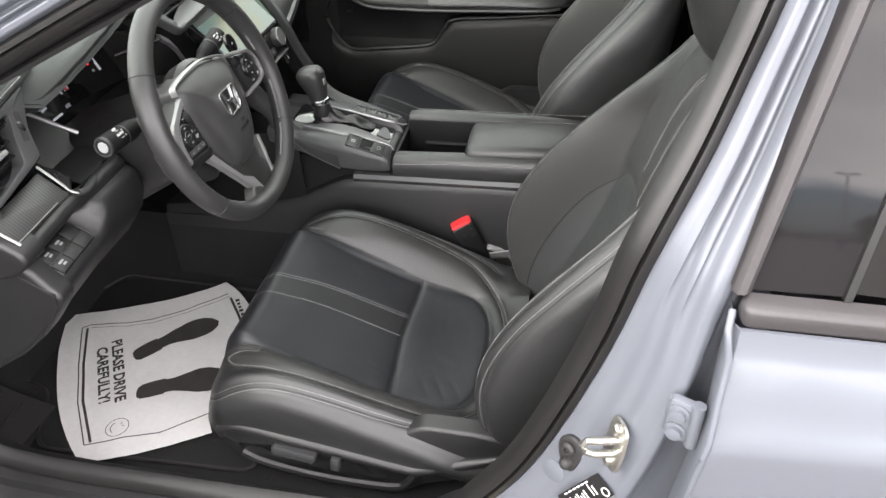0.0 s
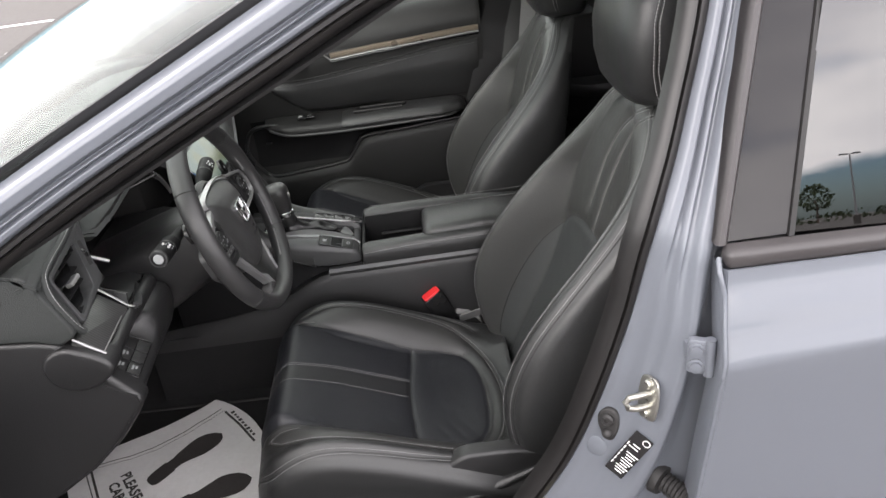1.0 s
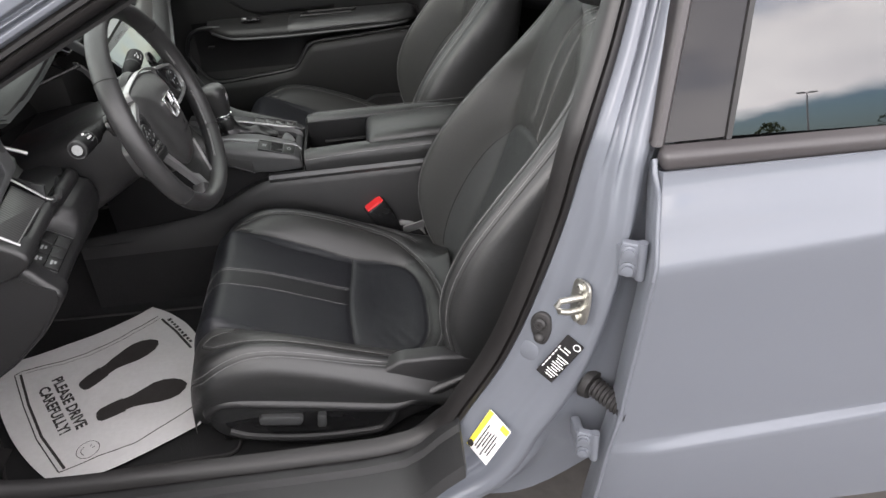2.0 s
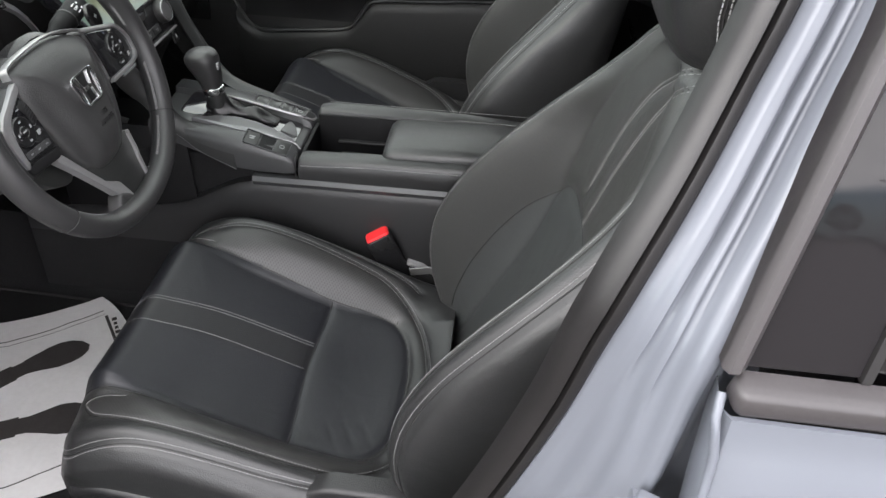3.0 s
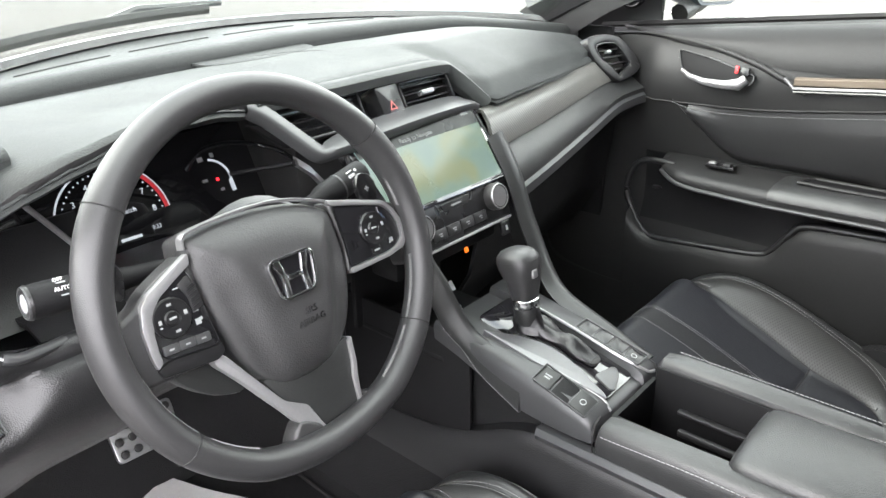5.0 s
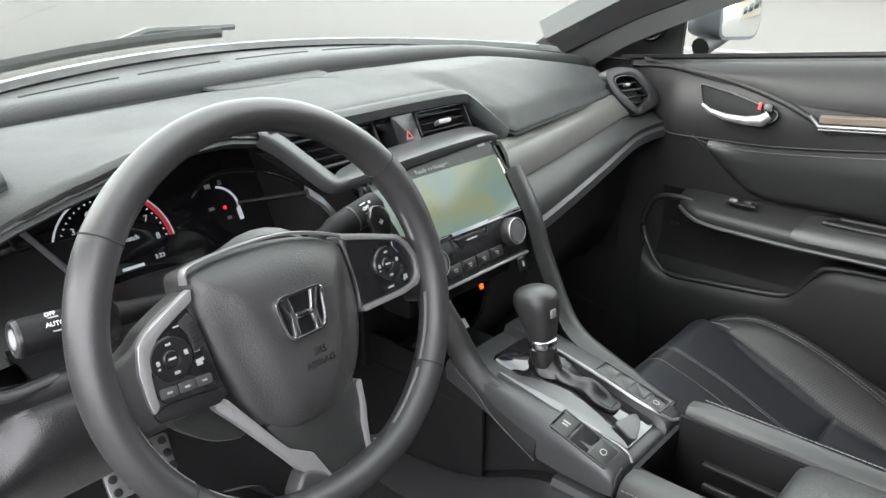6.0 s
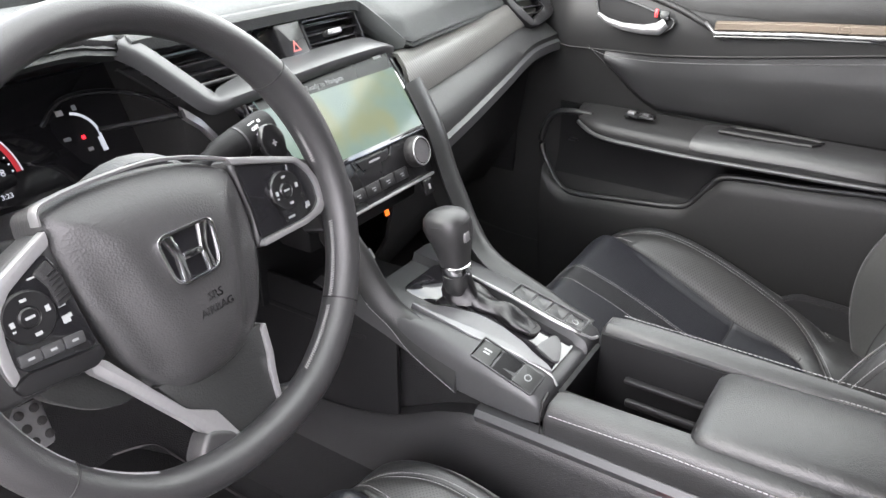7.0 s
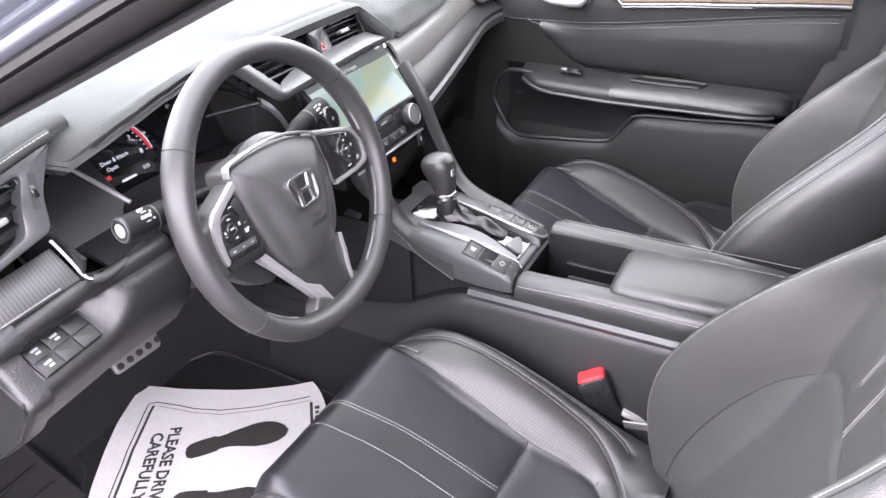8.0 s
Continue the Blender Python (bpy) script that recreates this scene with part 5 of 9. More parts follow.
# armrest lid
rings = []
for x, zt, d in ((0.312, 0.606, 0.008), (0.315, 0.618, 0.004), (0.322, 0.625, 0.001), (0.335, 0.628, 0.0), (0.45, 0.632, 0.0), (0.55, 0.631, 0.0), (0.575, 0.626, 0.004), (0.585, 0.612, 0.012)):
    rings.append([(x, y, z) for y, z in ((0.305 + d, 0.596), (0.302 + d, 0.604), (0.303 + d, zt - 0.012), (0.308 + d, zt - 0.004), (0.320 + d, zt), (0.372, zt + 0.003), (0.418 - d, zt), (0.430 - d, zt - 0.005), (0.434 - d, zt - 0.014), (0.434 - d, 0.604), (0.43 - d, 0.596))])
lid = part("armrest_lid", loft(rings), LEATHER, con, "black leather armrest lid with grey stitching", angle=60)
part("stitching", stitches([(0.318, 0.425, 0.618), (0.318, 0.372, 0.622), (0.318, 0.318, 0.618), (0.322, 0.3055, 0.609), (0.34, 0.3015, 0.610), (0.45, 0.3015, 0.613), (0.57, 0.303, 0.610)], 0.0055, 0.004, 0.0007, (-0.001, -0.0006, 0.0006)), THREAD, lid, "grey thread")
part("stitching", stitches([(0.33, 0.430, 0.624), (0.45, 0.431, 0.628), (0.55, 0.431, 0.627)], 0.0055, 0.004, 0.0007, (0, 0, 0.0008)), THREAD, lid, "grey thread")

# gear selector module: tapered body whose near and far rims carry buttons
part("selector_housing", loft([
    [(x, YC + (y - YC) * wd, z0 + (zt - z0) * q) for y, q in ((0.292, 0.0), (0.286, 0.06), (0.2845, 0.60), (0.2875, 0.84), (0.296, 0.965), (0.306, 1.0), (0.330, 1.0), (0.334, 0.70), (0.410, 0.70), (0.414, 1.0), (0.444, 1.0), (0.454, 0.90), (0.458, 0.62), (0.458, 0.10), (0.452, 0.0))]
    for x, z0, zt, wd in ((-0.085, 0.628, 0.660, 0.98), (-0.04, 0.616, 0.656, 1.0), (0.0, 0.600, 0.6505, 1.0), (0.03, 0.584, 0.646, 1.0), (0.065, 0.575, 0.638, 1.0), (0.10, 0.572, 0.630, 1.0), (0.145, 0.573, 0.617, 1.0), (0.160, 0.575, 0.610, 0.995), (0.165, 0.578, 0.600, 0.98))]), GREY_TRIM, con, "satin dark grey selector surround", angle=45)


def top_z(x):
    return lerp([(-0.085, 0.660), (-0.04, 0.656), (0.03, 0.646), (0.10, 0.630), (0.145, 0.617), (0.165, 0.605)], x)


def deck(x, y, dz=0.0):
    """A matrix lying on the selector housing's sloping top."""
    s = (top_z(x + 0.01) - top_z(x - 0.01)) / 0.02
    return basis((x, y, top_z(x) + dz), Vector((1, 0, s)), Vector((0, 1, 0)))


part("selector_plate", plate(rounded(rect(0.205, 0.078), 0.012), 0.004, deck(0.052, 0.372, -0.010), 0.001), GLOSS, con, "gloss black selector plate")
part("console_core", rbox((0.36, 0.130, 0.10), (-0.02, 0.372, 0.540), 0.004), FOOTWELL_SHADE, con)
part("silver_blade", plate(rounded([(-0.070, -0.066), (0.011, -0.0605), (0.048, -0.0535), (0.088, -0.046), (0.110, -0.0425), (0.100, -0.0365), (0.078, -0.031), (0.060, -0.024), (0.030, -0.019), (-0.003, -0.022), (-0.035, -0.038), (-0.062, -0.061)], 0.004), 0.008, deck(0.052, 0.372, 0.0022), 0.0016), BLADE, con, "satin silver selector blade")
part("silver_blade", plate(rounded([(0.070, -0.008), (0.098, -0.016), (0.103, -0.010), (0.092, 0.018), (0.082, 0.029), (0.076, 0.026)], 0.005), 0.004, deck(0.052, 0.372, -0.007), 0.0012), TONGUE, con, "satin silver tongue behind the selector")
fl = [(x, 0.4125, top_z(x) + 0.0012) for x in (-0.03, 0.02, 0.07, 0.12)] + [(0.148, 0.418, top_z(0.148) + 0.001), (0.162, 0.428, top_z(0.162) + 0.001), (0.166, 0.440, 0.604)]
part("silver_line", tube(spline(fl, 30), 0.0022, 6), SILVER, con, "thin silver line along the selector")
fl = [(x, y, top_z(x) + 0.0008) for x, y in ((0.075, 0.3185), (0.105, 0.3215), (0.135, 0.3265))] + [(0.155, 0.329, top_z(0.155) + 0.001), (0.166, 0.325, 0.604)]
part("silver_line", tube(spline(fl, 24), 0.0016, 6), SILVER, con, "thin silver line beside the buttons")
part("position_lamp", rbox((0.005, 0.004, 0.001), (0, 0, 0), 0, deck(-0.014, 0.356, -0.0075)), LIT_RED, con)
slot = part("gate_slot", plate(rounded(rect(0.125, 0.026), 0.012), 0.004, deck(0.052, 0.386, -0.004), 0.001), RUBBER, con)
# pleated boot
boot_rows = []
for i in range(11):
    f = i / 10
    cx, cz = 0.012 - 0.008 * f, top_z(0.02) - 0.006 + 0.038 * f
    rr = 0.013 + 0.008 * (1 - f) ** 1.6
    tw_ = 0.13 * (1 - f) + 0.05 * math.sin(9 * f)
    boot_rows.append([(cx + rr * 1.3 * math.cos(q) * (1 + tw_ * math.cos(5 * q + 2 * f)), 0.376 + rr * 0.95 * math.sin(q) * (1 + tw_ * math.cos(4 * q + 1)), cz) for q in (2 * math.pi * j / 40 for j in range(40))])
part("selector_boot", loft(boot_rows), BOOT, con, "pleated black leather boot")
tail = []
for i in range(14):
    f = i / 13
    hh = (0.014 - 0.004 * f) * (1 + 0.30 * math.sin(11 * f + 1)) * (1 if f < 0.85 else (1 - f) / 0.15 + 0.1)
    tail.append([(0.018 + 0.088 * f, 0.384 + (0.017 - 0.005 * f) * math.cos(q) * (1 + 0.20 * math.sin(10 * f)), top_z(0.03 + 0.075 * f) - 0.005 + max(0.001, hh) * max(0, math.sin(q)) * (1 + 0.25 * math.sin(3 * q + 6 * f))) for q in (math.pi * j / 12 for j in range(13))])
part("selector_boot", sheet(tail, 0.002, (0, 0, -1)), BOOT, con, "creased tail of the leather boot")
km = basis(Vector((0.004, 0.374, 0.680)), Vector((0.98, 0, 0.16)), Vector((0, 1, 0)))
part("selector_collar", turned([(0.0175, -0.006), (0.019, -0.002), (0.019, 0.006), (0.0165, 0.008)], km, 24), CHROME, con, "chrome collar")
part("selector_neck", turned([(0.016, -0.03), (0.018, -0.02), (0.0175, -0.005)], km, 20), LEATHER, con)
kn = []
for h, rx, ry, ox in ((0.006, 0.0165, 0.0165, 0.0), (0.02, 0.018, 0.0175, 0.0), (0.035, 0.020, 0.019, -0.001), (0.048, 0.0225, 0.021, -0.003), (0.058, 0.0235, 0.022, -0.004), (0.066, 0.022, 0.021, -0.0045), (0.072, 0.018, 0.0175, -0.0045), (0.0755, 0.011, 0.011, -0.004), (0.0765, 0.003, 0.003, -0.004)):
    rx, ry = rx * (1.0 + 0.20 * min(1, h / 0.04)), ry * (1.0 + 0.20 * min(1, h / 0.04))
    kn.append([km @ Vector((ox + rx * math.copysign(abs(math.cos(q)) ** 0.8, math.cos(q)), ry * math.copysign(abs(math.sin(q)) ** 0.8, math.sin(q)), h)) for q in (2 * math.pi * j / 28 for j in range(28))])
part("selector_knob", loft(kn), LEATHER_WHEEL, con, "black leather selector knob", angle=60)
part("knob_seam", tube([km @ Vector((-0.0035 + 0.0272 * math.cos(q), 0.0258 * math.sin(q), 0.063 + 0.002 * math.sin(q))) for q in (2 * math.pi * j / 30 for j in range(30))], 0.0007, 5, True), SEAM, con)
part("release_button", rbox((0.006, 0.011, 0.012), (0, 0, 0), 0.002, km @ Matrix.Translation((0.0225, -0.004, 0.045))), SILVER, con, "silver release button")
# buttons on the near rim and the far rim
for y, xs_, kinds in ((0.3015, (0.0895, 0.1155, 0.1410), ("ECON", None, "BRAKE")), (0.4320, (0.070, 0.093, 0.116, 0.139), (0, 0, 0, 1))):
    near = y < 0.4
    tip_ = pose(0, 0, 0, 17) if near else pose(0, 0, 0)
    part("button_bezel", ring_plate(rounded(rect(0.080 if near else 0.10, 0.031), 0.003), rounded(rect(0.077 if near else 0.096, 0.028 if near else 0.026), 0.002), 0.003, deck(sum(xs_) / len(xs_), y, 0.0006 if near else 0.0018) @ tip_, 0.0005), GREY_TRIM, con, "thin satin button bezel")
    for x, k in zip(xs_, kinds):
        mm = deck(x, y, 0.0014 if k is not None else -0.0006) @ tip_
        b = part("button", plate(rounded(rect(0.0245 if near else 0.0215, 0.0275 if near else 0.0245), 0.002), 0.004, mm, 0.0012), (DASH_LOW if near else PLASTIC_SMOOTH) if k is not None else POCKET, con, "dark square push button" if k is not None else "empty black switch bay")
        if k == "ECON":
            part("mark", bars([(0, 0.003, 0.010, 0.002), (0, -0.001, 0.008, 0.002)], mm @ Matrix.Translation((0, 0, 0.0002))), ICON, b)
        elif k == "BRAKE" or k == 1:
            part("mark", ring_plate(ellipse(0.0042, 0.0042, 16), ellipse(0.0032, 0.0032, 16), 0.0002, mm @ Matrix.Translation((0, 0, 0.0003))), ICON, b)
part("module_seam", tube([(0.1665, 0.284, 0.568), (0.1665, 0.283, 0.590), (0.1665, 0.287, 0.606), (0.1665, 0.300, 0.611)], 0.0018, 6), SEAM, con)
# flanks that sweep up from the housing to the dashboard
up_n = spline([(0.06, 0.2955, 0.636), (0.0, 0.2975, 0.650), (-0.025, 0.2975, 0.660), (-0.045, 0.294, 0.685), (-0.062, 0.288, 0.72), (-0.082, 0.280, 0.755), (-0.105, 0.272, 0.80), (-0.135, 0.264, 0.855)], 30)
lo_n = spline([(0.06, 0.2835, 0.576), (0.0, 0.2835, 0.606), (-0.031, 0.2825, 0.634), (-0.060, 0.279, 0.657), (-0.079, 0.273, 0.694), (-0.103, 0.266, 0.72), (-0.130, 0.259, 0.77), (-0.160, 0.252, 0.83)], 30)
rows = []
for a, b in zip(up_n, lo_n):
    rows.append([a + Vector((-0.004, 0.012, -0.010)), a + Vector((0.0, 0.005, -0.001)), a, a.lerp(b, 0.12) + Vector((0, -0.004, 0)), a.lerp(b, 0.5) + Vector((0, -0.0045, 0)), a.lerp(b, 0.9) + Vector((0, -0.003, 0)), b, b + Vector((-0.004, 0.012, -0.004))])
part("flank", sheet(rows, 0.004), DASH_LOW, con, "satin dark flank rising to the dashboard", angle=60)
rows = []
for i, c in enumerate(spline([(0.150, 0, 0.604), (0.09, 0, 0.624), (0.006, 0, 0.650), (-0.034, 0, 0.684), (-0.070, 0, 0.745), (-0.096, 0, 0.809), (-0.130, 0, 0.865)], 30)):
    f = i / 29
    yy = YC + 0.0885 + 0.028 * min(1, max(0, (f - 0.1) / 0.5))
    h = lerp([(0, 0.012), (0.3, 0.030), (0.6, 0.05), (1, 0.05)], f)
    e = c + Vector((-0.3, 0, -0.95)).lerp(Vector((-0.75, 0, -0.66)), min(1, max(0, (f - 0.3) / 0.3))) * h
    rows.append([(c.x - 0.004, yy - 0.022, c.z - 0.004), (c.x, yy - 0.014, c.z + 0.001), (c.x + 0.001, yy - 0.004, c.z + 0.003), (c.x, yy + 0.002, c.z), (c.x - 0.004, yy + 0.004, c.z - 0.006), (e.x, yy + 0.002, e.z)])
part("flank", sheet(rows, 0.006), DASH_LOW, con, "satin dark flank rising to the dashboard", angle=60)
part("stitching", stitches([b + Vector((0.002, -0.0035, 0.004)) for b in lo_n[:14]] , 0.0055, 0.004, 0.0005, (0, 0, 0)), THREAD, con, "grey thread")
# open tray under the stack, near-black all over
part("front_tray", rbox((0.17, 0.17, 0.01), (-0.155, YC, 0.600), 0.004), POCKET, con, "near-black open tray")
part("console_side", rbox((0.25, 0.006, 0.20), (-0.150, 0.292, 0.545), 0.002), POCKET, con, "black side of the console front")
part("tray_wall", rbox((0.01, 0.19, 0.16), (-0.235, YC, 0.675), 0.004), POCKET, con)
part("tray_mark", plate(ellipse(0.006, 0.009, 14), 0.0006, pose(-0.10, 0.352, 0.6060), 0), ICON, con, "white charging mark")
part("charge_card", rbox((0.028, 0.020, 0.003), (-0.150, 0.312, 0.640), 0.001, pose(0, 0, 0, 0, 20, 12)), GREY_TRIM, con, "grey tag in the tray")

# ---- steering wheel ----
WC = Vector((-0.010, 0.005, 0.857))
wm = basis(WC, Vector((0, 1, 0)), Vector((-0.304, 0, 0.953)))  # x to the right, y up the wheel, z to the driver
sw = thing("steering_wheel", tuple(WC), "black leather steering wheel with silver trim and buttons", "steering wheel")


def rim_point(a, r=0.0, z=0.0):
    """a: degrees from three o'clock, anticlockwise."""
    q = radians(a)
    R = 0.171
    x, y = R * math.cos(q), R * math.sin(q)
    if y < -0.152:
        y = -0.152 - (-(y) - 0.152) * 0.8
    k = 1 + r / R
    return Vector((x * k, y * k, z))


def rim_ring(a, n=18, grow=0.0):
    c = rim_point(a)
    d = c.normalized()
    # a thicker grip near the spokes
    e = max(math.exp(-((a - 30) / 16) ** 2), math.exp(-((a - 150) / 16) ** 2)) if 0 <= a <= 180 else 0
    rr, rz = 0.0145 + 0.0012 * e + grow, 0.0172 + 0.001 * e + grow
    return [wm @ (c + d * rr * math.cos(t) + Vector((0, 0, rz * math.sin(t)))) for t in (2 * math.pi * j / n for j in range(n))]


rim = part("rim", loft([rim_ring(a * 360 / 120) for a in range(120)], True, False, loop=True), LEATHER_WHEEL, sw, "black leather rim")
for a in (37, 143, 217, 323):
    ring = rim_ring(a, 18, 0.0003)
    part("rim_seam", tube(ring, 0.0007, 5, True), SEAM, rim)
for a0, a1 in ((8, 36), (-37, -12), (143, 172), (192, 217), (-62, -40), (222, 240)):
    st = bmesh.new()
    n = int(abs(a1 - a0) * 1.25)
    for i in range(n):
        a = a0 + (a1 - a0) * i / n
        p1, p2 = wm @ (rim_point(a, -0.0144, 0.0042)), wm @ (rim_point(a + 0.45, -0.0149, 0.0004))
        p3 = wm @ (rim_point(a + 0.8, -0.0144, 0.0042))
        for u, v in ((p1, p2), (p2, p3)):
            join(st, tube([u, v], 0.0005, 3))
    part("stitching", st, THREAD, rim, "grey thread")

# airbag cover, domed toward the driver
HUB = [(-0.083, 0.030), (-0.0825, 0.050), (-0.0795, 0.0590), (-0.070, 0.0620), (-0.045, 0.0650), (0.0, 0.0650), (0.040, 0.058), (0.066, 0.0470), (0.0755, 0.036), (0.0785, 0.0), (0.073, -0.040), (0.056, -0.077), (0.030, -0.097), (-0.010, -0.1025), (-0.040, -0.093), (-0.060, -0.066), (-0.0735, -0.025), (-0.080, 0.005)]
hubr = [tuple(p[:2]) for p in spline([(x, y, 0) for x, y in HUB], 96, True)]
rings = []
for k in range(34):
    f = k / 33
    sc, z = ((1.0, -0.045 + 0.030 * f / 0.1) if f < 0.1 else (1.0 - 0.96 * (f - 0.1) / 0.9, -0.015 + 0.027 * math.sin(min(1, ((f - 0.1) / 0.9) * 1.5) * math.pi / 2) ** 0.55))
    ring = []
    for x, y in hubr:
        X, Yv = x * sc, (y + 0.012) * sc - 0.012
        d = 0.0
        # a hollow facet runs down from each shoulder
        for sd in (-1, 1):
            lx = sd * (0.0640 - 0.26 * max(0, 0.02 - Yv))
            u = (X - lx) / 0.0125
            d -= 0.0060 * math.exp(-u * u) * min(1, max(0, (0.045 - Yv) / 0.05)) * min(1, max(0, (Yv + 0.100) / 0.03))
        ring.append(wm @ Vector((X, Yv, z + d * min(1, (1.0 - sc) / 0.10))))
    rings.append(ring)
hub = part("airbag_cover", loft(rings), HUB_COVER, sw, "black grained airbag cover", angle=60)
part("lettering", writing("SRS", 0.0065, wm @ pose(0.009, -0.0375, 0.0121)), PLASTIC_SMOOTH, hub)
part("lettering", writing("AIRBAG", 0.0065, wm @ pose(0.007, -0.0475, 0.0120)), PLASTIC_SMOOTH, hub)
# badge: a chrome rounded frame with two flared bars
bo = rounded([(-0.0265, 0.0195), (0.0265, 0.0195), (0.0212, -0.0205), (-0.0212, -0.0205)][::-1], 0.011, 6)
badge_m = wm @ pose(0.001, 0.0, 0.0165)
badge = part("badge", ring_plate(bo, shrink(bo, 0.0026), 0.004, badge_m, 0.0007), CHROME, hub, "chrome badge")
part("badge_ground", plate(shrink(bo, 0.0022), 0.003, wm @ pose(0.001, 0, 0.0138), 0), GLOSS, hub)
for sd in (-1, 1):
    part("badge_bar", plate([(sd * 0.0200, 0.0170), (sd * 0.0122, 0.0170), (sd * 0.0078, 0.0), (sd * 0.0086, -0.0178), (sd * 0.0150, -0.0178), (sd * 0.0135, 0.0)][::-sd], 0.004, badge_m, 0.0010), CHROME, hub)
part("badge_bar", plate(rect(0.0165, 0.0052, 0.0, -0.0010), 0.0042, badge_m, 0.0010), CHROME, hub)


def pod(sd):
    """A side spoke with its button field; sd 1 is the passenger's side."""
    base = [(0.072, 0.050), (0.102, 0.042), (0.140, 0.032), (0.164, 0.022), (0.166, -0.014), (0.152, -0.024), (0.130, -0.028), (0.074, -0.029), (0.080, 0.0)]
    if sd < 0:
        base = [(0.080, 0.050), (0.105, 0.040), (0.127, 0.029), (0.136, 0.020), (0.164, 0.008), (0.164, -0.034), (0.152, -0.046), (0.100, -0.047), (0.074, -0.044), (0.080, 0.0)]
    P = [(sd * x, y) for x, y in base][::sd]
    p = part("spoke", plate(rounded(P, 0.010), 0.024, wm @ pose(0, 0, -0.006), 0.005, 3), LEATHER_WHEEL, sw, "black side spoke")
    if sd < 0:
        fld = [(-0.088, 0.0361), (-0.0825, 0.0204), (-0.0806, -0.0021), (-0.0785, -0.0312), (-0.0835, -0.034), (-0.1264, -0.0289), (-0.131, -0.020), (-0.1305, -0.0049), (-0.1253, 0.0133), (-0.113, 0.0254)][::-1]
        band = [(-0.082, 0.0495), (-0.105, 0.0385), (-0.127, 0.0275), (-0.1345, 0.0200), (-0.1390, 0.0014), (-0.1390, -0.022), (-0.1370, -0.0335), (-0.1310, -0.0290), (-0.1315, -0.0200), (-0.1303, -0.0041), (-0.1250, 0.0134), (-0.1175, 0.0217), (-0.1015, 0.0305), (-0.0832, 0.0395)]
        cx, cy = -0.1125, 0.003
    else:
        fld = [(0.0769, 0.0430), (0.1384, 0.0262), (0.1480, 0.0150), (0.1523, 0.0034), (0.1521, -0.0126), (0.1426, -0.0193), (0.128, -0.0212), (0.0790, -0.0205), (0.080, 0.0024)][::-1]
        band = [(0.070, 0.0515), (0.1022, 0.0430), (0.1395, 0.0318), (0.1505, 0.0208), (0.1595, 0.0020), (0.1600, -0.013), (0.1515, -0.0232), (0.1300, -0.0268), (0.0770, -0.0272), (0.0790, -0.0215), (0.1280, -0.0217), (0.1445, -0.0188), (0.1530, -0.0120), (0.1530, 0.0038), (0.1470, 0.0172), (0.1380, 0.0270), (0.1010, 0.0375), (0.072, 0.0450)]
        cx, cy = 0.1175, 0.0085
    ar = lambda q: sum(q[i - 1][0] * q[i][1] - q[i][0] * q[i - 1][1] for i in range(len(q)))
    ccw = lambda q: q if ar(q) > 0 else q[::-1]
    part("button_field", plate(rounded(ccw(fld), 0.004), 0.003, wm @ pose(0, 0, -0.0035), 0.001), GLOSS, p, "gloss black button field")
    part("silver_trim", plate(rounded(ccw(band), 0.003), 0.008, wm @ pose(0, 0, -0.0012), 0.0018), SILVER, p, "satin silver trim")
    dial = part("button_dial", turned([(0.0172, 0), (0.0172, 0.0020), (0.0160, 0.0034), (0.0075, 0.0028), (0.0068, 0.0020), (0.0055, 0.0034), (0.0005, 0.0036)], wm @ pose(cx, cy, -0.0036), 28), PLASTIC_SMOOTH, p, "round satin black dial of buttons")
    mk = wm @ pose(cx, cy, 0.0002)
    part("mark", bars([(0, 0.0115, 0.0040, 0.0020), (0.001, -0.0115, 0.0045, 0.0022), (-0.0115, 0, 0.0028, 0.0036), (0.0118, 0.001, 0.003, 0.004), (0, 0, 0.0062, 0.0018), (-0.0118, -0.0045, 0.0022, 0.0014)], mk), ICON, dial, "white button marks")
    if sd < 0:
        part("under_lip", plate(rounded(ccw([(-0.1375, -0.0335), (-0.1264, -0.0295), (-0.0835, -0.0346), (-0.0770, -0.0330), (-0.0760, -0.0420), (-0.085, -0.0470), (-0.134, -0.0420)]), 0.003), 0.016, wm @ pose(0, 0, -0.0022), 0.002), PLASTIC_SMOOTH, p, "black lip under the buttons")
        for k in range(3):
            lx, ly = -0.1212 + 0.0145 * k, -0.0212 - 0.0010 * k
            bb = part("button", plate(rounded(rect(0.0140, 0.0080), 0.0015), 0.003, wm @ pose(lx, ly, -0.0016, 0, 0, -4), 0.0008), GREY_TRIM, p, "grey call button")
            part("mark", bars([(0, 0, 0.0042, 0.0016)], wm @ pose(lx, ly, -0.0013, 0, 0, -4)), ICON, bb)
        part("side_key", plate(rounded(ccw([(-0.1000, 0.0265), (-0.0890, 0.0320), (-0.0835, 0.0190), (-0.0825, 0.0035), (-0.0930, 0.0000), (-0.0940, 0.0150)]), 0.002), 0.003, wm @ pose(0, 0, -0.0018), 0.0008), PLASTIC, p, "ridged black volume key")
        for k in range(6):
            part("key_ridge", rbox((0.0085, 0.0008, 0.0008), (0, 0, 0), 0, wm @ pose(-0.0885, 0.0055 + 0.0036 * k, -0.0014, 0, 0, 18)), PLASTIC_SMOOTH, p)
        part("mark", bars([(-0.1010, 0.0245, 0.0058, 0.0012), (-0.0905, 0.0006, 0.0050, 0.0012), (-0.0912, -0.0085, 0.0050, 0.0052), (-0.0880, -0.0070, 0.0022, 0.0028)], wm @ pose(0, 0, -0.0033)), ICON, p)
    else:
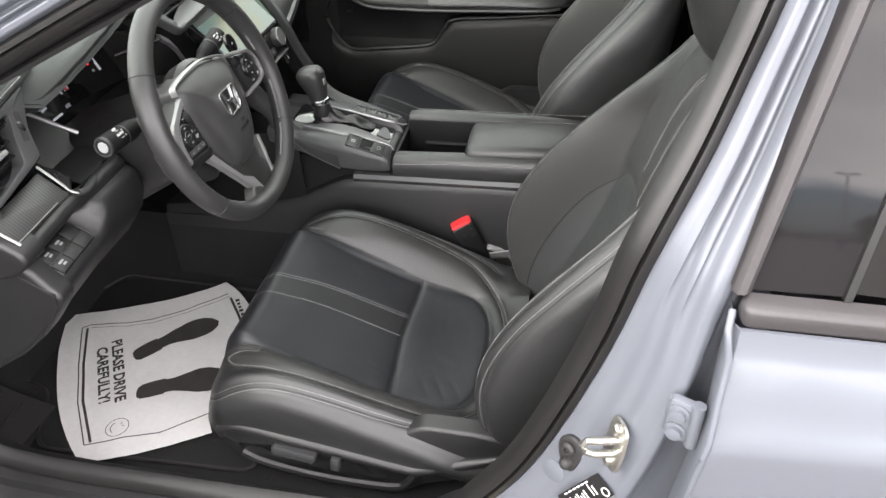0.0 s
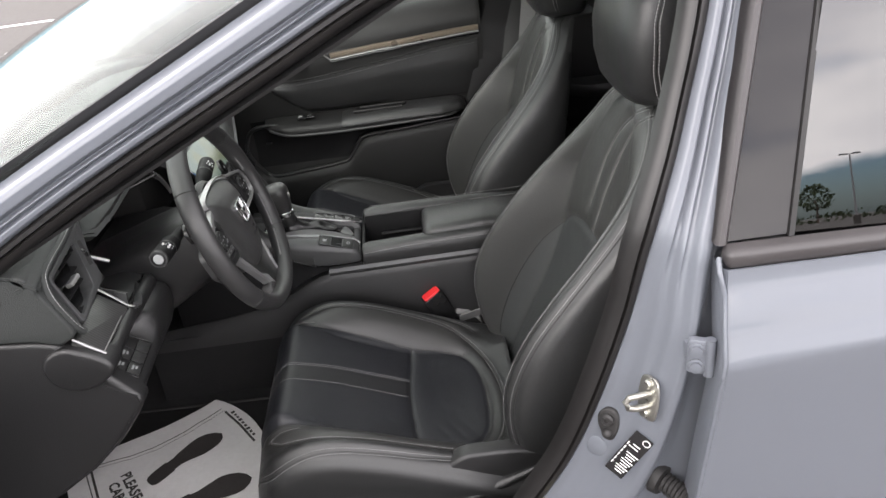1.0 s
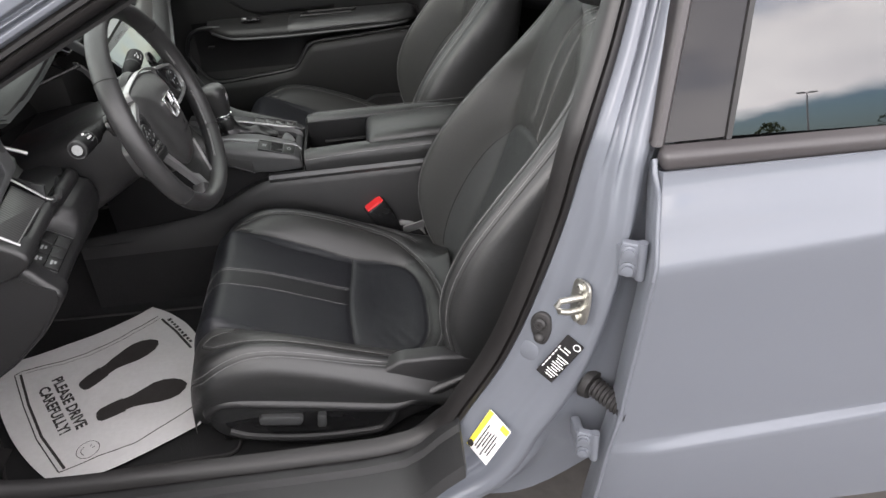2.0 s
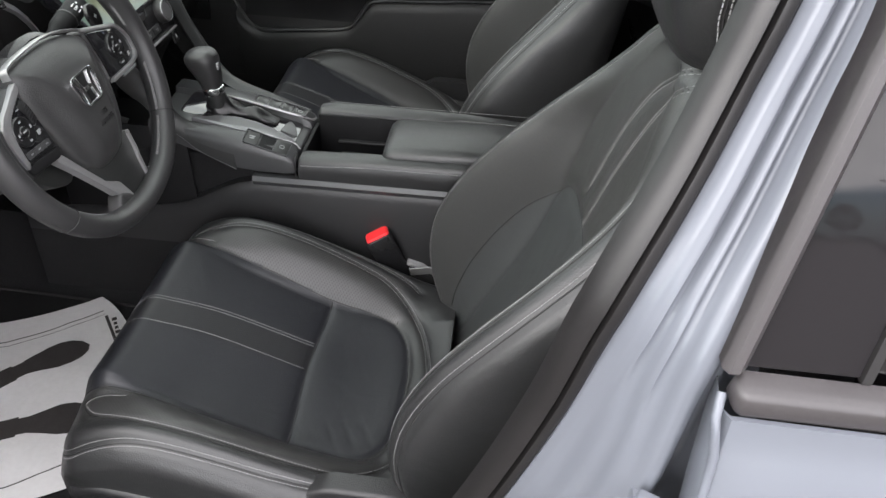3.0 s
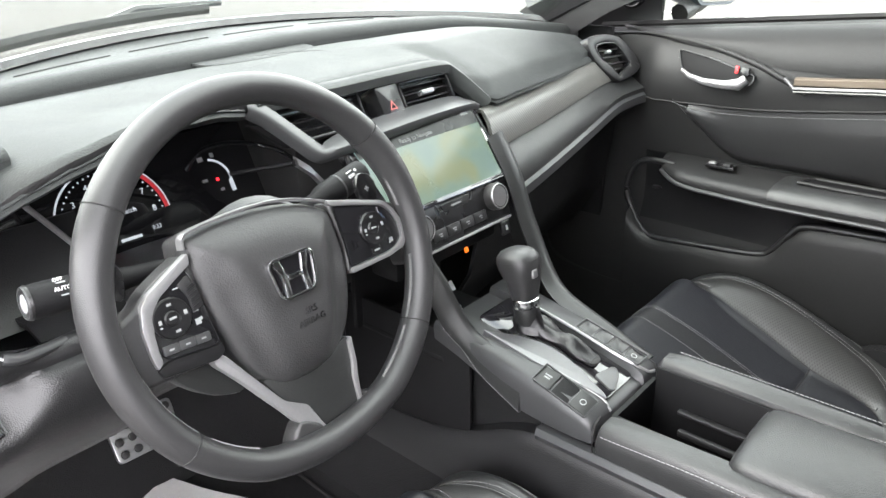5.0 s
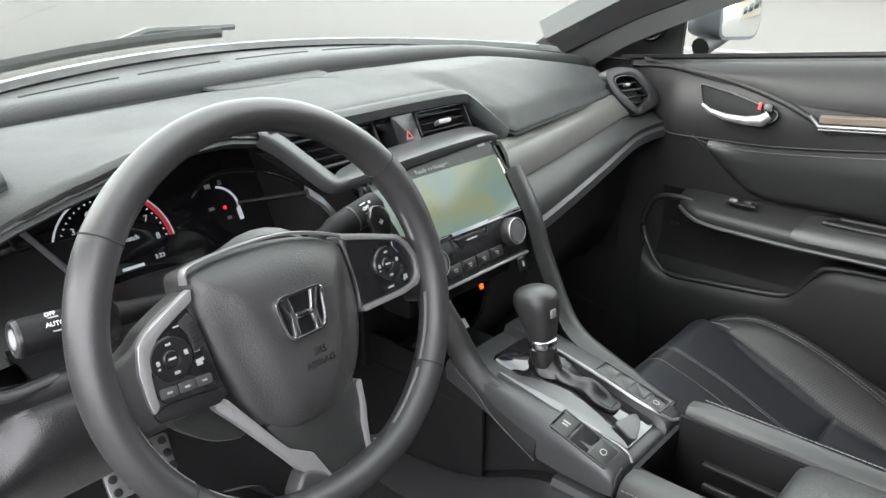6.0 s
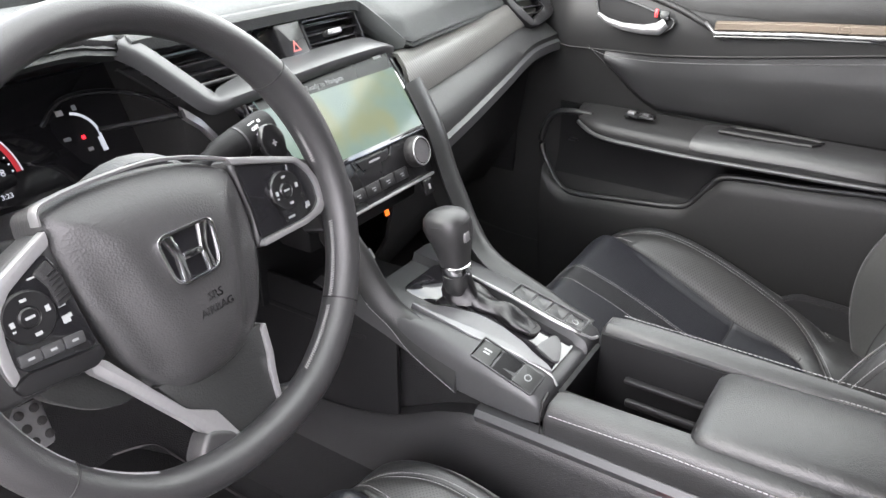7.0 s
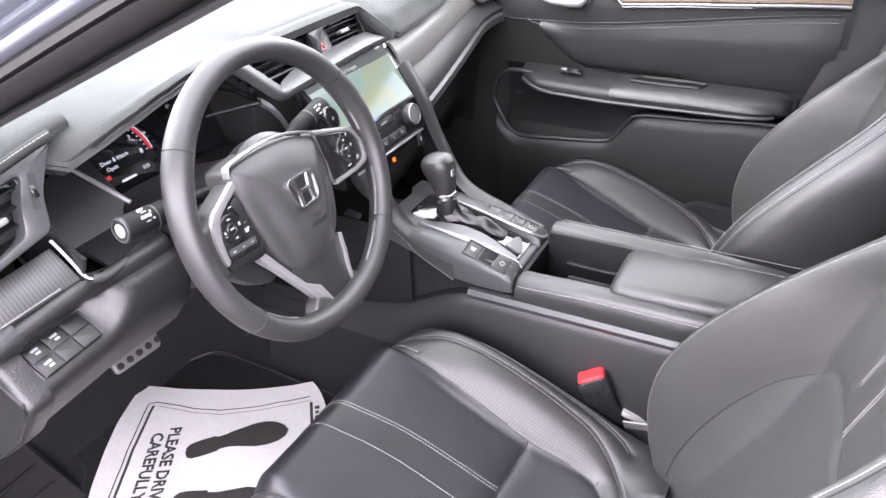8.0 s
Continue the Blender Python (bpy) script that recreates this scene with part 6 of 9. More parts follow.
        part("button", plate(rounded(rect(0.0125, 0.0062), 0.0015), 0.003, wm @ pose(0.1155, -0.0145, -0.0022, 0, 0, 4), 0.0008), PLASTIC_SMOOTH, p)
        part("mark", bars([(0.1155, -0.0145, 0.0075, 0.0018), (0.1370, -0.0105, 0.0050, 0.0048), (0.1345, -0.0125, 0.0020, 0.0026)], wm @ pose(0, 0, -0.0018)), ICON, p)
    pd_ = [(0.128, 0.050), (0.136, 0.064), (0.150, 0.062), (0.157, 0.050), (0.154, 0.032), (0.134, 0.026)]
    pad_ = part("paddle", plate(rounded(ccw([(sd * x, y) for x, y in pd_]), 0.006), 0.006, wm @ pose(0, 0, -0.024), 0.002), PLASTIC_SMOOTH, sw, "black shift paddle behind the wheel")
    part("mark", bars([(sd * 0.142, 0.046, 0.0060, 0.0014)] + ([(sd * 0.142, 0.046, 0.0014, 0.0060)] if sd > 0 else []), wm @ pose(0, 0, -0.0236)), ICON, pad_)
    return p


pod(-1)
pod(1)
top_line = spline([(-0.0835, 0.0520, 0), (-0.0815, 0.0610, 0), (-0.074, 0.0650, 0), (-0.045, 0.0680, 0), (0, 0.0685, 0), (0.030, 0.0640, 0), (0.055, 0.0565, 0), (0.075, 0.0490, 0)], 44)
part("silver_trim", loft([[wm @ Vector((q.x - n_.x * a, q.y - n_.y * a, z)) for a, z in ((-0.0016, -0.012), (-0.0014, -0.0040), (0.0006, -0.0030), (0.0014, -0.006), (0.001, -0.014))] for q, n_ in ((top_line[i], Vector((-(top_line[min(43, i + 1)] - top_line[max(0, i - 1)]).y, (top_line[min(43, i + 1)] - top_line[max(0, i - 1)]).x, 0)).normalized() * -1) for i in range(44))]), SILVER, sw, "thin silver line above the airbag cover")
# lower spoke: grey centre and two silver arms
part("lower_spoke", plate(rounded([(-0.050, -0.085), (0.054, -0.085), (0.047, -0.118), (0.0425, -0.166), (0.0060, -0.169), (-0.0120, -0.128), (-0.035, -0.113)], 0.003), 0.010, wm @ pose(0, 0, -0.0085), 0.002), DASH_LOW, sw, "dark grey lower spoke")
part("silver_arm", plate(rounded([(-0.0880, -0.0400), (-0.0769, -0.0470), (-0.0516, -0.0870), (-0.0352, -0.1120), (-0.0135, -0.1262), (0.0050, -0.1690), (-0.0010, -0.1690), (-0.0293, -0.1366), (-0.0395, -0.1205), (-0.0690, -0.0770), (-0.0880, -0.0520)][::-1], 0.003), 0.012, wm @ pose(0, 0, -0.0062), 0.003), SILVER, sw, "satin silver spoke arm")
part("silver_arm", plate(rounded([(0.0555, -0.0850), (0.0505, -0.0880), (0.0480, -0.1140), (0.0445, -0.1236), (0.0412, -0.1670), (0.0445, -0.1678), (0.0500, -0.1263), (0.0535, -0.1119)], 0.002), 0.014, wm @ pose(0, 0, -0.0050), 0.0015), SILVER, sw, "bright spoke edge")
part("under_arm", plate(rounded([(-0.120, -0.044), (-0.078, -0.044), (-0.050, -0.086), (-0.060, -0.094), (-0.088, -0.084), (-0.112, -0.062)][::-1], 0.012), 0.02, wm @ pose(0, 0, -0.030), 0.006), DASH_LOW, sw, "dark cover behind the spoke")
for sd in (-1, 1):
    gus = [(0.046, -0.156), (0.053, -0.143), (0.060, -0.149), (0.078, -0.154), (0.044, -0.170)] if sd > 0 else [(-0.004, -0.150), (-0.026, -0.136), (-0.034, -0.142), (-0.046, -0.158), (0.0, -0.172)]
    ar = sum(gus[i - 1][0] * gus[i][1] - gus[i][0] * gus[i - 1][1] for i in range(5))
    part("rim_root", plate(rounded(gus if ar > 0 else gus[::-1], 0.010), 0.02, wm @ pose(0, 0, -0.004), 0.008, 3), LEATHER_WHEEL, sw)
# the wheel's back: a dished cover joining rim spokes and column
part("back_cover", turned([(0.070, -0.020), (0.076, -0.03), (0.070, -0.055), (0.055, -0.065)], wm, 32), PLASTIC, sw)

# ---- steering column and stalks ----
col = thing("steering_column", (-0.12, 0.003, 0.80), "black plastic steering column cover with control stalks", "steering column")
rings = []
for z, w, ht, hb in ((-0.050, 0.056, 0.034, 0.050), (-0.062, 0.066, 0.040, 0.070), (-0.09, 0.072, 0.044, 0.085), (-0.14, 0.074, 0.046, 0.098), (-0.20, 0.078, 0.044, 0.112), (-0.27, 0.085, 0.042, 0.118)):
    rings.append([wm @ Vector((w * math.copysign(abs(math.cos(q)) ** 0.6, math.cos(q)), (ht if math.sin(q) > 0 else hb) * math.copysign(abs(math.sin(q)) ** 0.6, math.sin(q)), z)) for q in (2 * math.pi * j / 36 for j in range(36))])
part("shroud", loft(rings), PLASTIC, col, "black grained column shroud", angle=60)


def stalk(end, sd):
    a = Vector((-0.085, sd * 0.055, 0.868))
    e = Vector(end)
    d = (e - a).normalized()
    L = (e - a).length
    pts = [a, a + d * L * 0.35, a + d * L * 0.45, a + d * L * 0.50, a + d * L * 0.55, a + d * (L - 0.004), e]
    b = part("stalk", tube(pts, [0.008, 0.0095, 0.0110, 0.0135, 0.0145, 0.0148, 0.0140], 20), POCKET, col, "black control stalk")
    part("ring", tube([a + d * L * 0.70, a + d * (L * 0.70 + 0.002)], 0.0152, 20), GREY_TRIM, b)
    m = basis(e + d * 0.0005, d.orthogonal(), d.cross(d.orthogonal()))
    if sd < 0:
        part("end_cap", turned([(0.0150, 0), (0.0145, 0.002), (0.0115, 0.003), (0.001, 0.003)], m if (m.to_3x3() @ Vector((0, 0, 1))).dot(d) > 0 else m @ pose(0, 0, 0, 180), 24), PLASTIC_SMOOTH, b, "black end cap")
        mz = m if (m.to_3x3() @ Vector((0, 0, 1))).dot(d) > 0 else m @ pose(0, 0, 0, 180)
        part("ring", turned([(0.0142, 0.0018), (0.0136, 0.0036), (0.0118, 0.0036), (0.0114, 0.0018)], mz, 28), GREY_TRIM, b, "silver ring")
        part("mark", turned([(0.0082, 0.0028), (0.0078, 0.0034), (0.001, 0.0036)], m if (m.to_3x3() @ Vector((0, 0, 1))).dot(d) > 0 else m @ pose(0, 0, 0, 180), 14), ICON, b)
    # printed symbols along the barrel, facing the driver's seat
    up = (Vector((0.75, 0, 0.66)) - d * Vector((0.75, 0, 0.66)).dot(d)).normalized()
    ud = d.cross(up) * (1 if sd > 0 else -1)
    mm = basis(a + d * L * 0.82 + up * 0.0149, d * sd, up.cross(d * sd))
    part("mark", writing("AUTO" if sd < 0 else "OFF", 0.0036, mm), WHITE, b)
    if sd < 0:
        part("mark", writing("OFF", 0.0034, mm @ pose(-0.001, 0.0092, -0.0024)), WHITE, b)
    part("mark", bars([(0.0, 0.0058, 0.0075, 0.0012), (0.008, 0.0040, 0.0026, 0.0026), (0.0, -0.0055, 0.0060, 0.0012), (0.008, -0.0045, 0.0026, 0.0020)], mm @ pose(0, 0, -0.0006)), WHITE if sd > 0 else ICON, b)
    return b


stalk((-0.090, -0.185, 0.880), -1)
stalk((-0.084, 0.175, 0.897), 1)

# ---- dashboard ----
dash = thing("dashboard", (-0.4, YC, 0.6), "dark grey soft-touch dashboard with ribbed trim, vents and screen", "dashboard")
# lip of the top pad across the car: y, x, z
LIP = [(-0.330, -0.215, 0.945), (-0.26, -0.212, 0.955), (-0.190, -0.210, 0.950), (-0.176, -0.196, 0.929), (-0.165, -0.178, 0.934), (-0.14, -0.156, 0.952), (-0.10, -0.144, 0.967), (-0.05, -0.138, 0.981), (0.0, -0.143, 0.987), (0.05, -0.160, 0.984), (0.10, -0.182, 0.972), (0.13, -0.206, 0.966), (0.19, -0.226, 0.960), (0.26, -0.228, 0.958), (0.36, -0.230, 0.960),
       (0.46, -0.236, 0.957), (0.495, -0.240, 0.948), (0.512, -0.190, 0.915), (0.53, -0.165, 0.908), (0.62, -0.180, 0.907), (0.75, -0.208, 0.902), (0.90, -0.244, 0.895), (1.03, -0.278, 0.890), (1.10, -0.315, 0.892)]


def lip(y):
    return Vector((lerp([(a, b) for a, b, c in LIP], y), y, lerp([(a, c) for a, b, c in LIP], y)))


def rear_edge(y):
    j = min(1, max(0, (y + 0.325) / 1.394))
    return screen_edge(0.0, j)


def gap_x(y):
    """Where the top pad ends and the ridge below the windscreen begins."""
    return lerp([(-0.34, -0.40), (-0.2, -0.435), (0.0, -0.457), (0.2, -0.463), (0.4, -0.473), (0.6, -0.462), (0.8, -0.425), (1.0, -0.372), (1.12, -0.345)], y)


rows = []
for i in range(72):
    y = -0.335 + 1.335 * i / 71
    a = lip(y)
    crest = 0.968 + 0.006 * math.sin(math.pi * (y + 0.33) / 1.44) - 0.050 * max(0, (y - 0.70) / 0.35) ** 1.4
    e = Vector((gap_x(y) - 0.012, y, crest - 0.012))
    row = [a + Vector((-0.012, 0, -0.012)), a + Vector((0.001, 0, -0.005)), a + Vector((-0.002, 0, 0.0)), a + Vector((-0.010, 0, 0.005))]
    for f in (0.06, 0.12, 0.2, 0.32, 0.46, 0.62, 0.8, 0.93, 1.0):
        p = a.lerp(e, f)
        z = a.z + 0.005 + (crest - a.z - 0.005) * min(1, f / 0.45) ** 0.75
        z += (e.z - crest) * max(0, (f - 0.8) / 0.2) ** 2
        row.append(Vector((p.x, y, z)))
    rows.append(row)
part("top_pad", sheet(rows, 0.006, (0, 0, -1)), SOFT, dash, "dark grey soft dashboard top", angle=60)


def ridge(y):
    """Front lip of the ridge that runs along the windscreen."""
    e = rear_edge(y)
    return Vector((gap_x(y) - 0.004, y, 0.6 * e.z + 0.4 * 0.972 + 0.002 - 0.03 * max(0, (y - 0.75) / 0.35)))


rows = []
for i in range(60):
    y = -0.32 + 1.39 * i / 59
    e, g0 = rear_edge(y), ridge(y)
    rows.append([g0 + Vector((-0.004, 0, -0.030)), g0 + Vector((0.002, 0, -0.010)), g0, g0 + Vector((-0.010, 0, 0.006))] + [(g0 + Vector((-0.02, 0, 0.008))).lerp(e + Vector((0.006, 0, -0.006)), f) for f in (0.0, 0.25, 0.5, 0.75, 0.9, 1.0)])
part("defroster_ridge", sheet(rows, 0.006, (0, 0, -1)), SOFT, dash, "dark grey ridge below the windscreen", angle=60)
for k in range(5):
    y = 0.0 + 0.17 * k
    part("defroster_slot", tube([(ridge(yy) + Vector((-0.02, 0, 0.0085))).lerp(rear_edge(yy) + Vector((0.006, 0, -0.0055)), 0.38) for yy in (y + 0.14 * j / 6 for j in range(7))], 0.0012, 4), SEAM, dash)
part("speaker_grille", tube([(-0.445, 0.29, 0.9735), (-0.425, 0.35, 0.9735), (-0.40, 0.388, 0.973), (-0.388, 0.402, 0.9725)], 0.0014, 4), SEAM, dash)
part("speaker_grille", plate(rounded([(-0.05, -0.11), (0.04, -0.10), (0.05, 0.0), (0.03, 0.10), (-0.04, 0.11)][::-1], 0.03), 0.004, pose(-0.46, 0.315, 0.9745), 0.001), SOFT, dash)


def face(rows, name, mat, label="", down=None, thick=0.006):
    return part(name, sheet(rows, thick, down), mat, dash, label, angle=55)


def dx(y):
    """The dashboard's passenger-side face, at the lower rim of its trim band."""
    return smooth_table([(0.49, -0.143), (0.62, -0.166), (0.80, -0.202), (0.93, -0.230), (0.99, -0.240), (1.04, -0.238), (1.10, -0.226)], y)


ys = [0.492 + 0.585 * i / 24 for i in range(25)]
zlo = lambda y: 0.834 + 0.007 * (y - 0.5) / 0.55
zup = lambda y: 0.886 - 0.010 * (y - 0.5) / 0.55
zgl = lambda y: 0.772 + 0.036 * (y - 0.5) / 0.56
face([[(dx(y) - 0.075, y, zup(y) + 0.016), (dx(y) - 0.055, y, zup(y) + 0.002), (dx(y) - 0.030, y, zup(y) + 0.001)] for y in ys], "groove", SEAM)
face([[(dx(y) - 0.030, y, zup(y) + 0.002), (dx(y) - 0.022, y, zup(y) + 0.003), (dx(y) - 0.012, y, zup(y) - 0.010), (dx(y) - 0.002, y, zlo(y) + 0.010), (dx(y) - 0.001, y, zlo(y) + 0.003)] for y in ys], "trim_band", CARBON, "ribbed dark carbon-look trim band")
part("trim_line", tube([(dx(y) + 0.0005, y, zlo(y)) for y in ys], 0.0022, 6), GREY_TRIM, dash)
face([[(dx(y) - 0.002, y, zlo(y) - 0.002), (dx(y) + 0.006, y, zlo(y) - 0.006), (dx(y) + 0.020, y, (zlo(y) + zgl(y)) / 2), (dx(y) + 0.030, y, zgl(y) + 0.012), (dx(y) + 0.028, y, zgl(y) + 0.004)] for y in ys], "glovebox_panel", DASH_LOW, "soft dark grey panel above the glovebox")
face([[(dx(y) + 0.026, y, zgl(y) + 0.004), (dx(y) + 0.036, y, zgl(y) - 0.002), (dx(y) + 0.036, y, zgl(y) - 0.010), (dx(y) + 0.020, y, zgl(y) - 0.016)] for y in ys], "lower_ridge", GREY_TRIM, "satin ridge under the panel")
# glovebox door: the shade under the dash is put into its colour
face([[(dx(y) + 0.018, y, zgl(y) - 0.016), (dx(y) - 0.03, y, zgl(y) - 0.06), (dx(y) - 0.05, y, 0.62), (dx(y) - 0.12, y, 0.50), (-0.55, y, 0.44)] for y in ys], "glovebox", FOOTWELL_SHADE, "glovebox door darkened with the footwell's shade")


def vent(mat_m, w, h, rows_, name_label, tab=True, skew=0.0):
    """An air vent in the plane of mat_m: frame, dark cavity, slats and a silver tab."""
    outl = rounded([(-w / 2, -h / 2), (w / 2, -h / 2), (w / 2, h / 2), (-w / 2 + skew, h / 2)], 0.006)
    v = part("vent", ring_plate(outl, shrink(outl, 0.004), 0.012, mat_m, 0.001), PLASTIC_SMOOTH, dash, name_label)
    part("cavity", plate(shrink(outl, 0.003), 0.004, mat_m @ pose(0, 0, -0.035), 0), SEAM, v)
    for i in range(rows_):
        y = -h / 2 + h * (i + 0.5) / rows_
        part("slat", rbox((w - 0.008 - skew * (y / h + 0.5), 0.0022, 0.022), (0, 0, 0), 0.0008, mat_m @ pose(skew * (y / h + 0.5) / 2, y, -0.016, 18)), PLASTIC_SMOOTH, v)
    if tab:
        part("vane_tab", rbox((0.026, 0.007, 0.012), (0, 0, 0), 0.002, mat_m @ pose(skew * 0.5, 0.0, -0.004)), SILVER, v, "silver vent tab")
    return v


# centre vents under a stitched hood
hoodpath = spline([(-0.196, 0.118, 0.968), (-0.206, 0.150, 0.966), (-0.214, 0.19, 0.963), (-0.219, 0.26, 0.961), (-0.220, 0.36, 0.961), (-0.225, 0.46, 0.958), (-0.228, 0.490, 0.950), (-0.205, 0.505, 0.930), (-0.176, 0.516, 0.905)], 40)
hd = part("vent_hood", sheet([[p + Vector(v) for v in ((-0.012, 0, 0.002), (0.004, 0, 0.003), (0.010, 0, 0.0), (0.010, -0.002, -0.006), (-0.004, -0.004, -0.010))] for p in hoodpath], 0.004), SOFT, dash, "soft hood over the centre vents", angle=60)
part("stitching", stitches([p + Vector((0.002, 0, 0.0045)) for p in hoodpath[3:]], 0.0055, 0.004, 0.0006), THREAD, hd, "grey thread")
vmx = basis((-0.212, 0.428, 0.928), Vector((0, 1, 0)), Vector((-0.45, 0, 0.89)))
vent(vmx, 0.105, 0.044, 4, "black centre air vent")
vml = basis((-0.212, 0.244, 0.928), Vector((0, 1, 0)), Vector((-0.45, 0, 0.89)))
vent(vml, 0.116, 0.046, 4, "black centre air vent", False, -0.045)
hz = part("hazard_switch", plate(rounded([(-0.020, -0.030), (0.022, -0.030), (0.022, 0.030), (-0.020, 0.030)], 0.006), 0.03, basis((-0.196, 0.340, 0.926), Vector((0, 1, 0)), Vector((-0.45, 0, 0.89))), 0.004), PLASTIC_SMOOTH, dash, "dark hazard light switch")
part("triangle", ring_plate([(-0.007, -0.006), (0.007, -0.006), (0.0, 0.007)], [(-0.0042, -0.0042), (0.0042, -0.0042), (0.0, 0.0036)], 0.0004, basis((-0.1955, 0.340, 0.9263), Vector((0, 1, 0)), Vector((-0.45, 0, 0.89))) @ pose(0, 0, 0.0005)), DULL_RED, hz, "dull red warning triangle")

# screen and climate panel
su = Vector((-0.62, 0, 0.785))
sm = basis((-0.138, 0.352, 0.862), Vector((0, 1, 0)), su)
scr = part("screen_unit", plate(rounded([(-0.116, -0.063), (0.116, -0.063), (0.130, 0.056), (-0.130, 0.056)], 0.006), 0.02, sm, 0.002), GLOSS, dash, "gloss black touchscreen unit")
part("display", plate([(-0.108, -0.056), (0.108, -0.056), (0.120, 0.051), (-0.120, 0.051)], 0.0006, sm @ pose(0, 0, 0.0008), 0), MAP, scr, "lit navigation map on the display")
part("title_bar", plate([(-0.1165, 0.026), (0.1165, 0.026), (0.1195, 0.051), (-0.1195, 0.051)], 0.0004, sm @ pose(0, 0, 0.0013), 0), SCREEN_DARK, scr)
part("title", writing("Ready to Navigate", 0.0062, sm @ pose(-0.010, 0.0325, 0.0016)), ICON, scr)
part("mark", bars([(-0.080, 0.044, 0.012, 0.003), (-0.060, 0.044, 0.014, 0.003), (-0.035, 0.044, 0.020, 0.003), (0.098, 0.044, 0.016, 0.004)], sm @ pose(0, 0, 0.0016)), ICON, scr)
part("key_strip", plate(rounded(rect(0.004, 0.080, 0.1235, -0.002), 0.0015), 0.0006, sm @ pose(0, 0, 0.0006), 0), SCREEN_DARK, scr)
part("surround", sheet([[(-0.205 + 0.02 * k, 0.495 - 0.001 * k, 0.905 - 0.005 * k) for k in range(2)], [(-0.165, 0.492, 0.86), (-0.15, 0.492, 0.86)], [(-0.125, 0.488, 0.80), (-0.10, 0.488, 0.80)], [(-0.11, 0.482, 0.75), (-0.085, 0.482, 0.75)]], 0.006, (0, -1, 0)), PLASTIC, dash)
cm = basis((-0.094, 0.352, 0.786), Vector((0, 1, 0)), Vector((-0.30, 0, 0.95)))
cl = part("climate_panel", plate(rounded([(-0.108, -0.032), (0.108, -0.032), (0.116, 0.034), (-0.116, 0.034)], 0.008), 0.03, cm, 0.002), PLASTIC_SMOOTH, dash, "satin black climate control panel")
part("silver_strip", rbox((0.212, 0.0035, 0.004), (0, 0, 0), 0.001, cm @ pose(0, -0.030, 0.001)), SILVER, cl, "silver strip")
part("chrome_line", tube([cm @ Vector(p) for p in ((-0.115, 0.032, 0.001), (-0.04, 0.032, 0.001), (-0.032, 0.016, 0.001), (0.032, 0.016, 0.001), (0.040, 0.032, 0.001), (0.115, 0.032, 0.001))], 0.0008, 5), GREY_TRIM, cl)
for v in (-0.078, 0.078):
    kb = part("knob", turned([(0.0195, 0), (0.0195, 0.010), (0.0175, 0.014), (0.0150, 0.0145), (0.0148, 0.0135), (0.001, 0.0135)], cm @ pose(v, 0.006, 0), 30), RUBBER, cl, "round climate knob")
    part("knob_ring", turned([(0.0180, 0.0136), (0.0172, 0.0148), (0.0162, 0.0148), (0.0158, 0.0136)], cm @ pose(v, 0.006, 0), 30), SILVER, kb, "silver knob ring")
    part("mark", bars([(0, 0.002, 0.006, 0.0012), (0, -0.002, 0.007, 0.0012)], cm @ pose(v, 0.006, 0.0137)), ICON, kb)
part("button", plate(rounded([(-0.030, 0.0065), (-0.024, -0.0045), (0.024, -0.0045), (0.030, 0.0065)], 0.002), 0.004, cm @ pose(0, 0.0175, 0.0025), 0.001), PLASTIC, cl, "wide climate button")
part("mark", bars([(0, 0, 0.020, 0.0024)], cm @ pose(0, 0.0185, 0.0028)), ICON, cl)
for i in range(4):
    b = part("button", plate(rounded(rect(0.0265, 0.0145), 0.002), 0.004, cm @ pose(-0.042 + 0.028 * i, -0.0125, 0.002), 0.001), PLASTIC, cl, "climate button")
    part("mark", bars([(0, 0.001, 0.007, 0.0016), (0.001, -0.002, 0.0045, 0.0016)], cm @ pose(-0.042 + 0.028 * i, -0.0125, 0.0024)), ICON, b)
b = part("button", plate(rounded(rect(0.020, 0.020), 0.002), 0.004, cm @ pose(0.092, -0.044, 0.0), 0.001), PLASTIC_SMOOTH, cl, "seat heater button")
part("mark", bars([(0, 0, 0.004, 0.007)], cm @ pose(0.092, -0.044, 0.0004)), ICON, b)
part("amber_lamp", rbox((0.007, 0.007, 0.002), (0, 0, 0), 0.0005, cm @ pose(0.010, -0.050, -0.010)), LIT_AMBER, dash, "amber indicator lamp")
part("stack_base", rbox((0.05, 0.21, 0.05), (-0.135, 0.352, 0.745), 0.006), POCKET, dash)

# instrument binnacle: dark visor tunnel, gauge face, dials
gm = basis((-0.330, 0.020, 0.858), Vector((0, 1, 0)), Vector((-0.42, 0, 0.907)))
vis = []
for i in range(25):
    y = -0.174 + 0.285 * i / 24
    a = lip(y)
    t = i / 24
    vis.append([a + Vector((0.0, 0, -0.004)), a + Vector((-0.006, 0, -0.012)), Vector((a.x * 0.6 - 0.14, y * 0.98 + 0.01 * t, a.z - 0.018)), Vector((-0.352, -0.165 + 0.36 * t, 0.915))])
face(vis, "visor", PLASTIC, "black binnacle visor", (0, 0, 1))
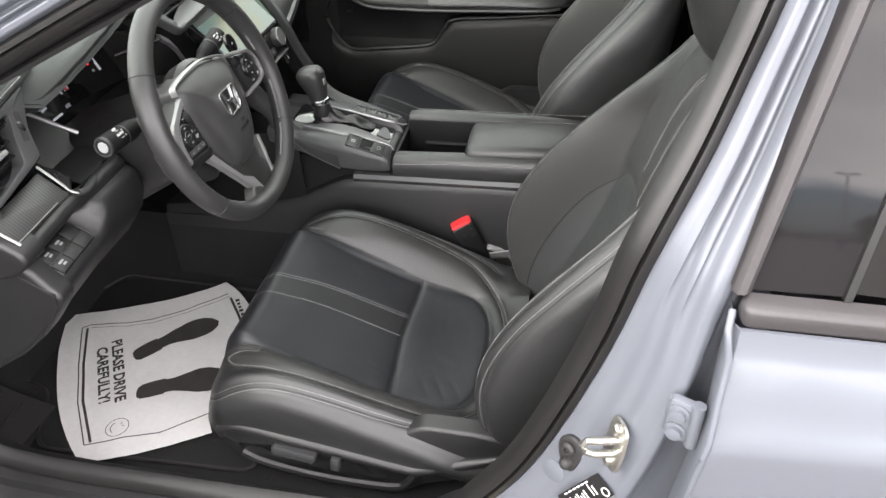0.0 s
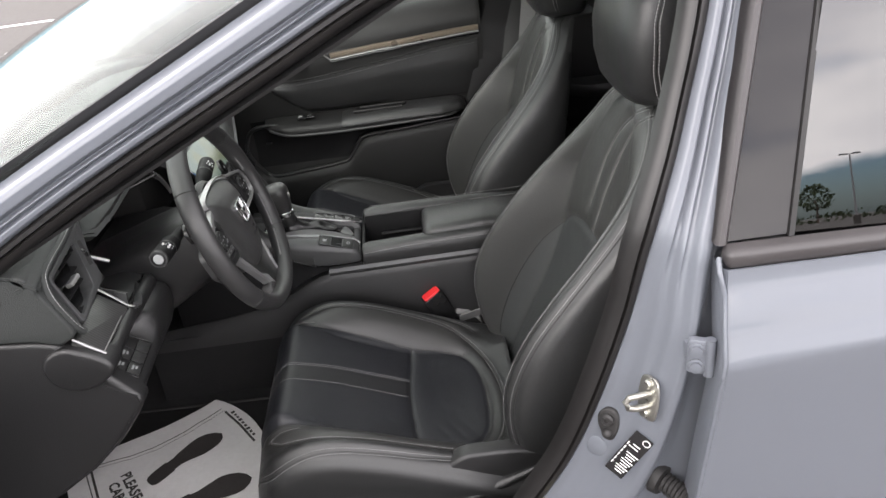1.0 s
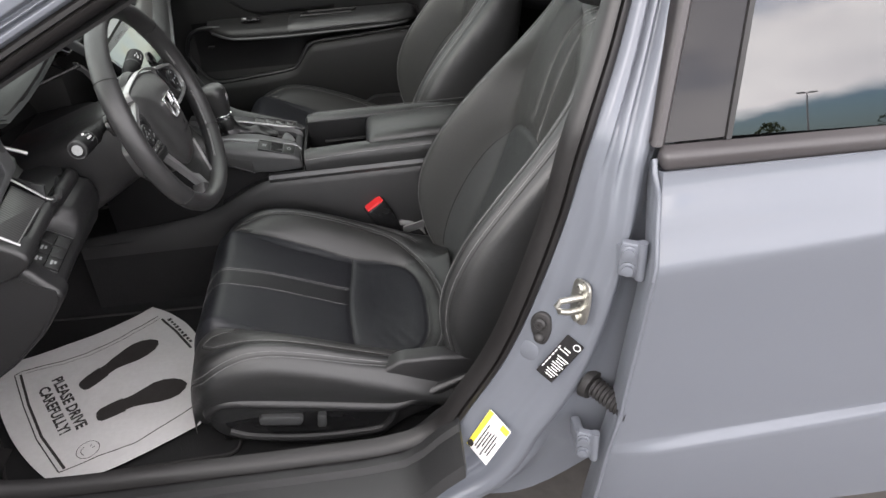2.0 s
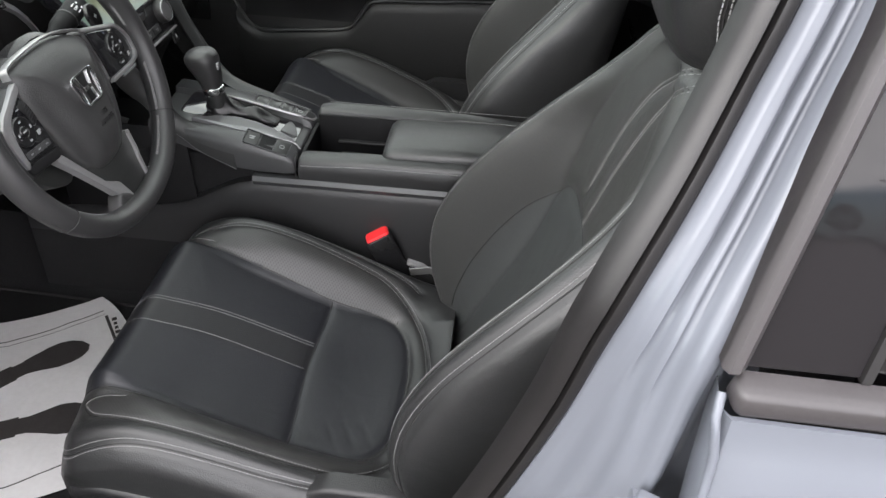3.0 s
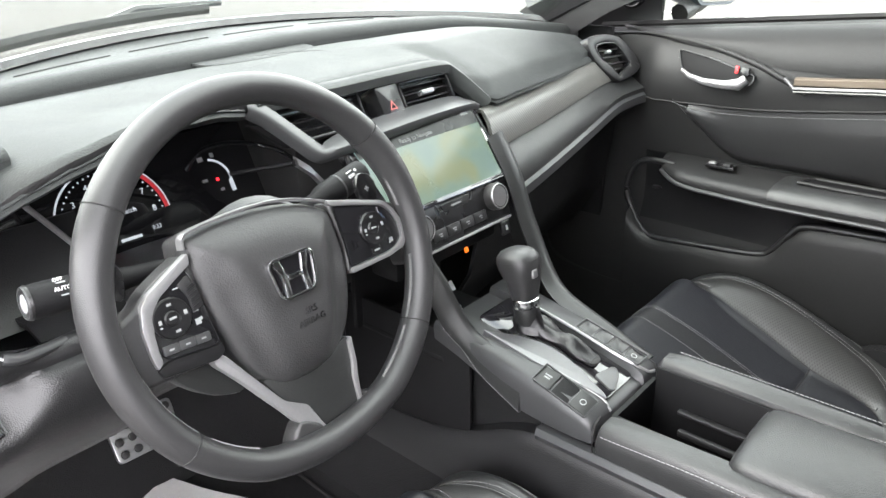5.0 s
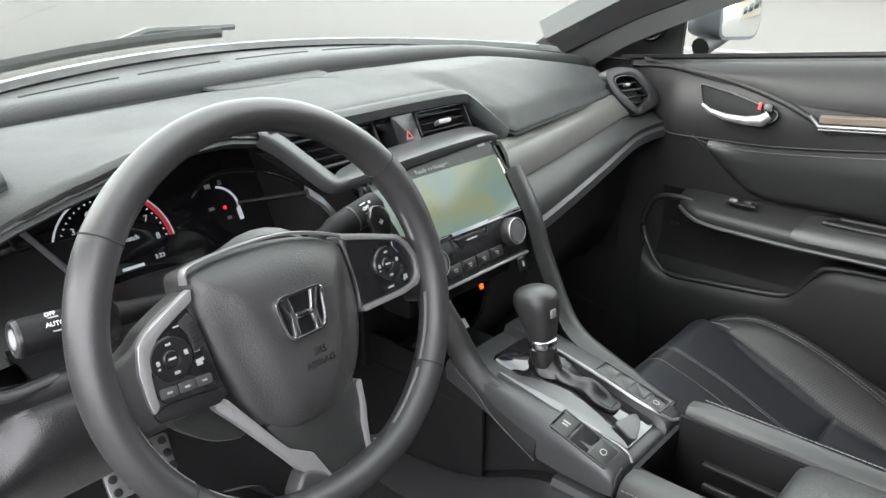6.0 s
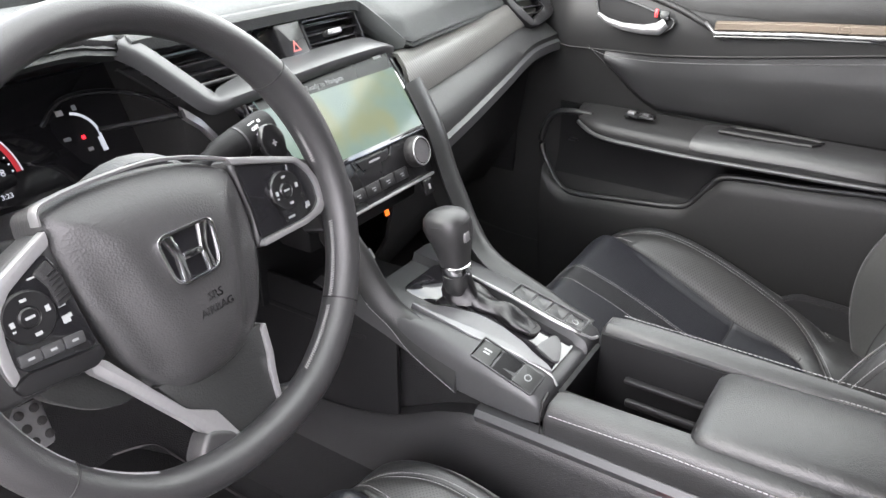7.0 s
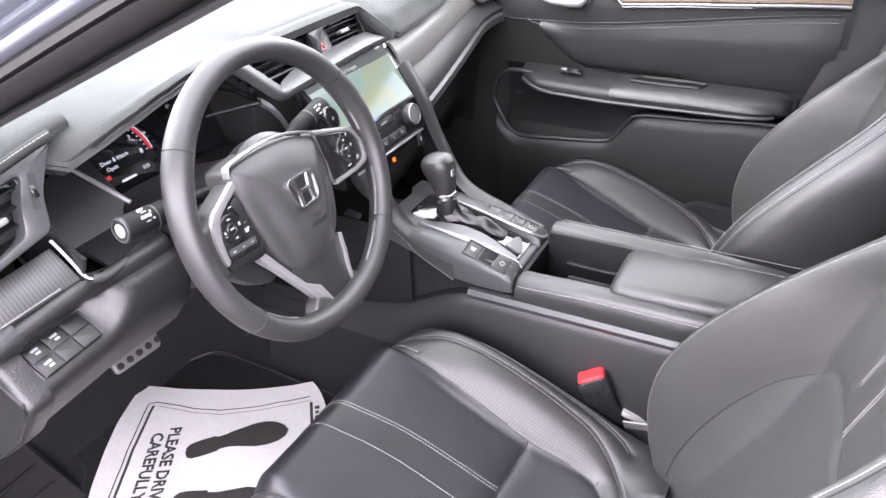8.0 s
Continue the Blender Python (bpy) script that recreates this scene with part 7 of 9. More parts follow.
# light frame that runs from the visor down to the shelf above the screen
fpath = spline([(-0.183, 0.104, 0.971), (-0.176, 0.122, 0.958), (-0.163, 0.150, 0.930), (-0.151, 0.172, 0.909), (-0.149, 0.20, 0.907), (-0.150, 0.27, 0.910), (-0.155, 0.36, 0.912), (-0.160, 0.44, 0.911), (-0.163, 0.472, 0.908), (-0.168, 0.492, 0.903)], 46)
frm = []
for k, p in enumerate(fpath):
    f = min(1, max(0, (k - 14) / 10))
    off = Vector((-0.008, 0.015, 0.003)).lerp(Vector((-0.040, 0, 0.006)), f)
    frm.append([p + Vector((-0.006, -0.002, -0.014)), p + Vector((0.001, 0, -0.005)), p, p + off * 0.25 + Vector((0, 0, 0.001)), p + off * 0.65, p + off])
part("vent_shelf", sheet(frm, 0.004), GREY_TRIM, dash, "satin grey shelf and frame below the vents", angle=60)
gf = part("gauge_face", plate(rounded(rect(0.37, 0.135), 0.02), 0.006, gm, 0.001), GLOSS, dash, "gloss black instrument face")
arc = lambda r0, r1, a0, a1, n=24: [(r1 * math.cos(radians(a0 + (a1 - a0) * i / n)), r1 * math.sin(radians(a0 + (a1 - a0) * i / n))) for i in range(n + 1)] + [(r0 * math.cos(radians(a1 + (a0 - a1) * i / n)), r0 * math.sin(radians(a1 + (a0 - a1) * i / n))) for i in range(n + 1)]
tm = gm @ pose(-0.024, -0.024, 0.0006)
part("gauge_scale", plate(arc(0.0662, 0.0685, 50, 196), 0.0004, tm, 0), LIT_WHITE, gf, "pale rev counter scale")
part("gauge_scale", plate(arc(0.0630, 0.068, 0, 46), 0.0004, tm, 0), LIT_DARK_RED, gf, "red zone of the rev counter")
part("gauge_scale", plate(arc(0.0685, 0.0700, 0, 50), 0.0004, tm, 0), LIT_WHITE, gf)
part("gauge_ticks", bars([(0.060 * math.cos(radians(a)), 0.060 * math.sin(radians(a)), 0.0018, 0.0018) for a in range(2, 195, 7)], tm), LIT_WHITE, gf)
for k, a in zip("12345678", (190, 166, 141, 112, 86, 58, 31, 3)):
    part("numeral", writing(k, 0.0075, tm @ pose(0.050 * math.cos(radians(a)), 0.050 * math.sin(radians(a)), 0)), LIT_WHITE, gf)
part("needle", bars([(-0.052, -0.022, 0.02, 0.002)], tm @ pose(0, 0, 0.0008)), LIT_RED, gf, "red needle")
part("readout", writing("Door & Hatch", 0.0060, tm @ pose(0.004, 0.008, 0)), LIT_WHITE, gf)
part("readout", writing("Open", 0.0060, tm @ pose(-0.006, -0.002, 0)), LIT_WHITE, gf)
part("readout", writing("3:23", 0.0052, tm @ pose(0.044, -0.020, 0)), LIT_WHITE, gf)
part("readout", bars([(0.010, -0.024, 0.026, 0.0035)], tm), LIT_WHITE, gf)
part("warning_lamp", bars([(-0.090, 0.008, 0.007, 0.007), (-0.082, -0.012, 0.006, 0.005), (-0.02, -0.012, 0.010, 0.006)], tm), LIT_DARK_RED, gf)
fm = gm @ pose(0.112, -0.010, 0.0006)
part("gauge_scale", plate(arc(0.026, 0.029, -30, 80), 0.0004, fm, 0), LIT_WHITE, gf, "white fuel gauge segments")
part("gauge_segment", bars([(0.026, -0.012, 0.006, 0.016)], fm), LIT_WHITE, gf)
part("warning_lamp", bars([(0.008, 0.0, 0.004, 0.004)], fm), LIT_RED, gf)
part("readout", bars([(-0.010, 0.002, 0.008, 0.004), (0.012, 0.032, 0.005, 0.006), (-0.006, 0.030, 0.008, 0.006), (0.010, -0.014, 0.006, 0.004)], fm), ICON, gf)
lm = gm @ pose(-0.165, -0.030, 0.0006)
part("gauge_scale", plate(arc(0.022, 0.024, 80, 200), 0.0004, lm, 0), LIT_DARK_RED, gf)
part("readout", bars([(-0.010, 0.0, 0.006, 0.004), (0.0, 0.020, 0.005, 0.006), (-0.006, 0.010, 0.006, 0.004)], lm), ICON, gf)
part("gauge_hood_line", tube(spline([(-0.300, 0.085, 0.880), (-0.285, 0.10, 0.905), (-0.270, 0.14, 0.908), (-0.245, 0.178, 0.895), (-0.22, 0.20, 0.872)], 24), 0.0028, 6), GLOSS, dash)
part("silver_blade", loft([[Vector(p) + Vector((a, 0, b)) for a, b in ((0, 0.004), (0.007, 0.003), (0.010, -0.006), (0.002, -0.009))] for p in ((-0.194, 0.166, 0.894), (-0.190, 0.182, 0.880), (-0.188, 0.198, 0.860), (-0.186, 0.210, 0.838))]), SILVER, dash, "satin blade beside the gauges")
part("reset_stem", tube([(-0.245, 0.110, 0.880), (-0.215, 0.135, 0.886), (-0.186, 0.158, 0.892), (-0.182, 0.161, 0.893)], [0.003, 0.003, 0.0035, 0.0045], 8), PLASTIC_SMOOTH, dash, "black trip reset stem")
part("gauge_sill", sheet([[(-0.345, y, 0.790), (-0.28, y, 0.800), (-0.20, y, 0.812 - 0.02 * abs(y - 0.02)), (-0.17, y, 0.80), (-0.165, y, 0.76)] for y in [-0.16 + 0.36 * i / 12 for i in range(13)]], 0.006, (0, 0, -1)), PLASTIC, dash, "black sill below the gauges")
part("silver_line", tube([(-0.305, -0.105, 0.894), (-0.26, -0.088, 0.863), (-0.217, -0.072, 0.833)], 0.0032, 8), SILVER, dash, "silver line at the binnacle's edge")
# driver's left: outer vent, ribbed trim, storage bin, switches, end block
lu, lv = Vector((0.05, 0.99, 0.10)), Vector((-0.36, 0.05, 0.93))
lvm = basis((-0.186, -0.262, 0.906), lu, lv)
vent(lvm @ pose(0.004, -0.006, -0.003), 0.092, 0.070, 4, "black outer air vent")
fr = [(-0.052, -0.050), (0.047, -0.038), (0.062, 0.000), (0.100, 0.044), (0.034, 0.036), (-0.040, 0.030)]
part("vent_surround", ring_plate(rounded(fr, 0.008), rounded([(-0.043, -0.041), (0.020, -0.030), (0.034, 0.000), (0.052, 0.028), (0.010, 0.027), (-0.035, 0.022)], 0.008), 0.024, lvm @ pose(0, 0, 0.003), 0.003), GREY_TRIM, dash, "satin dark grey vent surround")
part("wheel_slot", plate(rounded(rect(0.008, 0.040), 0.003), 0.002, lvm @ pose(0.054, 0.006, 0.0035, 0, 0, -24), 0.0), SEAM, dash)
part("vent_wheel", turned([(0.013, -0.003), (0.0135, -0.002), (0.0135, 0.002), (0.013, 0.003)], lvm @ pose(0.054, 0.006, -0.008, 0, 90), 24), PLASTIC_SMOOTH, dash, "ribbed vent thumbwheel")
# stitched soft border that runs round the vent from the top pad
bord = spline([lvm @ Vector(p) for p in ((0.104, 0.050, 0.0), (0.070, 0.047, 0.001), (0.034, 0.043, 0.002), (-0.030, 0.038, 0.002), (-0.050, 0.026, 0.0), (-0.060, 0.0, -0.002), (-0.062, -0.040, -0.003), (-0.057, -0.057, -0.004))], 40)
bd = part("vent_border", tube(bord, 0.0060, 10), SOFT, dash, "soft stitched border round the vent")
part("stitching", stitches([p + Vector((0.006, -0.004, 0.005)) for p in bord], 0.0055, 0.004, 0.0006, (0, 0, 0)), THREAD, bd, "grey thread")
# raised soft corner of the dashboard ahead of the vent, with its side window slot
cap_rows = []
for i in range(20):
    y = -0.335 + 0.199 * min(i, 18) / 18
    zf = 0.971 - 0.19 * (-0.151 - min(y, -0.145))
    dn = -0.012 if i == 19 else 0.0
    cap_rows.append([Vector((-0.204, y, zf - 0.016)), Vector((-0.199, y, zf - 0.004 + dn)), Vector((-0.201, y, zf + dn)), Vector((-0.207, y, zf + 0.004 + dn))] + [Vector((-0.207 - 0.15 * f, y, zf + 0.004 + (0.977 - zf - 0.004) * f ** 0.7 + dn)) for f in (0.12, 0.3, 0.5, 0.75, 1.0)])
cp = part("corner_pad", sheet(cap_rows, 0.006, (0, 0, -1)), SOFT, dash, "raised soft dashboard corner", angle=50)
part("demister_slot", plate(rounded(rect(0.030, 0.050), 0.006), 0.003, pose(-0.238, -0.225, 0.9745, 0, 4, 0), 0.001), SEAM, cp, "black demister outlet")
# ribbed trim panel between two silver edges
tmx = basis((-0.168, -0.266, 0.829), Vector((0, 1, 0.05)), Vector((-0.037, 0, 0.033)))
tb = part("trim_band", plate(rounded([(-0.058, -0.022), (0.056, -0.024), (0.056, 0.025), (-0.058, 0.022)], 0.003), 0.012, tmx, 0.002), CARBON_DARK, dash, "ribbed dark trim panel")
part("silver_line", tube([tmx @ Vector(p) for p in ((-0.059, 0.024, 0.001), (-0.060, 0.0, 0.002), (-0.057, -0.024, 0.001))], 0.0020, 6), SILVER, tb, "thin silver edge")
part("silver_line", tube([tmx @ Vector(p) for p in ((-0.055, -0.0205, 0.0015), (0.030, -0.0205, 0.0015))], 0.0010, 6), SILVER, tb)
rimp = spline([(-0.188, -0.207, 0.855), (-0.167, -0.206, 0.835), (-0.149, -0.205, 0.817), (-0.143, -0.196, 0.811), (-0.146, -0.180, 0.806), (-0.160, -0.140, 0.800), (-0.172, -0.105, 0.797), (-0.190, -0.092, 0.797)], 36)
part("silver_line", tube(rimp[:17], [0.0021] * 14 + [0.0019, 0.0015, 0.001], 8, flat=0.7), SILVER, dash, "silver edge of the storage bin")
part("bin_rim", tube(rimp[13:], 0.0065, 10, flat=0.8), GREY_TRIM, dash, "rounded black rim of the storage bin")
part("bin", sheet([[(-0.150 - 0.15 * i / 7 - 0.02 * j / 6, -0.205 + 0.115 * j / 6, 0.812 - 0.012 * j / 6 + 0.03 * (i / 7) ** 2 - 0.045 * math.sin(math.pi * min(1, i / 5)) ** 0.6 * math.sin(math.pi * j / 6) ** 0.6) for j in range(7)] for i in range(8)], 0.004, (0, 0, -1)), PLASTIC_SMOOTH, dash, "shallow black storage bin")
part("bin_wall", sheet([[(-0.300 + 0.15 * i / 6, -0.212 + 0.004 * j, 0.800 + (0.10 - 0.065 * i / 6) * j / 4) for j in range(5)] for i in range(7)], 0.004, (0, -1, 0)), PLASTIC_SMOOTH, dash)
part("bin_back", sheet([[(-0.300 + 0.02 * j, -0.215 + 0.16 * i / 6, 0.795 + 0.075 * (1 - j / 4)) for j in range(5)] for i in range(7)], 0.004, (-1, 0, 0)), PLASTIC, dash)
kn_rows = []
for i in range(36):
    y = -0.332 + 0.400 * i / 35
    f = min(1, max(0, (y + 0.085) / 0.03))
    f = f * f * (3 - 2 * f)
    g = min(1, max(0, (y + 0.215) / 0.045))
    g = g * g * (3 - 2 * g)
    flat_p = [(-0.158, 0.812), (-0.146, 0.809), (-0.141, 0.802), (-0.143, 0.793), (-0.157, 0.780), (-0.167, 0.774), (-0.167, 0.769), (-0.134, 0.747), (-0.127, 0.741), (-0.126, 0.731), (-0.137, 0.712), (-0.170, 0.668), (-0.225, 0.620), (-0.30, 0.572), (-0.40, 0.540)]
    bump_p = [(-0.158, 0.806), (-0.150, 0.802), (-0.146, 0.796), (-0.146, 0.791), (-0.146, 0.788), (-0.139, 0.786), (-0.132, 0.782), (-0.128, 0.772), (-0.126, 0.758), (-0.128, 0.741), (-0.139, 0.714), (-0.172, 0.672), (-0.226, 0.630), (-0.30, 0.595), (-0.40, 0.575)]
    row = []
    for (a, b), (c, d) in zip(flat_p, bump_p):
        px, pz = a + (c - a) * g, b + (d - b) * g
        row.append((px - 0.045 * f, y, pz + 0.08 * (y + 0.258) * (1 - g) - 0.01 * f))
    kn_rows.append(row)
part("knee_panel", sheet(kn_rows, 0.006, (-0.8, 0, -0.2)), PLASTIC, dash, "black grained lower dashboard panel", angle=60)
swm = basis((-0.1470, -0.258, 0.7592), Vector((0.0, 1, 0.08)), Vector((-0.032, 0, 0.0215)))
swp = part("switch_panel", plate(rounded(rect(0.076, 0.041), 0.002), 0.006, swm, 0.001), PLASTIC_SMOOTH, dash, "black switch panel")
part("edge_line", rbox((0.0014, 0.040, 0.002), (0, 0, 0), 0.0005, swm @ pose(0.040, 0, 0.0008)), GREY_TRIM, swp)
part("edge_line", rbox((0.0014, 0.040, 0.002), (0, 0, 0), 0.0005, swm @ pose(-0.041, 0, 0.0008)), GREY_TRIM, swp)
for i, (x, y, w, on) in enumerate(((-0.025, 0.010, 0.0235, 1), (0.0, 0.010, 0.0235, 1), (0.025, 0.010, 0.0235, 0), (-0.025, -0.010, 0.0235, 1), (0.0, -0.010, 0.0235, 0), (0.025, -0.010, 0.0235, 0))):
    b = part("button", plate(rounded(rect(w, 0.0185), 0.001), 0.003, swm @ pose(x, y, 0.0018), 0.0008), PLASTIC, swp, "square dashboard switch")
    if on:
        part("mark", bars([(0, 0.003, 0.009, 0.003), (0.001, -0.002, 0.006, 0.003)], swm @ pose(x, y, 0.0021)), ICON, b)
# end of the dashboard toward the open door: soft upper cheek, rounded block, dark lower cheek
part("dash_core", rbox((0.22, 1.36, 0.34), (-0.50, 0.385, 0.755), 0.01), SEAM, dash)
part("dash_core", rbox((0.13, 0.31, 0.26), (-0.30, 0.355, 0.80), 0.01), SEAM, dash)
part("dash_core", rbox((0.10, 0.56, 0.16), (-0.335, 0.785, 0.815), 0.01), SEAM, dash)
part("dash_core", rbox((0.10, 0.09, 0.20), (-0.300, -0.262, 0.82), 0.01), SEAM, dash)


def cheek(y):
    """A plane facing out of the car at y."""
    return Matrix(((1, 0, 0, 0), (0, 0, -1, y), (0, 1, 0, 0), (0, 0, 0, 1)))


up_c = rounded([(-0.44, 0.93), (-0.30, 0.958), (-0.214, 0.952), (-0.196, 0.912), (-0.178, 0.868), (-0.174, 0.852), (-0.197, 0.8385), (-0.235, 0.850), (-0.30, 0.856), (-0.46, 0.85)][::-1], 0.008)
ec = part("end_cap", plate(up_c, 0.04, cheek(-0.334), 0.012, 3), SOFT, dash, "soft dark grey dashboard end")
blk = rounded([(-0.240, 0.800), (-0.228, 0.826), (-0.198, 0.8365), (-0.160, 0.818), (-0.141, 0.803), (-0.139, 0.788), (-0.156, 0.773), (-0.180, 0.762), (-0.205, 0.760), (-0.230, 0.775)][::-1], 0.014)
part("end_block", plate(blk, 0.04, cheek(-0.338), 0.007, 4), PLASTIC, dash, "black rounded end block")
low_c = rounded([(-0.48, 0.848), (-0.30, 0.853), (-0.232, 0.846), (-0.203, 0.838), (-0.172, 0.79), (-0.150, 0.770), (-0.132, 0.744), (-0.122, 0.733), (-0.121, 0.722), (-0.134, 0.702), (-0.170, 0.658), (-0.226, 0.609), (-0.30, 0.561), (-0.40, 0.530), (-0.48, 0.545), (-0.52, 0.66)][::-1], 0.012)
part("lower_cheek", plate(low_c, 0.03, cheek(-0.330), 0.014, 4), PLASTIC, dash, "black lower dashboard end")
part("speaker_slot", plate(rounded(rect(0.05, 0.022), 0.008), 0.003, cheek(-0.3335) @ pose(-0.275, 0.912, 0.001, 0, 0, 30), 0.0005), SEAM, ec)
# right-hand vent and end
rv = basis((-0.239, 1.014, 0.882), Vector((0.25, 0.968, 0.0)), Vector((-0.42, 0, 0.9)))
mouth = [(-0.033, 0.016), (0.003, -0.026), (0.012, -0.027), (0.044, -0.010), (0.043, -0.002), (0.017, 0.036), (-0.034, 0.038)]
even = lambda poly: [(q.x, q.y) for q in spline([(a, b, 0) for a, b in poly], 48, True)]
round_mouth = even(mouth)
shell = even([(-0.050, 0.010), (-0.008, -0.036), (0.020, -0.040), (0.066, -0.026), (0.070, -0.006), (0.030, 0.049), (-0.052, 0.054)])
v = part("vent", ring_plate(round_mouth, [(0.005 + (a - 0.005) * 0.92, 0.004 + (b - 0.004) * 0.92) for a, b in round_mouth], 0.02, rv @ pose(0, 0, 0.001), 0.001), PLASTIC_SMOOTH, dash, "black outer air vent on the far side")
part("cavity", plate(mouth, 0.003, rv @ pose(0, 0, -0.030), 0), SEAM, v)
for k, (y, x0, x1) in enumerate(((0.026, -0.031, 0.020), (0.012, -0.028, 0.030), (-0.002, -0.016, 0.039), (-0.015, -0.005, 0.034))):
    part("slat", rbox((x1 - x0, 0.0024, 0.020), (0, 0, 0), 0.0008, rv @ pose((x0 + x1) / 2, y, -0.010, 14)), GREY_TRIM if k == 1 else PLASTIC_SMOOTH, v)
part("vane_tab", rbox((0.012, 0.006, 0.012), (0, 0, 0), 0.002, rv @ pose(-0.008, 0.020, -0.001)), SILVER, v, "silver vent tab")
part("vent_surround", ring_plate(shell, round_mouth, 0.06, rv @ pose(0, 0, 0.002), 0.005), PLASTIC, dash, "black vent surround")
part("dash_end", rbox((0.25, 0.02, 0.25), (-0.40, 1.105, 0.80), 0.01), PLASTIC, dash)

# ---- pedals, footwell ----
pedal = thing("brake_pedal", (-0.48, 0.03, 0.45), "drilled aluminium brake pedal with black rubber studs", "pedal")
pm = basis((-0.455, 0.030, 0.450), Vector((0, 1, 0)), Vector((-0.60, 0, 0.80)))
part("pad", plate(rounded([(-0.055, -0.030), (0.045, -0.034), (0.055, 0.030), (-0.05, 0.034)], 0.01), 0.008, pm, 0.002), SILVER, pedal, "aluminium pedal plate")
for i in range(5):
    for j in range(3):
        part("stud", turned([(0.0065, 0), (0.006, 0.003), (0.001, 0.004)], pm @ pose(-0.042 + 0.021 * i, -0.020 + 0.020 * j, 0), 12), RUBBER, pedal)
part("arm", tube([pm @ Vector((0, 0.02, -0.008)), (-0.58, 0.035, 0.55), (-0.62, 0.035, 0.75)], 0.010, 8), PLASTIC_SMOOTH, pedal)
part("socket_label", bars([(0.0, 0.0, 0.030, 0.014)], basis((-0.109, 0.342, 0.677), Vector((0, 1, 0)), Vector((-0.6, 0, 0.8)))), ICON, dash, "small pale label in the front tray")
part("mark", bars([(0.0, 0.0, 0.010, 0.003), (0.004, 0.005, 0.004, 0.004)], basis((-0.119, 0.383, 0.622), Vector((0, 1, 0)), Vector((-0.7, 0, 0.7)))), ICON, dash)
rest = thing("footrest", (-0.53, -0.20, 0.28), "black ribbed footrest beside the pedals", "footrest")
part("pad", loft([[(x, -0.30, z0), (x, -0.155, z0), (x, -0.150, z1 - 0.01), (x, -0.158, z1), (x, -0.29, z1 + 0.01), (x, -0.30, z1)] for x, z0, z1 in ((-0.66, 0.30, 0.40), (-0.60, 0.27, 0.36), (-0.50, 0.26, 0.305), (-0.42, 0.26, 0.272))]), RUBBER, rest, "black rubber footrest pad")
for k in range(4):
    part("rib", rbox((0.006, 0.10, 0.006), (-0.47 - 0.035 * k, -0.225, 0.297 + 0.022 * k), 0.002), RUBBER, rest)

# ---- driver's floor mat and the paper on it ----
matt = thing("floor_mat", (-0.3, 0.0, 0.265), "black rubber-backed carpet floor mat", "floor mat")
mo = rounded([(-0.60, 0.13), (-0.545, 0.135), (-0.490, 0.243), (-0.05, 0.225), (0.02, 0.20), (0.02, -0.24), (-0.40, -0.25), (-0.455, -0.12), (-0.60, -0.085)][::-1], 0.03)
part("carpet", plate(mo, 0.006, pose(0, 0, 0.2705), 0.003), CARPET, matt)
part("binding", tube([Vector((x, y, 0.2705)) for x, y in mo], 0.0035, 6, True), RUBBER, matt, "black bound edge")

paper = thing("paper_floor_mat", (-0.29, -0.02, 0.272), "white paper floor mat printed with black shoe soles", "paper mat")
PA, PB, PC, PD = Vector((-0.540, 0.083, 0)), Vector((-0.235, 0.236, 0)), Vector((-0.060, -0.165, 0)), Vector((-0.292, -0.276, 0))


def paper_z(x, y):
    return 0.2815 + 0.0045 * noise.noise(Vector((x * 7, y * 7, 0.3))) + 0.0018 * noise.noise(Vector((x * 24, y * 24, 2.0))) + 0.010 * max(0, (x + 0.13) / 0.07) ** 2 * 0.3


rows = []
for i in range(31):
    u = i / 30
    row = []
    for j in range(31):
        v = j / 30
        p = PA * (1 - u) * (1 - v) + PB * u * (1 - v) + PC * u * v + PD * (1 - u) * v
        bend = 4 * v * (1 - v) * (1 - u) ** 3
        p = p + Vector((-0.018, -0.030, 0)) * bend + Vector((0.006, -0.022, 0)) * 4 * u * (1 - u) * (1 - v) ** 3 + Vector((0.0, -0.012, 0)) * 4 * u * (1 - u) * v ** 3 + Vector((0.056, 0.012, 0)) * 4 * v ** 0.8 * (1 - v) * u ** 4
        row.append((p.x, p.y, paper_z(p.x, p.y)))
    rows.append(row)
part("sheet", sheet(rows, 0.0008, (0, 0, -1)), PAPER, paper, "white crumpled paper")


def drape(bm, lift=0.0008, cuts=0.02):
    """Lay flat print onto the paper's waves."""
    long = [e for e in bm.edges if e.calc_length() > cuts]
    if long:
        bmesh.ops.subdivide_edges(bm, edges=long, cuts=3, use_grid_fill=False)
    bmesh.ops.triangulate(bm, faces=bm.faces)
    for v in bm.verts:
        v.co.z = paper_z(v.co.x, v.co.y) + lift
    return bm


def ribbon(pts, w, closed=False):
    """A flat printed line."""
    q = [Vector((*p, 0)) for p in pts]
    bm = bmesh.new()
    fine = []
    for a, b in zip(q, q[1:]):
        n = max(2, int((b - a).length / 0.008))
        fine += [a.lerp(b, k / n) for k in range(n)]
    fine.append(q[-1])
    prev = None
    for k, p in enumerate(fine):
        t = (fine[min(k + 1, len(fine) - 1)] - fine[max(k - 1, 0)]).normalized()
        s = Vector((-t.y, t.x, 0)) * w / 2
        cur = (bm.verts.new((p.x + s.x, p.y + s.y, paper_z(p.x, p.y) + 0.0009)), bm.verts.new((p.x - s.x, p.y - s.y, paper_z(p.x, p.y) + 0.0009)))
        if prev:
            bm.faces.new((prev[0], prev[1], cur[1], cur[0]))
        prev = cur
    return bm


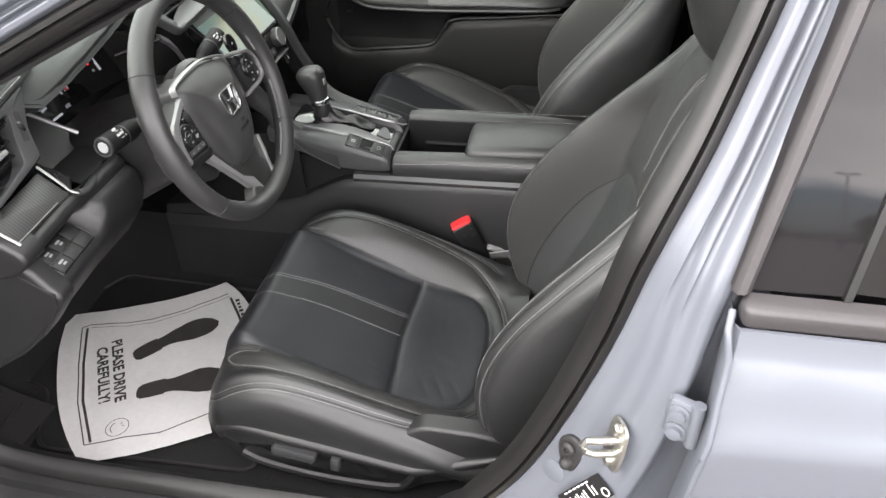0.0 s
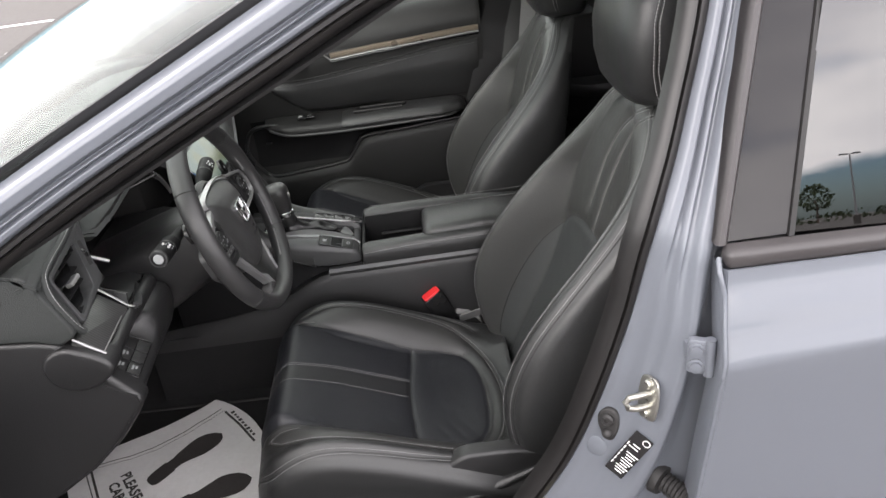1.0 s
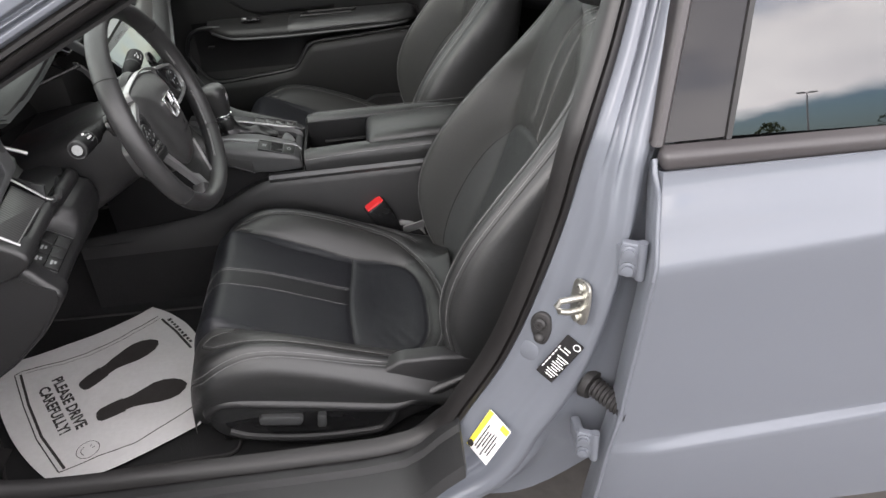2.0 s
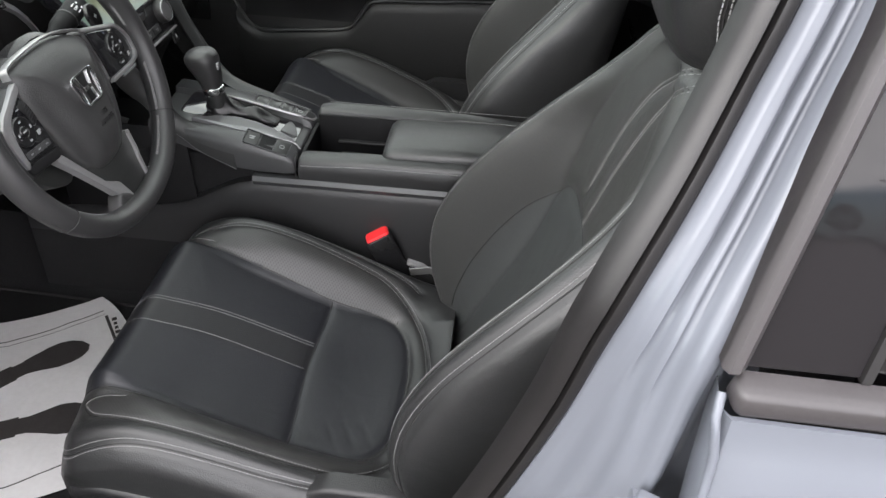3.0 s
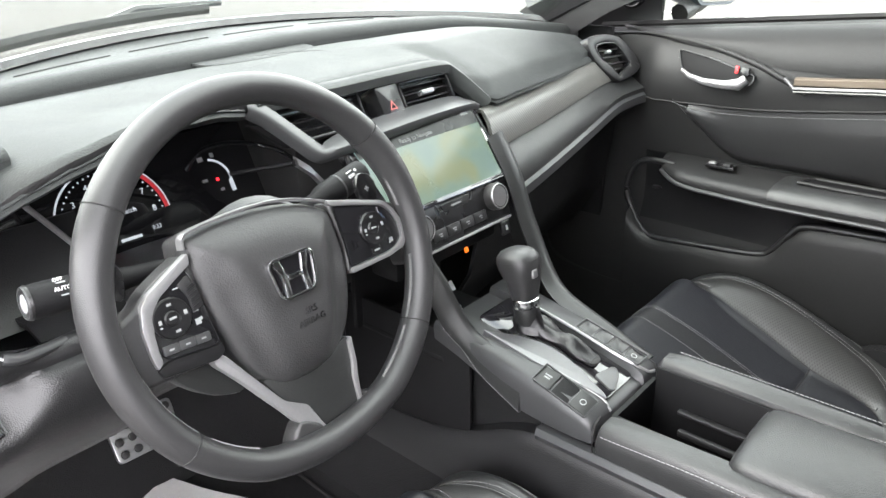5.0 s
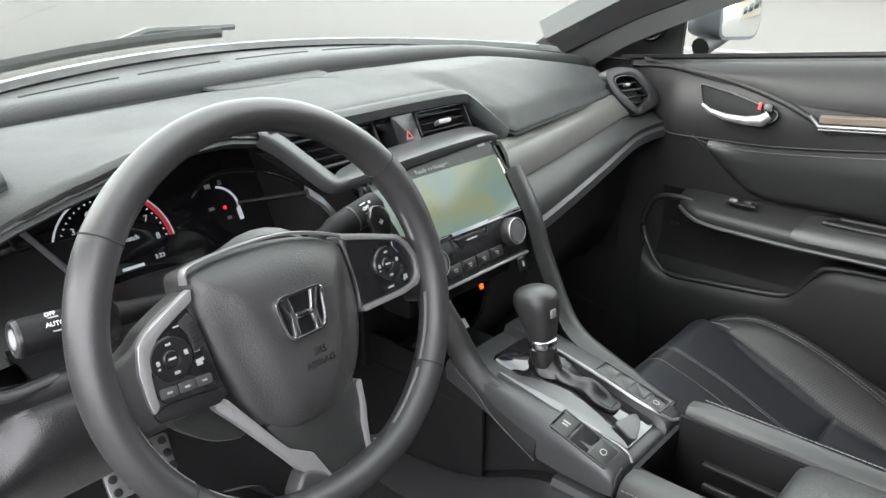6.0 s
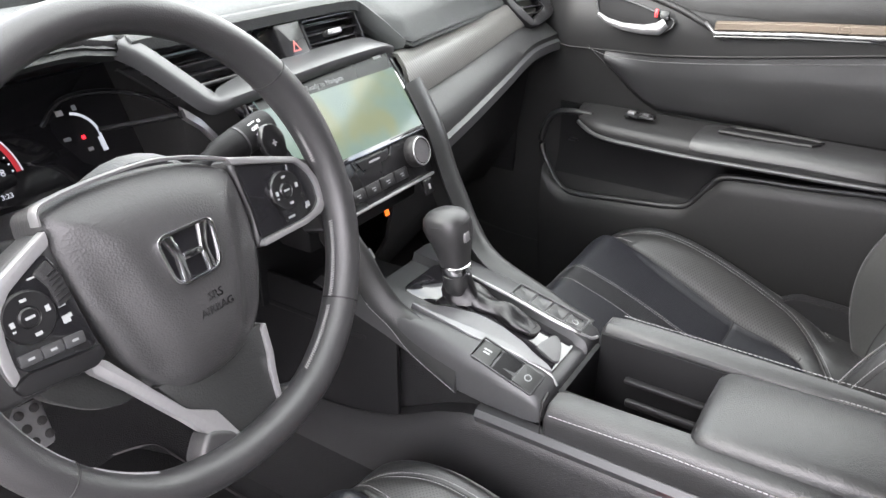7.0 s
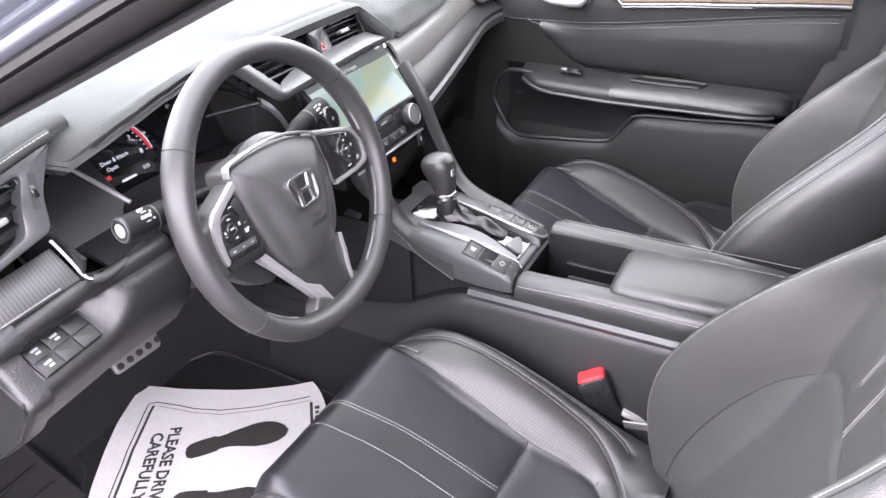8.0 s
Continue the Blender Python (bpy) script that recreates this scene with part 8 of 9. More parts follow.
edge1 = [(-0.214, 0.198), (-0.30, 0.125), (-0.345, 0.090), (-0.395, 0.072), (-0.470, 0.056), (-0.482, 0.044), (-0.430, -0.055), (-0.375, -0.148), (-0.305, -0.240)]
part("border", ribbon(edge1, 0.0024), INK, paper, "black printed border")
part("border", ribbon([(x + 0.008, y - 0.008) for x, y in edge1[:5]], 0.0012), INK, paper)
part("border", ribbon([(-0.470, 0.045), (-0.422, -0.050), (-0.367, -0.143), (-0.297, -0.232)], 0.0052), INK, paper, "thick black printed line")
part("border", ribbon([(-0.305, -0.240), (-0.24, -0.212), (-0.18, -0.196), (-0.13, -0.158), (-0.07, -0.106)], 0.0024), INK, paper)
part("border", ribbon([(-0.203, 0.186), (-0.158, 0.128), (-0.116, 0.066)], 0.0055), INK, paper, "thick black printed bar")
for k in range(9):
    part("small_print", ribbon([(-0.186 + 0.0078 * k, 0.183 - 0.0112 * k), (-0.1815 + 0.0078 * k, 0.1755 - 0.0112 * k)], 0.0062 if k % 3 else 0.009), INK, paper, "small handwriting-like print")
tx = Vector((0.115, -0.185, 0)).normalized()
for text, c in (("PLEASE DRIVE", (-0.3415, -0.056)), ("CAREFULLY!", (-0.3655, -0.0735))):
    bmx = writing(text, 0.0215, basis((c[0], c[1], 0), tx, Vector((-tx.y, tx.x, 0))), 0.0, 0.0010)
    part("lettering", drape(bmx, 0.0010, 0.02), INK, paper, "black printed words")


def sole(toe, heel, width, bend):
    """A printed shoe sole: forefoot, narrow waist and a squared heel."""
    t, h = Vector(toe), Vector(heel)
    ax = (t - h)
    L = ax.length
    ax.normalize()
    s = Vector((-ax.y, ax.x))
    out = []
    side = [(0.0, 0.0), (0.01, 0.20), (0.05, 0.31), (0.15, 0.34), (0.26, 0.33), (0.30, 0.335), (0.31, 0.27), (0.40, 0.28), (0.52, 0.39), (0.66, 0.52), (0.78, 0.54), (0.88, 0.46), (0.96, 0.27), (1.0, 0.0)]
    for sgn in (1, -1):
        seq = side if sgn > 0 else side[::-1][1:-1]
        for u, w in seq:
            p = h + ax * L * u + s * (sgn * width * w * (1.0 if sgn > 0 else 0.94) + bend * width * math.sin(math.pi * u))
            out.append((p.x, p.y))
    bm = bmesh.new()
    bm.faces.new([bm.verts.new((x, y, 0)) for x, y in out])
    return drape(bm, 0.0010, 0.008)


part("shoe_print", sole((-0.196, 0.108), (-0.327, -0.020), 0.060, 0.10), INK, paper, "black printed shoe sole")
part("shoe_print", sole((-0.106, -0.044), (-0.272, -0.110), 0.064, 0.08), INK, paper, "black printed shoe sole")
cx, cy = -0.266, -0.192
circ = [(cx + 0.021 * math.cos(a * math.pi / 16), cy + 0.021 * math.sin(a * math.pi / 16)) for a in range(33)]
part("round_mark", ribbon(circ, 0.0013), INK, paper, "thin printed circle")
part("round_mark", ribbon([(cx + 0.013 * math.cos(a), cy + 0.013 * math.sin(a)) for a in (2.4, 2.9, 3.4, 3.9, 4.4)], 0.0013), INK, paper)
for a in (0.55, 1.3):
    part("round_mark", ribbon([(cx + 0.008 * math.cos(a), cy + 0.008 * math.sin(a)), (cx + 0.0125 * math.cos(a), cy + 0.0125 * math.sin(a))], 0.0015), INK, paper)

# ---- passenger door, seen from inside ----
pd = thing("passenger_door", (0.07, 1.10, 0.3), "black front passenger door panel with stitched armrest and pocket", "car door")


def zbelt(x):
    return 0.930 + 0.046 * (x + 0.34) / 0.5


def door_y(x, z):
    b = zbelt(x)
    t = [(0.28, 1.045), (0.45, 1.055), (0.52, 1.075), (0.56, 1.098), (0.66, 1.100), (0.70, 1.088), (0.76, 1.072), (0.80, 1.060), (b - 0.09, 1.052), (b - 0.04, 1.072), (b - 0.012, 1.092), (b, 1.112), (b + 0.002, 1.14)]
    return smooth_table(t, z) + 0.036 * min(1, max(0, (-0.165 - x) / 0.06)) * min(1, max(0, (b - z) / 0.05)) * min(1, max(0, (z - 0.70) / 0.08))


rows = []
for i in range(40):
    x = -0.42 + 0.985 * i / 39
    b = zbelt(x)
    zs = [0.28, 0.36, 0.44, 0.52, 0.60, 0.66, 0.70, 0.73, 0.76, 0.785, 0.81] + [0.81 + (b - 0.81) * f for f in (0.25, 0.5, 0.7, 0.82, 0.9, 0.95, 0.98, 1.0)]
    rows.append([(x, door_y(x, z), z) for z in zs])
part("door_panel", sheet(rows, 0.02, (0, 1, 0)), DOOR_TRIM, pd, "black grained door panel", angle=60)
# upper soft roll with its shadow line, and stitched bolster
rows = [[(x, door_y(x, z) - 0.004 - 0.008 * math.sin(math.pi * f), z) for f, z in ((k / 8, zlow + (zbelt(x) - 0.004 - zlow) * k / 8) for k in range(9))] for x, zlow in ((-0.40 + 0.955 * i / 30, lerp([(-0.42, 0.915), (-0.20, 0.928), (-0.05, 0.912), (0.08, 0.893), (0.2, 0.892), (0.55, 0.915)], -0.40 + 0.955 * i / 30)) for i in range(31))]
arc_l = spline([(-0.30, 0, 0.938), (-0.187, 0, 0.934), (-0.058, 0, 0.918), (0.03, 0, 0.897), (0.075, 0, 0.880), (0.105, 0, 0.866), (0.124, 0, 0.854)], 30)
part("arc_line", tube([Vector((q.x, door_y(q.x, q.z) - 0.0045, q.z)) for q in arc_l], 0.0055, 10), DOOR_TRIM, pd, "sculpted edge above the handle")
part("window_roll", sheet(rows, 0.008, (0, 1, 0)), DOOR_TRIM, pd, "soft dark roll below the window", angle=60)
rows = [[(x, door_y(x, z) - 0.003 - 0.010 * min(1, (0.558 - x) / 0.06) * math.sin(math.pi * min(1, f * 1.1)) ** 0.8, z) for f, z in ((k / 8, zl + (zh - zl) * k / 8) for k in range(9))] for x, zl, zh in ((x, lerp([(-0.10, 0.790), (-0.06, 0.755), (-0.02, 0.715), (0.02, 0.700), (0.55, 0.700)], x), lerp([(-0.10, 0.806), (-0.06, 0.806), (0.0, 0.806), (0.55, 0.870)], x)) for x in [-0.09 + 0.64 * i / 24 for i in range(25)])]
bol = part("bolster", sheet(rows, 0.008, (0, 1, 0)), LEATHER, pd, "black leather door bolster", angle=60)
part("stitching", stitches([(x, door_y(x, z) - 0.012, z) for x, z in ((x, lerp([(-0.14, 0.815), (-0.08, 0.800), (0.0, 0.800), (0.55, 0.862)], x)) for x in [-0.12 + 0.66 * i / 40 for i in range(41)])], 0.0055, 0.004, 0.0006, (0, -0.001, 0)), THREAD, bol, "grey thread")
part("seam", tube([(x, door_y(x, z) - 0.002, z) for x, z in ((-0.125, 0.812), (-0.09, 0.78), (-0.04, 0.745), (0.0, 0.71))], 0.0018, 5), SEAM, pd)
part("seam", tube([(-0.20 + 0.74 * k / 20, door_y(-0.20 + 0.74 * k / 20, z) - 0.002, z) for k, z in ((k, lerp([(-0.20, 0.806), (0.0, 0.810), (0.55, 0.874)], -0.20 + 0.74 * k / 20)) for k in range(21))], 0.0018, 5), SEAM, pd)
# bronze trim strip
rows = [[(x, door_y(x, z) - d, z) for z, d in ((z0 - 0.016, 0.008), (z0 - 0.013, 0.012), (z0 - 0.003, 0.013), (z0, 0.008))] for x, z0 in ((x, lerp([(0.105, 0.882), (0.167, 0.887), (0.25, 0.894), (0.55, 0.912)], x)) for x in [0.105 + 0.45 * i / 14 for i in range(15)])]
ts = part("trim_strip", sheet(rows, 0.005, (0, 1, 0)), BRONZE, pd, "bronze ribbed trim strip")
part("silver_line", tube([(0.088, door_y(0.088, 0.88) - 0.012, 0.880)] + [(r[0][0], r[0][1] - 0.002, r[0][2] - 0.003) for r in rows], 0.0030, 8), SILVER, ts)
part("dark_line", tube([(r[0][0], r[0][1] - 0.000, r[0][2] - 0.009) for r in rows], 0.0030, 6), GLOSS, ts)
# inside handle in its bowl; a flat near-black plate paints the bowl's shade
hm = basis((-0.045, 1.050, 0.876), Vector((1, 0, -0.02)), Vector((0, 0.25, 0.97)))
bowl = rounded([(-0.078, 0.036), (-0.062, -0.004), (-0.030, -0.026), (0.055, -0.026), (0.078, -0.016), (0.082, 0.002), (0.045, 0.012), (0.0, 0.024)], 0.012)
bw = part("handle_bowl", plate(bowl, 0.004, hm @ pose(0, 0, 0.004), 0.0015), POCKET, pd, "handle bowl with its shade put into the colour")
part("bowl_rim", ring_plate(bowl, shrink(bowl, 0.003), 0.006, hm @ pose(0, 0, 0.007), 0.001), PLASTIC_SMOOTH, bw)
part("door_handle", tube([hm @ Vector(p) for p in ((-0.060, -0.004, 0.008), (-0.040, -0.014, 0.013), (-0.010, -0.021, 0.015), (0.030, -0.022, 0.015), (0.055, -0.018, 0.012), (0.066, -0.006, 0.010))], [0.003, 0.0045, 0.006, 0.0075, 0.0105, 0.0085], 10, flat=1.1), SILVER, pd, "chrome inside door handle")
part("lock_tab", rbox((0.016, 0.016, 0.008), (0, 0, 0), 0.002, hm @ pose(0.062, 0.006, 0.010)), PLASTIC_SMOOTH, pd)
part("lock_mark", rbox((0.006, 0.014, 0.004), (0, 0, 0), 0.001, hm @ pose(0.047, 0.008, 0.012)), RED, pd, "red unlocked mark")


# armrest: long tapered shelf with a padded lid and a pull slot
def arm_sec(x):
    tip = min(1, max(0, (x + 0.135) / 0.07))
    y0 = 1.065 - 0.095 * tip ** 0.55 + 0.05 * max(0, (x - 0.40) / 0.10) ** 2
    zt = lerp([(-0.17, 0.690), (-0.08, 0.693), (0.1, 0.690), (0.3, 0.694), (0.46, 0.692), (0.50, 0.68)], x)
    zb2 = lerp([(-0.17, 0.672), (-0.10, 0.670), (-0.02, 0.660), (0.1, 0.657), (0.3, 0.660), (0.46, 0.664), (0.50, 0.67)], x)
    return y0, zt, zb2


rings = []
for i in range(36):
    x = -0.134 + 0.631 * i / 35
    y0, zt, zb2 = arm_sec(x)
    rings.append([(x, 1.085, zb2), (x, y0 + 0.012, zb2), (x, y0 + 0.003, zb2 + 0.004), (x, y0, (zt + zb2) / 2), (x, y0 + 0.004, zt - 0.005), (x, y0 + 0.012, zt), (x, 1.085, zt + 0.004)])
arm = part("armrest", loft(rings), DOOR_TRIM, pd, "black door armrest", angle=50)
rings = []
for i in range(22):
    x = 0.112 + 0.375 * i / 21
    y0, zt, zb2 = arm_sec(x)
    e = 0.004 * min(1, i / 1.0) * min(1, (21 - i) / 1.0)
    rings.append([(x, 1.06, zt + 0.001), (x, y0 + 0.006, zb2 + 0.016), (x, y0 - 0.004 - e, zt - 0.012), (x, y0 - 0.002 - e, zt - 0.002), (x, y0 + 0.008, zt + 0.004 + e), (x, y0 + 0.04, zt + 0.007 + e), (x, 1.06, zt + 0.006 + e)])
part("armrest_pad", loft(rings), LEATHER, arm, "padded leather armrest top", angle=60)
# flat near-black plate paints the shade inside the pull slot
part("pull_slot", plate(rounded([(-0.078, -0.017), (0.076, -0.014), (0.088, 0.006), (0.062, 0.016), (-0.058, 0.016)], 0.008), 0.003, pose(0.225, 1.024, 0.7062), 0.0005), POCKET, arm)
part("pull_cup", tube([Vector((0.150, 1.008, 0.7062)), Vector((0.225, 1.006, 0.7062)), Vector((0.297, 1.010, 0.7062)), Vector((0.310, 1.036, 0.7062)), Vector((0.285, 1.044, 0.7062)), Vector((0.225, 1.046, 0.7062)), Vector((0.168, 1.044, 0.7062))], 0.0035, 8, True), DOOR_TRIM, arm)
# lighter tube along the near edge draws the armrest's highlight
part("highlight_strip", tube([Vector((x, arm_sec(x)[0] - 0.001, arm_sec(x)[2] + 0.006)) for x in [-0.115 + 0.575 * i / 30 for i in range(31)]], 0.0042, 8), GREY_TRIM, arm, "lighter satin strip for the highlight along the armrest edge")
wsb = part("window_switch", rbox((0.055, 0.022, 0.006), (0.0, 1.030, 0.7025), 0.002), PLASTIC_SMOOTH, arm, "window switch plate")
for dxx in (-0.016, 0.012):
    part("switch_key", rbox((0.014, 0.010, 0.006), (dxx, 1.028, 0.707), 0.002), SILVER if dxx < 0 else GREY_TRIM, wsb)
# pocket with its raised rim
pk = [(-0.090, 0.690), (-0.130, 0.690), (-0.165, 0.682), (-0.190, 0.660), (-0.203, 0.610), (-0.176, 0.556), (-0.150, 0.530), (-0.118, 0.523), (-0.02, 0.533), (0.080, 0.543), (0.116, 0.556), (0.146, 0.598), (0.176, 0.622), (0.30, 0.630), (0.42, 0.640), (0.50, 0.642)]
pkp = spline([(x, 1.022 + 0.02 * max(0, (-0.1 - x) / 0.09), z) for x, z in pk], 90)
part("pocket_rim", tube(pkp, 0.0062, 10), PLASTIC, pd, "raised black rim of the door pocket")
lowrows = []
for k in range(36):
    x = -0.185 + 0.695 * k / 35
    zr = lerp([(-0.19, 0.585), (-0.176, 0.556), (-0.150, 0.530), (-0.118, 0.523), (-0.02, 0.533), (0.080, 0.543), (0.116, 0.556), (0.146, 0.598), (0.176, 0.622), (0.30, 0.630), (0.42, 0.640), (0.52, 0.642)], x)
    lowrows.append([(x, 1.028, zr), (x, 1.018, zr - 0.006), (x, 1.014, zr - 0.03), (x, 1.012, zr - 0.10), (x, 1.022, 0.40), (x, 1.035, 0.29)])
part("lower_panel", sheet(lowrows, 0.006, (0, 1, 0)), DOOR_TRIM, pd, "black lower door panel", angle=55)
# near-black sheet stands in for the armrest's shade in the pocket
part("pocket_shade", sheet([[(x, door_y(x, z) - 0.006, z) for z in (0.54, 0.58, 0.62, 0.66, 0.69)] for x in [-0.185 + 0.67 * i / 20 for i in range(21)]], 0.004, (0, 1, 0)), POCKET, pd, "near-black sheet for the shade inside the door pocket")
part("pocket_tab", rbox((0.018, 0.01, 0.004), (-0.13, 1.035, 0.632), 0.001), PLASTIC_SMOOTH, pd)
# corner panel with tweeter
cp = [[(x, 1.128 + 0.004 * j, z) for j, z in enumerate((zbelt(x) - 0.004, (zbelt(x) + zt) / 2, zt))] for x, zt in ((-0.44, 0.96), (-0.36, 1.005), (-0.28, 1.045), (-0.20, 1.075))]
part("corner_panel", sheet(cp, 0.012, (0, 1, 0)), PLASTIC, pd, "black mirror corner panel")
twm = basis((-0.262, 1.122, 1.003), Vector((1, 0, 0)), Vector((0, 0.1, 1)))
part("tweeter", turned([(0.030, -0.002), (0.030, 0.006), (0.026, 0.009), (0.022, 0.006), (0.012, 0.006), (0.010, 0.010), (0.004, 0.012), (0.0005, 0.0122)], twm, 28), PLASTIC_SMOOTH, pd, "round black tweeter")
win = part("window_pane", sheet([[(-0.20 + 0.80 * i / 6, 1.138 + (z - 0.93) * -0.30, z) for i in range(7)] for z in (0.92, 1.05, 1.18, 1.31)], 0.004, (0, 1, 0)), GLASS_CLEAR, pd, "clear side window")
win.visible_shadow = False
part("window_frame", sheet([[(0.545 + 0.10 * (z - 0.95), 1.110 - (z - 0.93) * 0.30, z), (0.555 + 0.10 * (z - 0.95), 1.100 - (z - 0.93) * 0.30, z), (0.61 + 0.10 * (z - 0.95), 1.100 - (z - 0.93) * 0.30, z), (0.65 + 0.10 * (z - 0.95), 1.12 - (z - 0.93) * 0.30, z)] for z in (0.90, 1.0, 1.1, 1.2, 1.32)], 0.01, (0, 1, 0)), PLASTIC, pd, "black window frame")
part("belt_seal", tube([(-0.33 + 0.90 * i / 10, 1.126, zbelt(-0.33 + 0.90 * i / 10) + 0.004) for i in range(11)], 0.007, 6), SEAL, pd)
part("door_shell", sheet([[(x, 1.155, z) for z in (0.25, 0.5, 0.75, zbelt(x) - 0.006)] for x in (-0.46, -0.2, 0.1, 0.4, 0.58)], 0.02, (0, 1, 0)), PAINT, pd)

mir = thing("wing_mirror", (-0.14, 1.24, 0.97), "blue-grey wing mirror outside the passenger window", "wing mirror")
mrm = basis((-0.140, 1.250, 1.020), Vector((0.10, 0.99, 0)), Vector((-0.05, 0, 1)))
mo2 = rounded([(-0.085, -0.040), (0.075, -0.050), (0.095, 0.0), (0.080, 0.058), (-0.075, 0.055)], 0.03)
part("housing", loft([[mrm @ Vector((x * s, y * s, z)) for x, y in mo2] for s, z in ((1.0, 0.004), (1.03, -0.004), (1.0, -0.04), (0.8, -0.075), (0.4, -0.09))]), PAINT, mir)
part("mirror_glass", plate(shrink(mo2, 0.006), 0.003, mrm @ pose(0, 0, 0.006), 0.0005), MIRROR, mir, "mirror glass")
part("foot", tube([(-0.17, 1.15, 0.965), (-0.165, 1.19, 0.975), (-0.16, 1.22, 0.985)], 0.02, 10), PLASTIC, mir)

# ---- driver's door, swung wide open beside the wing ----
ddoor = thing("driver_door", (-0.52, -0.46, 0.3), "blue-grey driver's door swung wide open", "car door")
dm = pose(-0.52, -0.47, 0, 0, 0, -72)
sk, inn = [], []
for i in range(16):
    x = 0.02 + 1.06 * i / 15
    sk.append([dm @ Vector((x, -0.02 - 0.025 * math.sin(math.pi * q) , 0.28 + 0.62 * q)) for q in (k / 12 for k in range(13))])
    inn.append([dm @ Vector((x, 0.075 + 0.035 * math.exp(-((q - 0.62) / 0.12) ** 2), 0.29 + 0.62 * q)) for q in (k / 12 for k in range(13))])
part("door_skin", sheet(sk, 0.006, dm.to_3x3() @ Vector((0, 1, 0))), PAINT, ddoor)
part("inner_panel", sheet(inn, 0.012, dm.to_3x3() @ Vector((0, -1, 0))), PLASTIC, ddoor, "black inner door panel")
rimd = [dm @ Vector(p) for p in ((0.02, 0.03, 0.28), (1.08, 0.03, 0.28), (1.10, 0.03, 0.60), (1.10, 0.03, 0.90), (0.02, 0.03, 0.90))]
part("door_edge", tube(rimd, 0.045, 8, True), PAINT, ddoor)
fpd = spline([(0.10, 0.03, 0.90), (0.40, 0.07, 1.08), (0.75, 0.12, 1.26), (0.98, 0.13, 1.28), (1.10, 0.12, 1.22), (1.13, 0.06, 1.00), (1.12, 0.03, 0.90)], 40)
part("window_frame", tube([dm @ p for p in fpd], 0.018, 8), PLASTIC_SMOOTH, ddoor)
dwin = part("window_pane", sheet([[dm @ Vector((x, 0.035 + 0.27 * (z - 0.90), z)) for z in (0.90, 0.95 if x > 0.2 else 0.93, lerp([(0.12, 0.94), (0.40, 1.07), (0.75, 1.25), (1.1, 1.25)], x))] for x in (0.14, 0.3, 0.45, 0.6, 0.75, 0.9, 1.08)], 0.004), GLASS_CLEAR, ddoor, "clear side window")
dwin.visible_shadow = False
part("grab_handle", tube([dm @ Vector(p) for p in ((0.45, 0.10, 0.70), (0.50, 0.135, 0.71), (0.66, 0.135, 0.715), (0.72, 0.10, 0.71))], 0.012, 8), PLASTIC_SMOOTH, ddoor)

# ---- right-hand middle pillar and rear door ----
pil2 = []
for i in range(14):
    z = 0.28 + 1.02 * i / 13
    x = lerp([(0.30, 0.50), (0.65, 0.585), (0.90, 0.64), (1.1, 0.685), (1.3, 0.70)], z)
    y = 2 * YC - y_seal(z)
    pil2.append([(x - 0.02, y + 0.02, z), (x - 0.01, y - 0.02, z), (x + 0.03, y - 0.05, z), (x + 0.10, y - 0.055, z), (x + 0.15, y - 0.02, z)])
part("pillar_trim", sheet(pil2, 0.006, (0, 1, 0)), PLASTIC, body, "black middle pillar trim on the far side")
belt_b = thing("seat_belt", (0.70, 1.06, 0.8), "dark seat belt hanging at the far pillar", "seat belt")
part("webbing", sheet([[(0.635 + 0.045 * j / 2 + 0.10 * (z - 0.5), 2 * YC - y_seal(z) - 0.066, z) for j in range(3)] for z in (0.40, 0.6, 0.8, 1.0, 1.15)], 0.0015, (0, 1, 0)), WEB, belt_b)

rd = thing("far_rear_door", (1.15, 1.10, 0.3), "dark rear passenger door panel with a pull pocket", "car door")
rows = [[(x, 1.085 - 0.02 * math.sin(math.pi * min(1, (z - 0.3) / 0.6)), z) for z in (0.28, 0.45, 0.6, 0.7, 0.8, 0.9, 0.97)] for x in [0.74 + 0.70 * i / 10 for i in range(11)]]
part("door_panel", sheet(rows, 0.03, (0, 1, 0)), PLASTIC, rd)
part("armrest", loft([[(x, 1.075, z0), (x, y0, z0 + 0.004), (x, y0 - 0.006, z0 + 0.022), (x, y0, z0 + 0.042), (x, 1.075, z0 + 0.05)] for x, y0, z0 in ((0.80, 1.05, 0.66), (0.86, 1.00, 0.655), (1.1, 0.985, 0.65), (1.25, 0.99, 0.66))]), LEATHER, rd)
part("pocket_rim", tube(spline([(0.80, 1.045, 0.62), (0.84, 1.040, 0.55), (0.95, 1.035, 0.53), (1.1, 1.035, 0.54), (1.2, 1.04, 0.58)], 30), 0.006, 8), PLASTIC_SMOOTH, rd)
part("handle", tube([(0.90, 1.055, 0.86), (0.95, 1.05, 0.85), (0.99, 1.055, 0.86)], 0.006, 8), CHROME, rd, "chrome inside handle")
part("window_pane", sheet([[(0.76 + 0.70 * i / 4, 1.135 + (z - 0.93) * -0.30, z) for i in range(5)] for z in (0.95, 1.1, 1.31)], 0.004, (0, 1, 0)), GLASS_TINT, rd)

# ---- the lot around the car ----
random.seed(7)


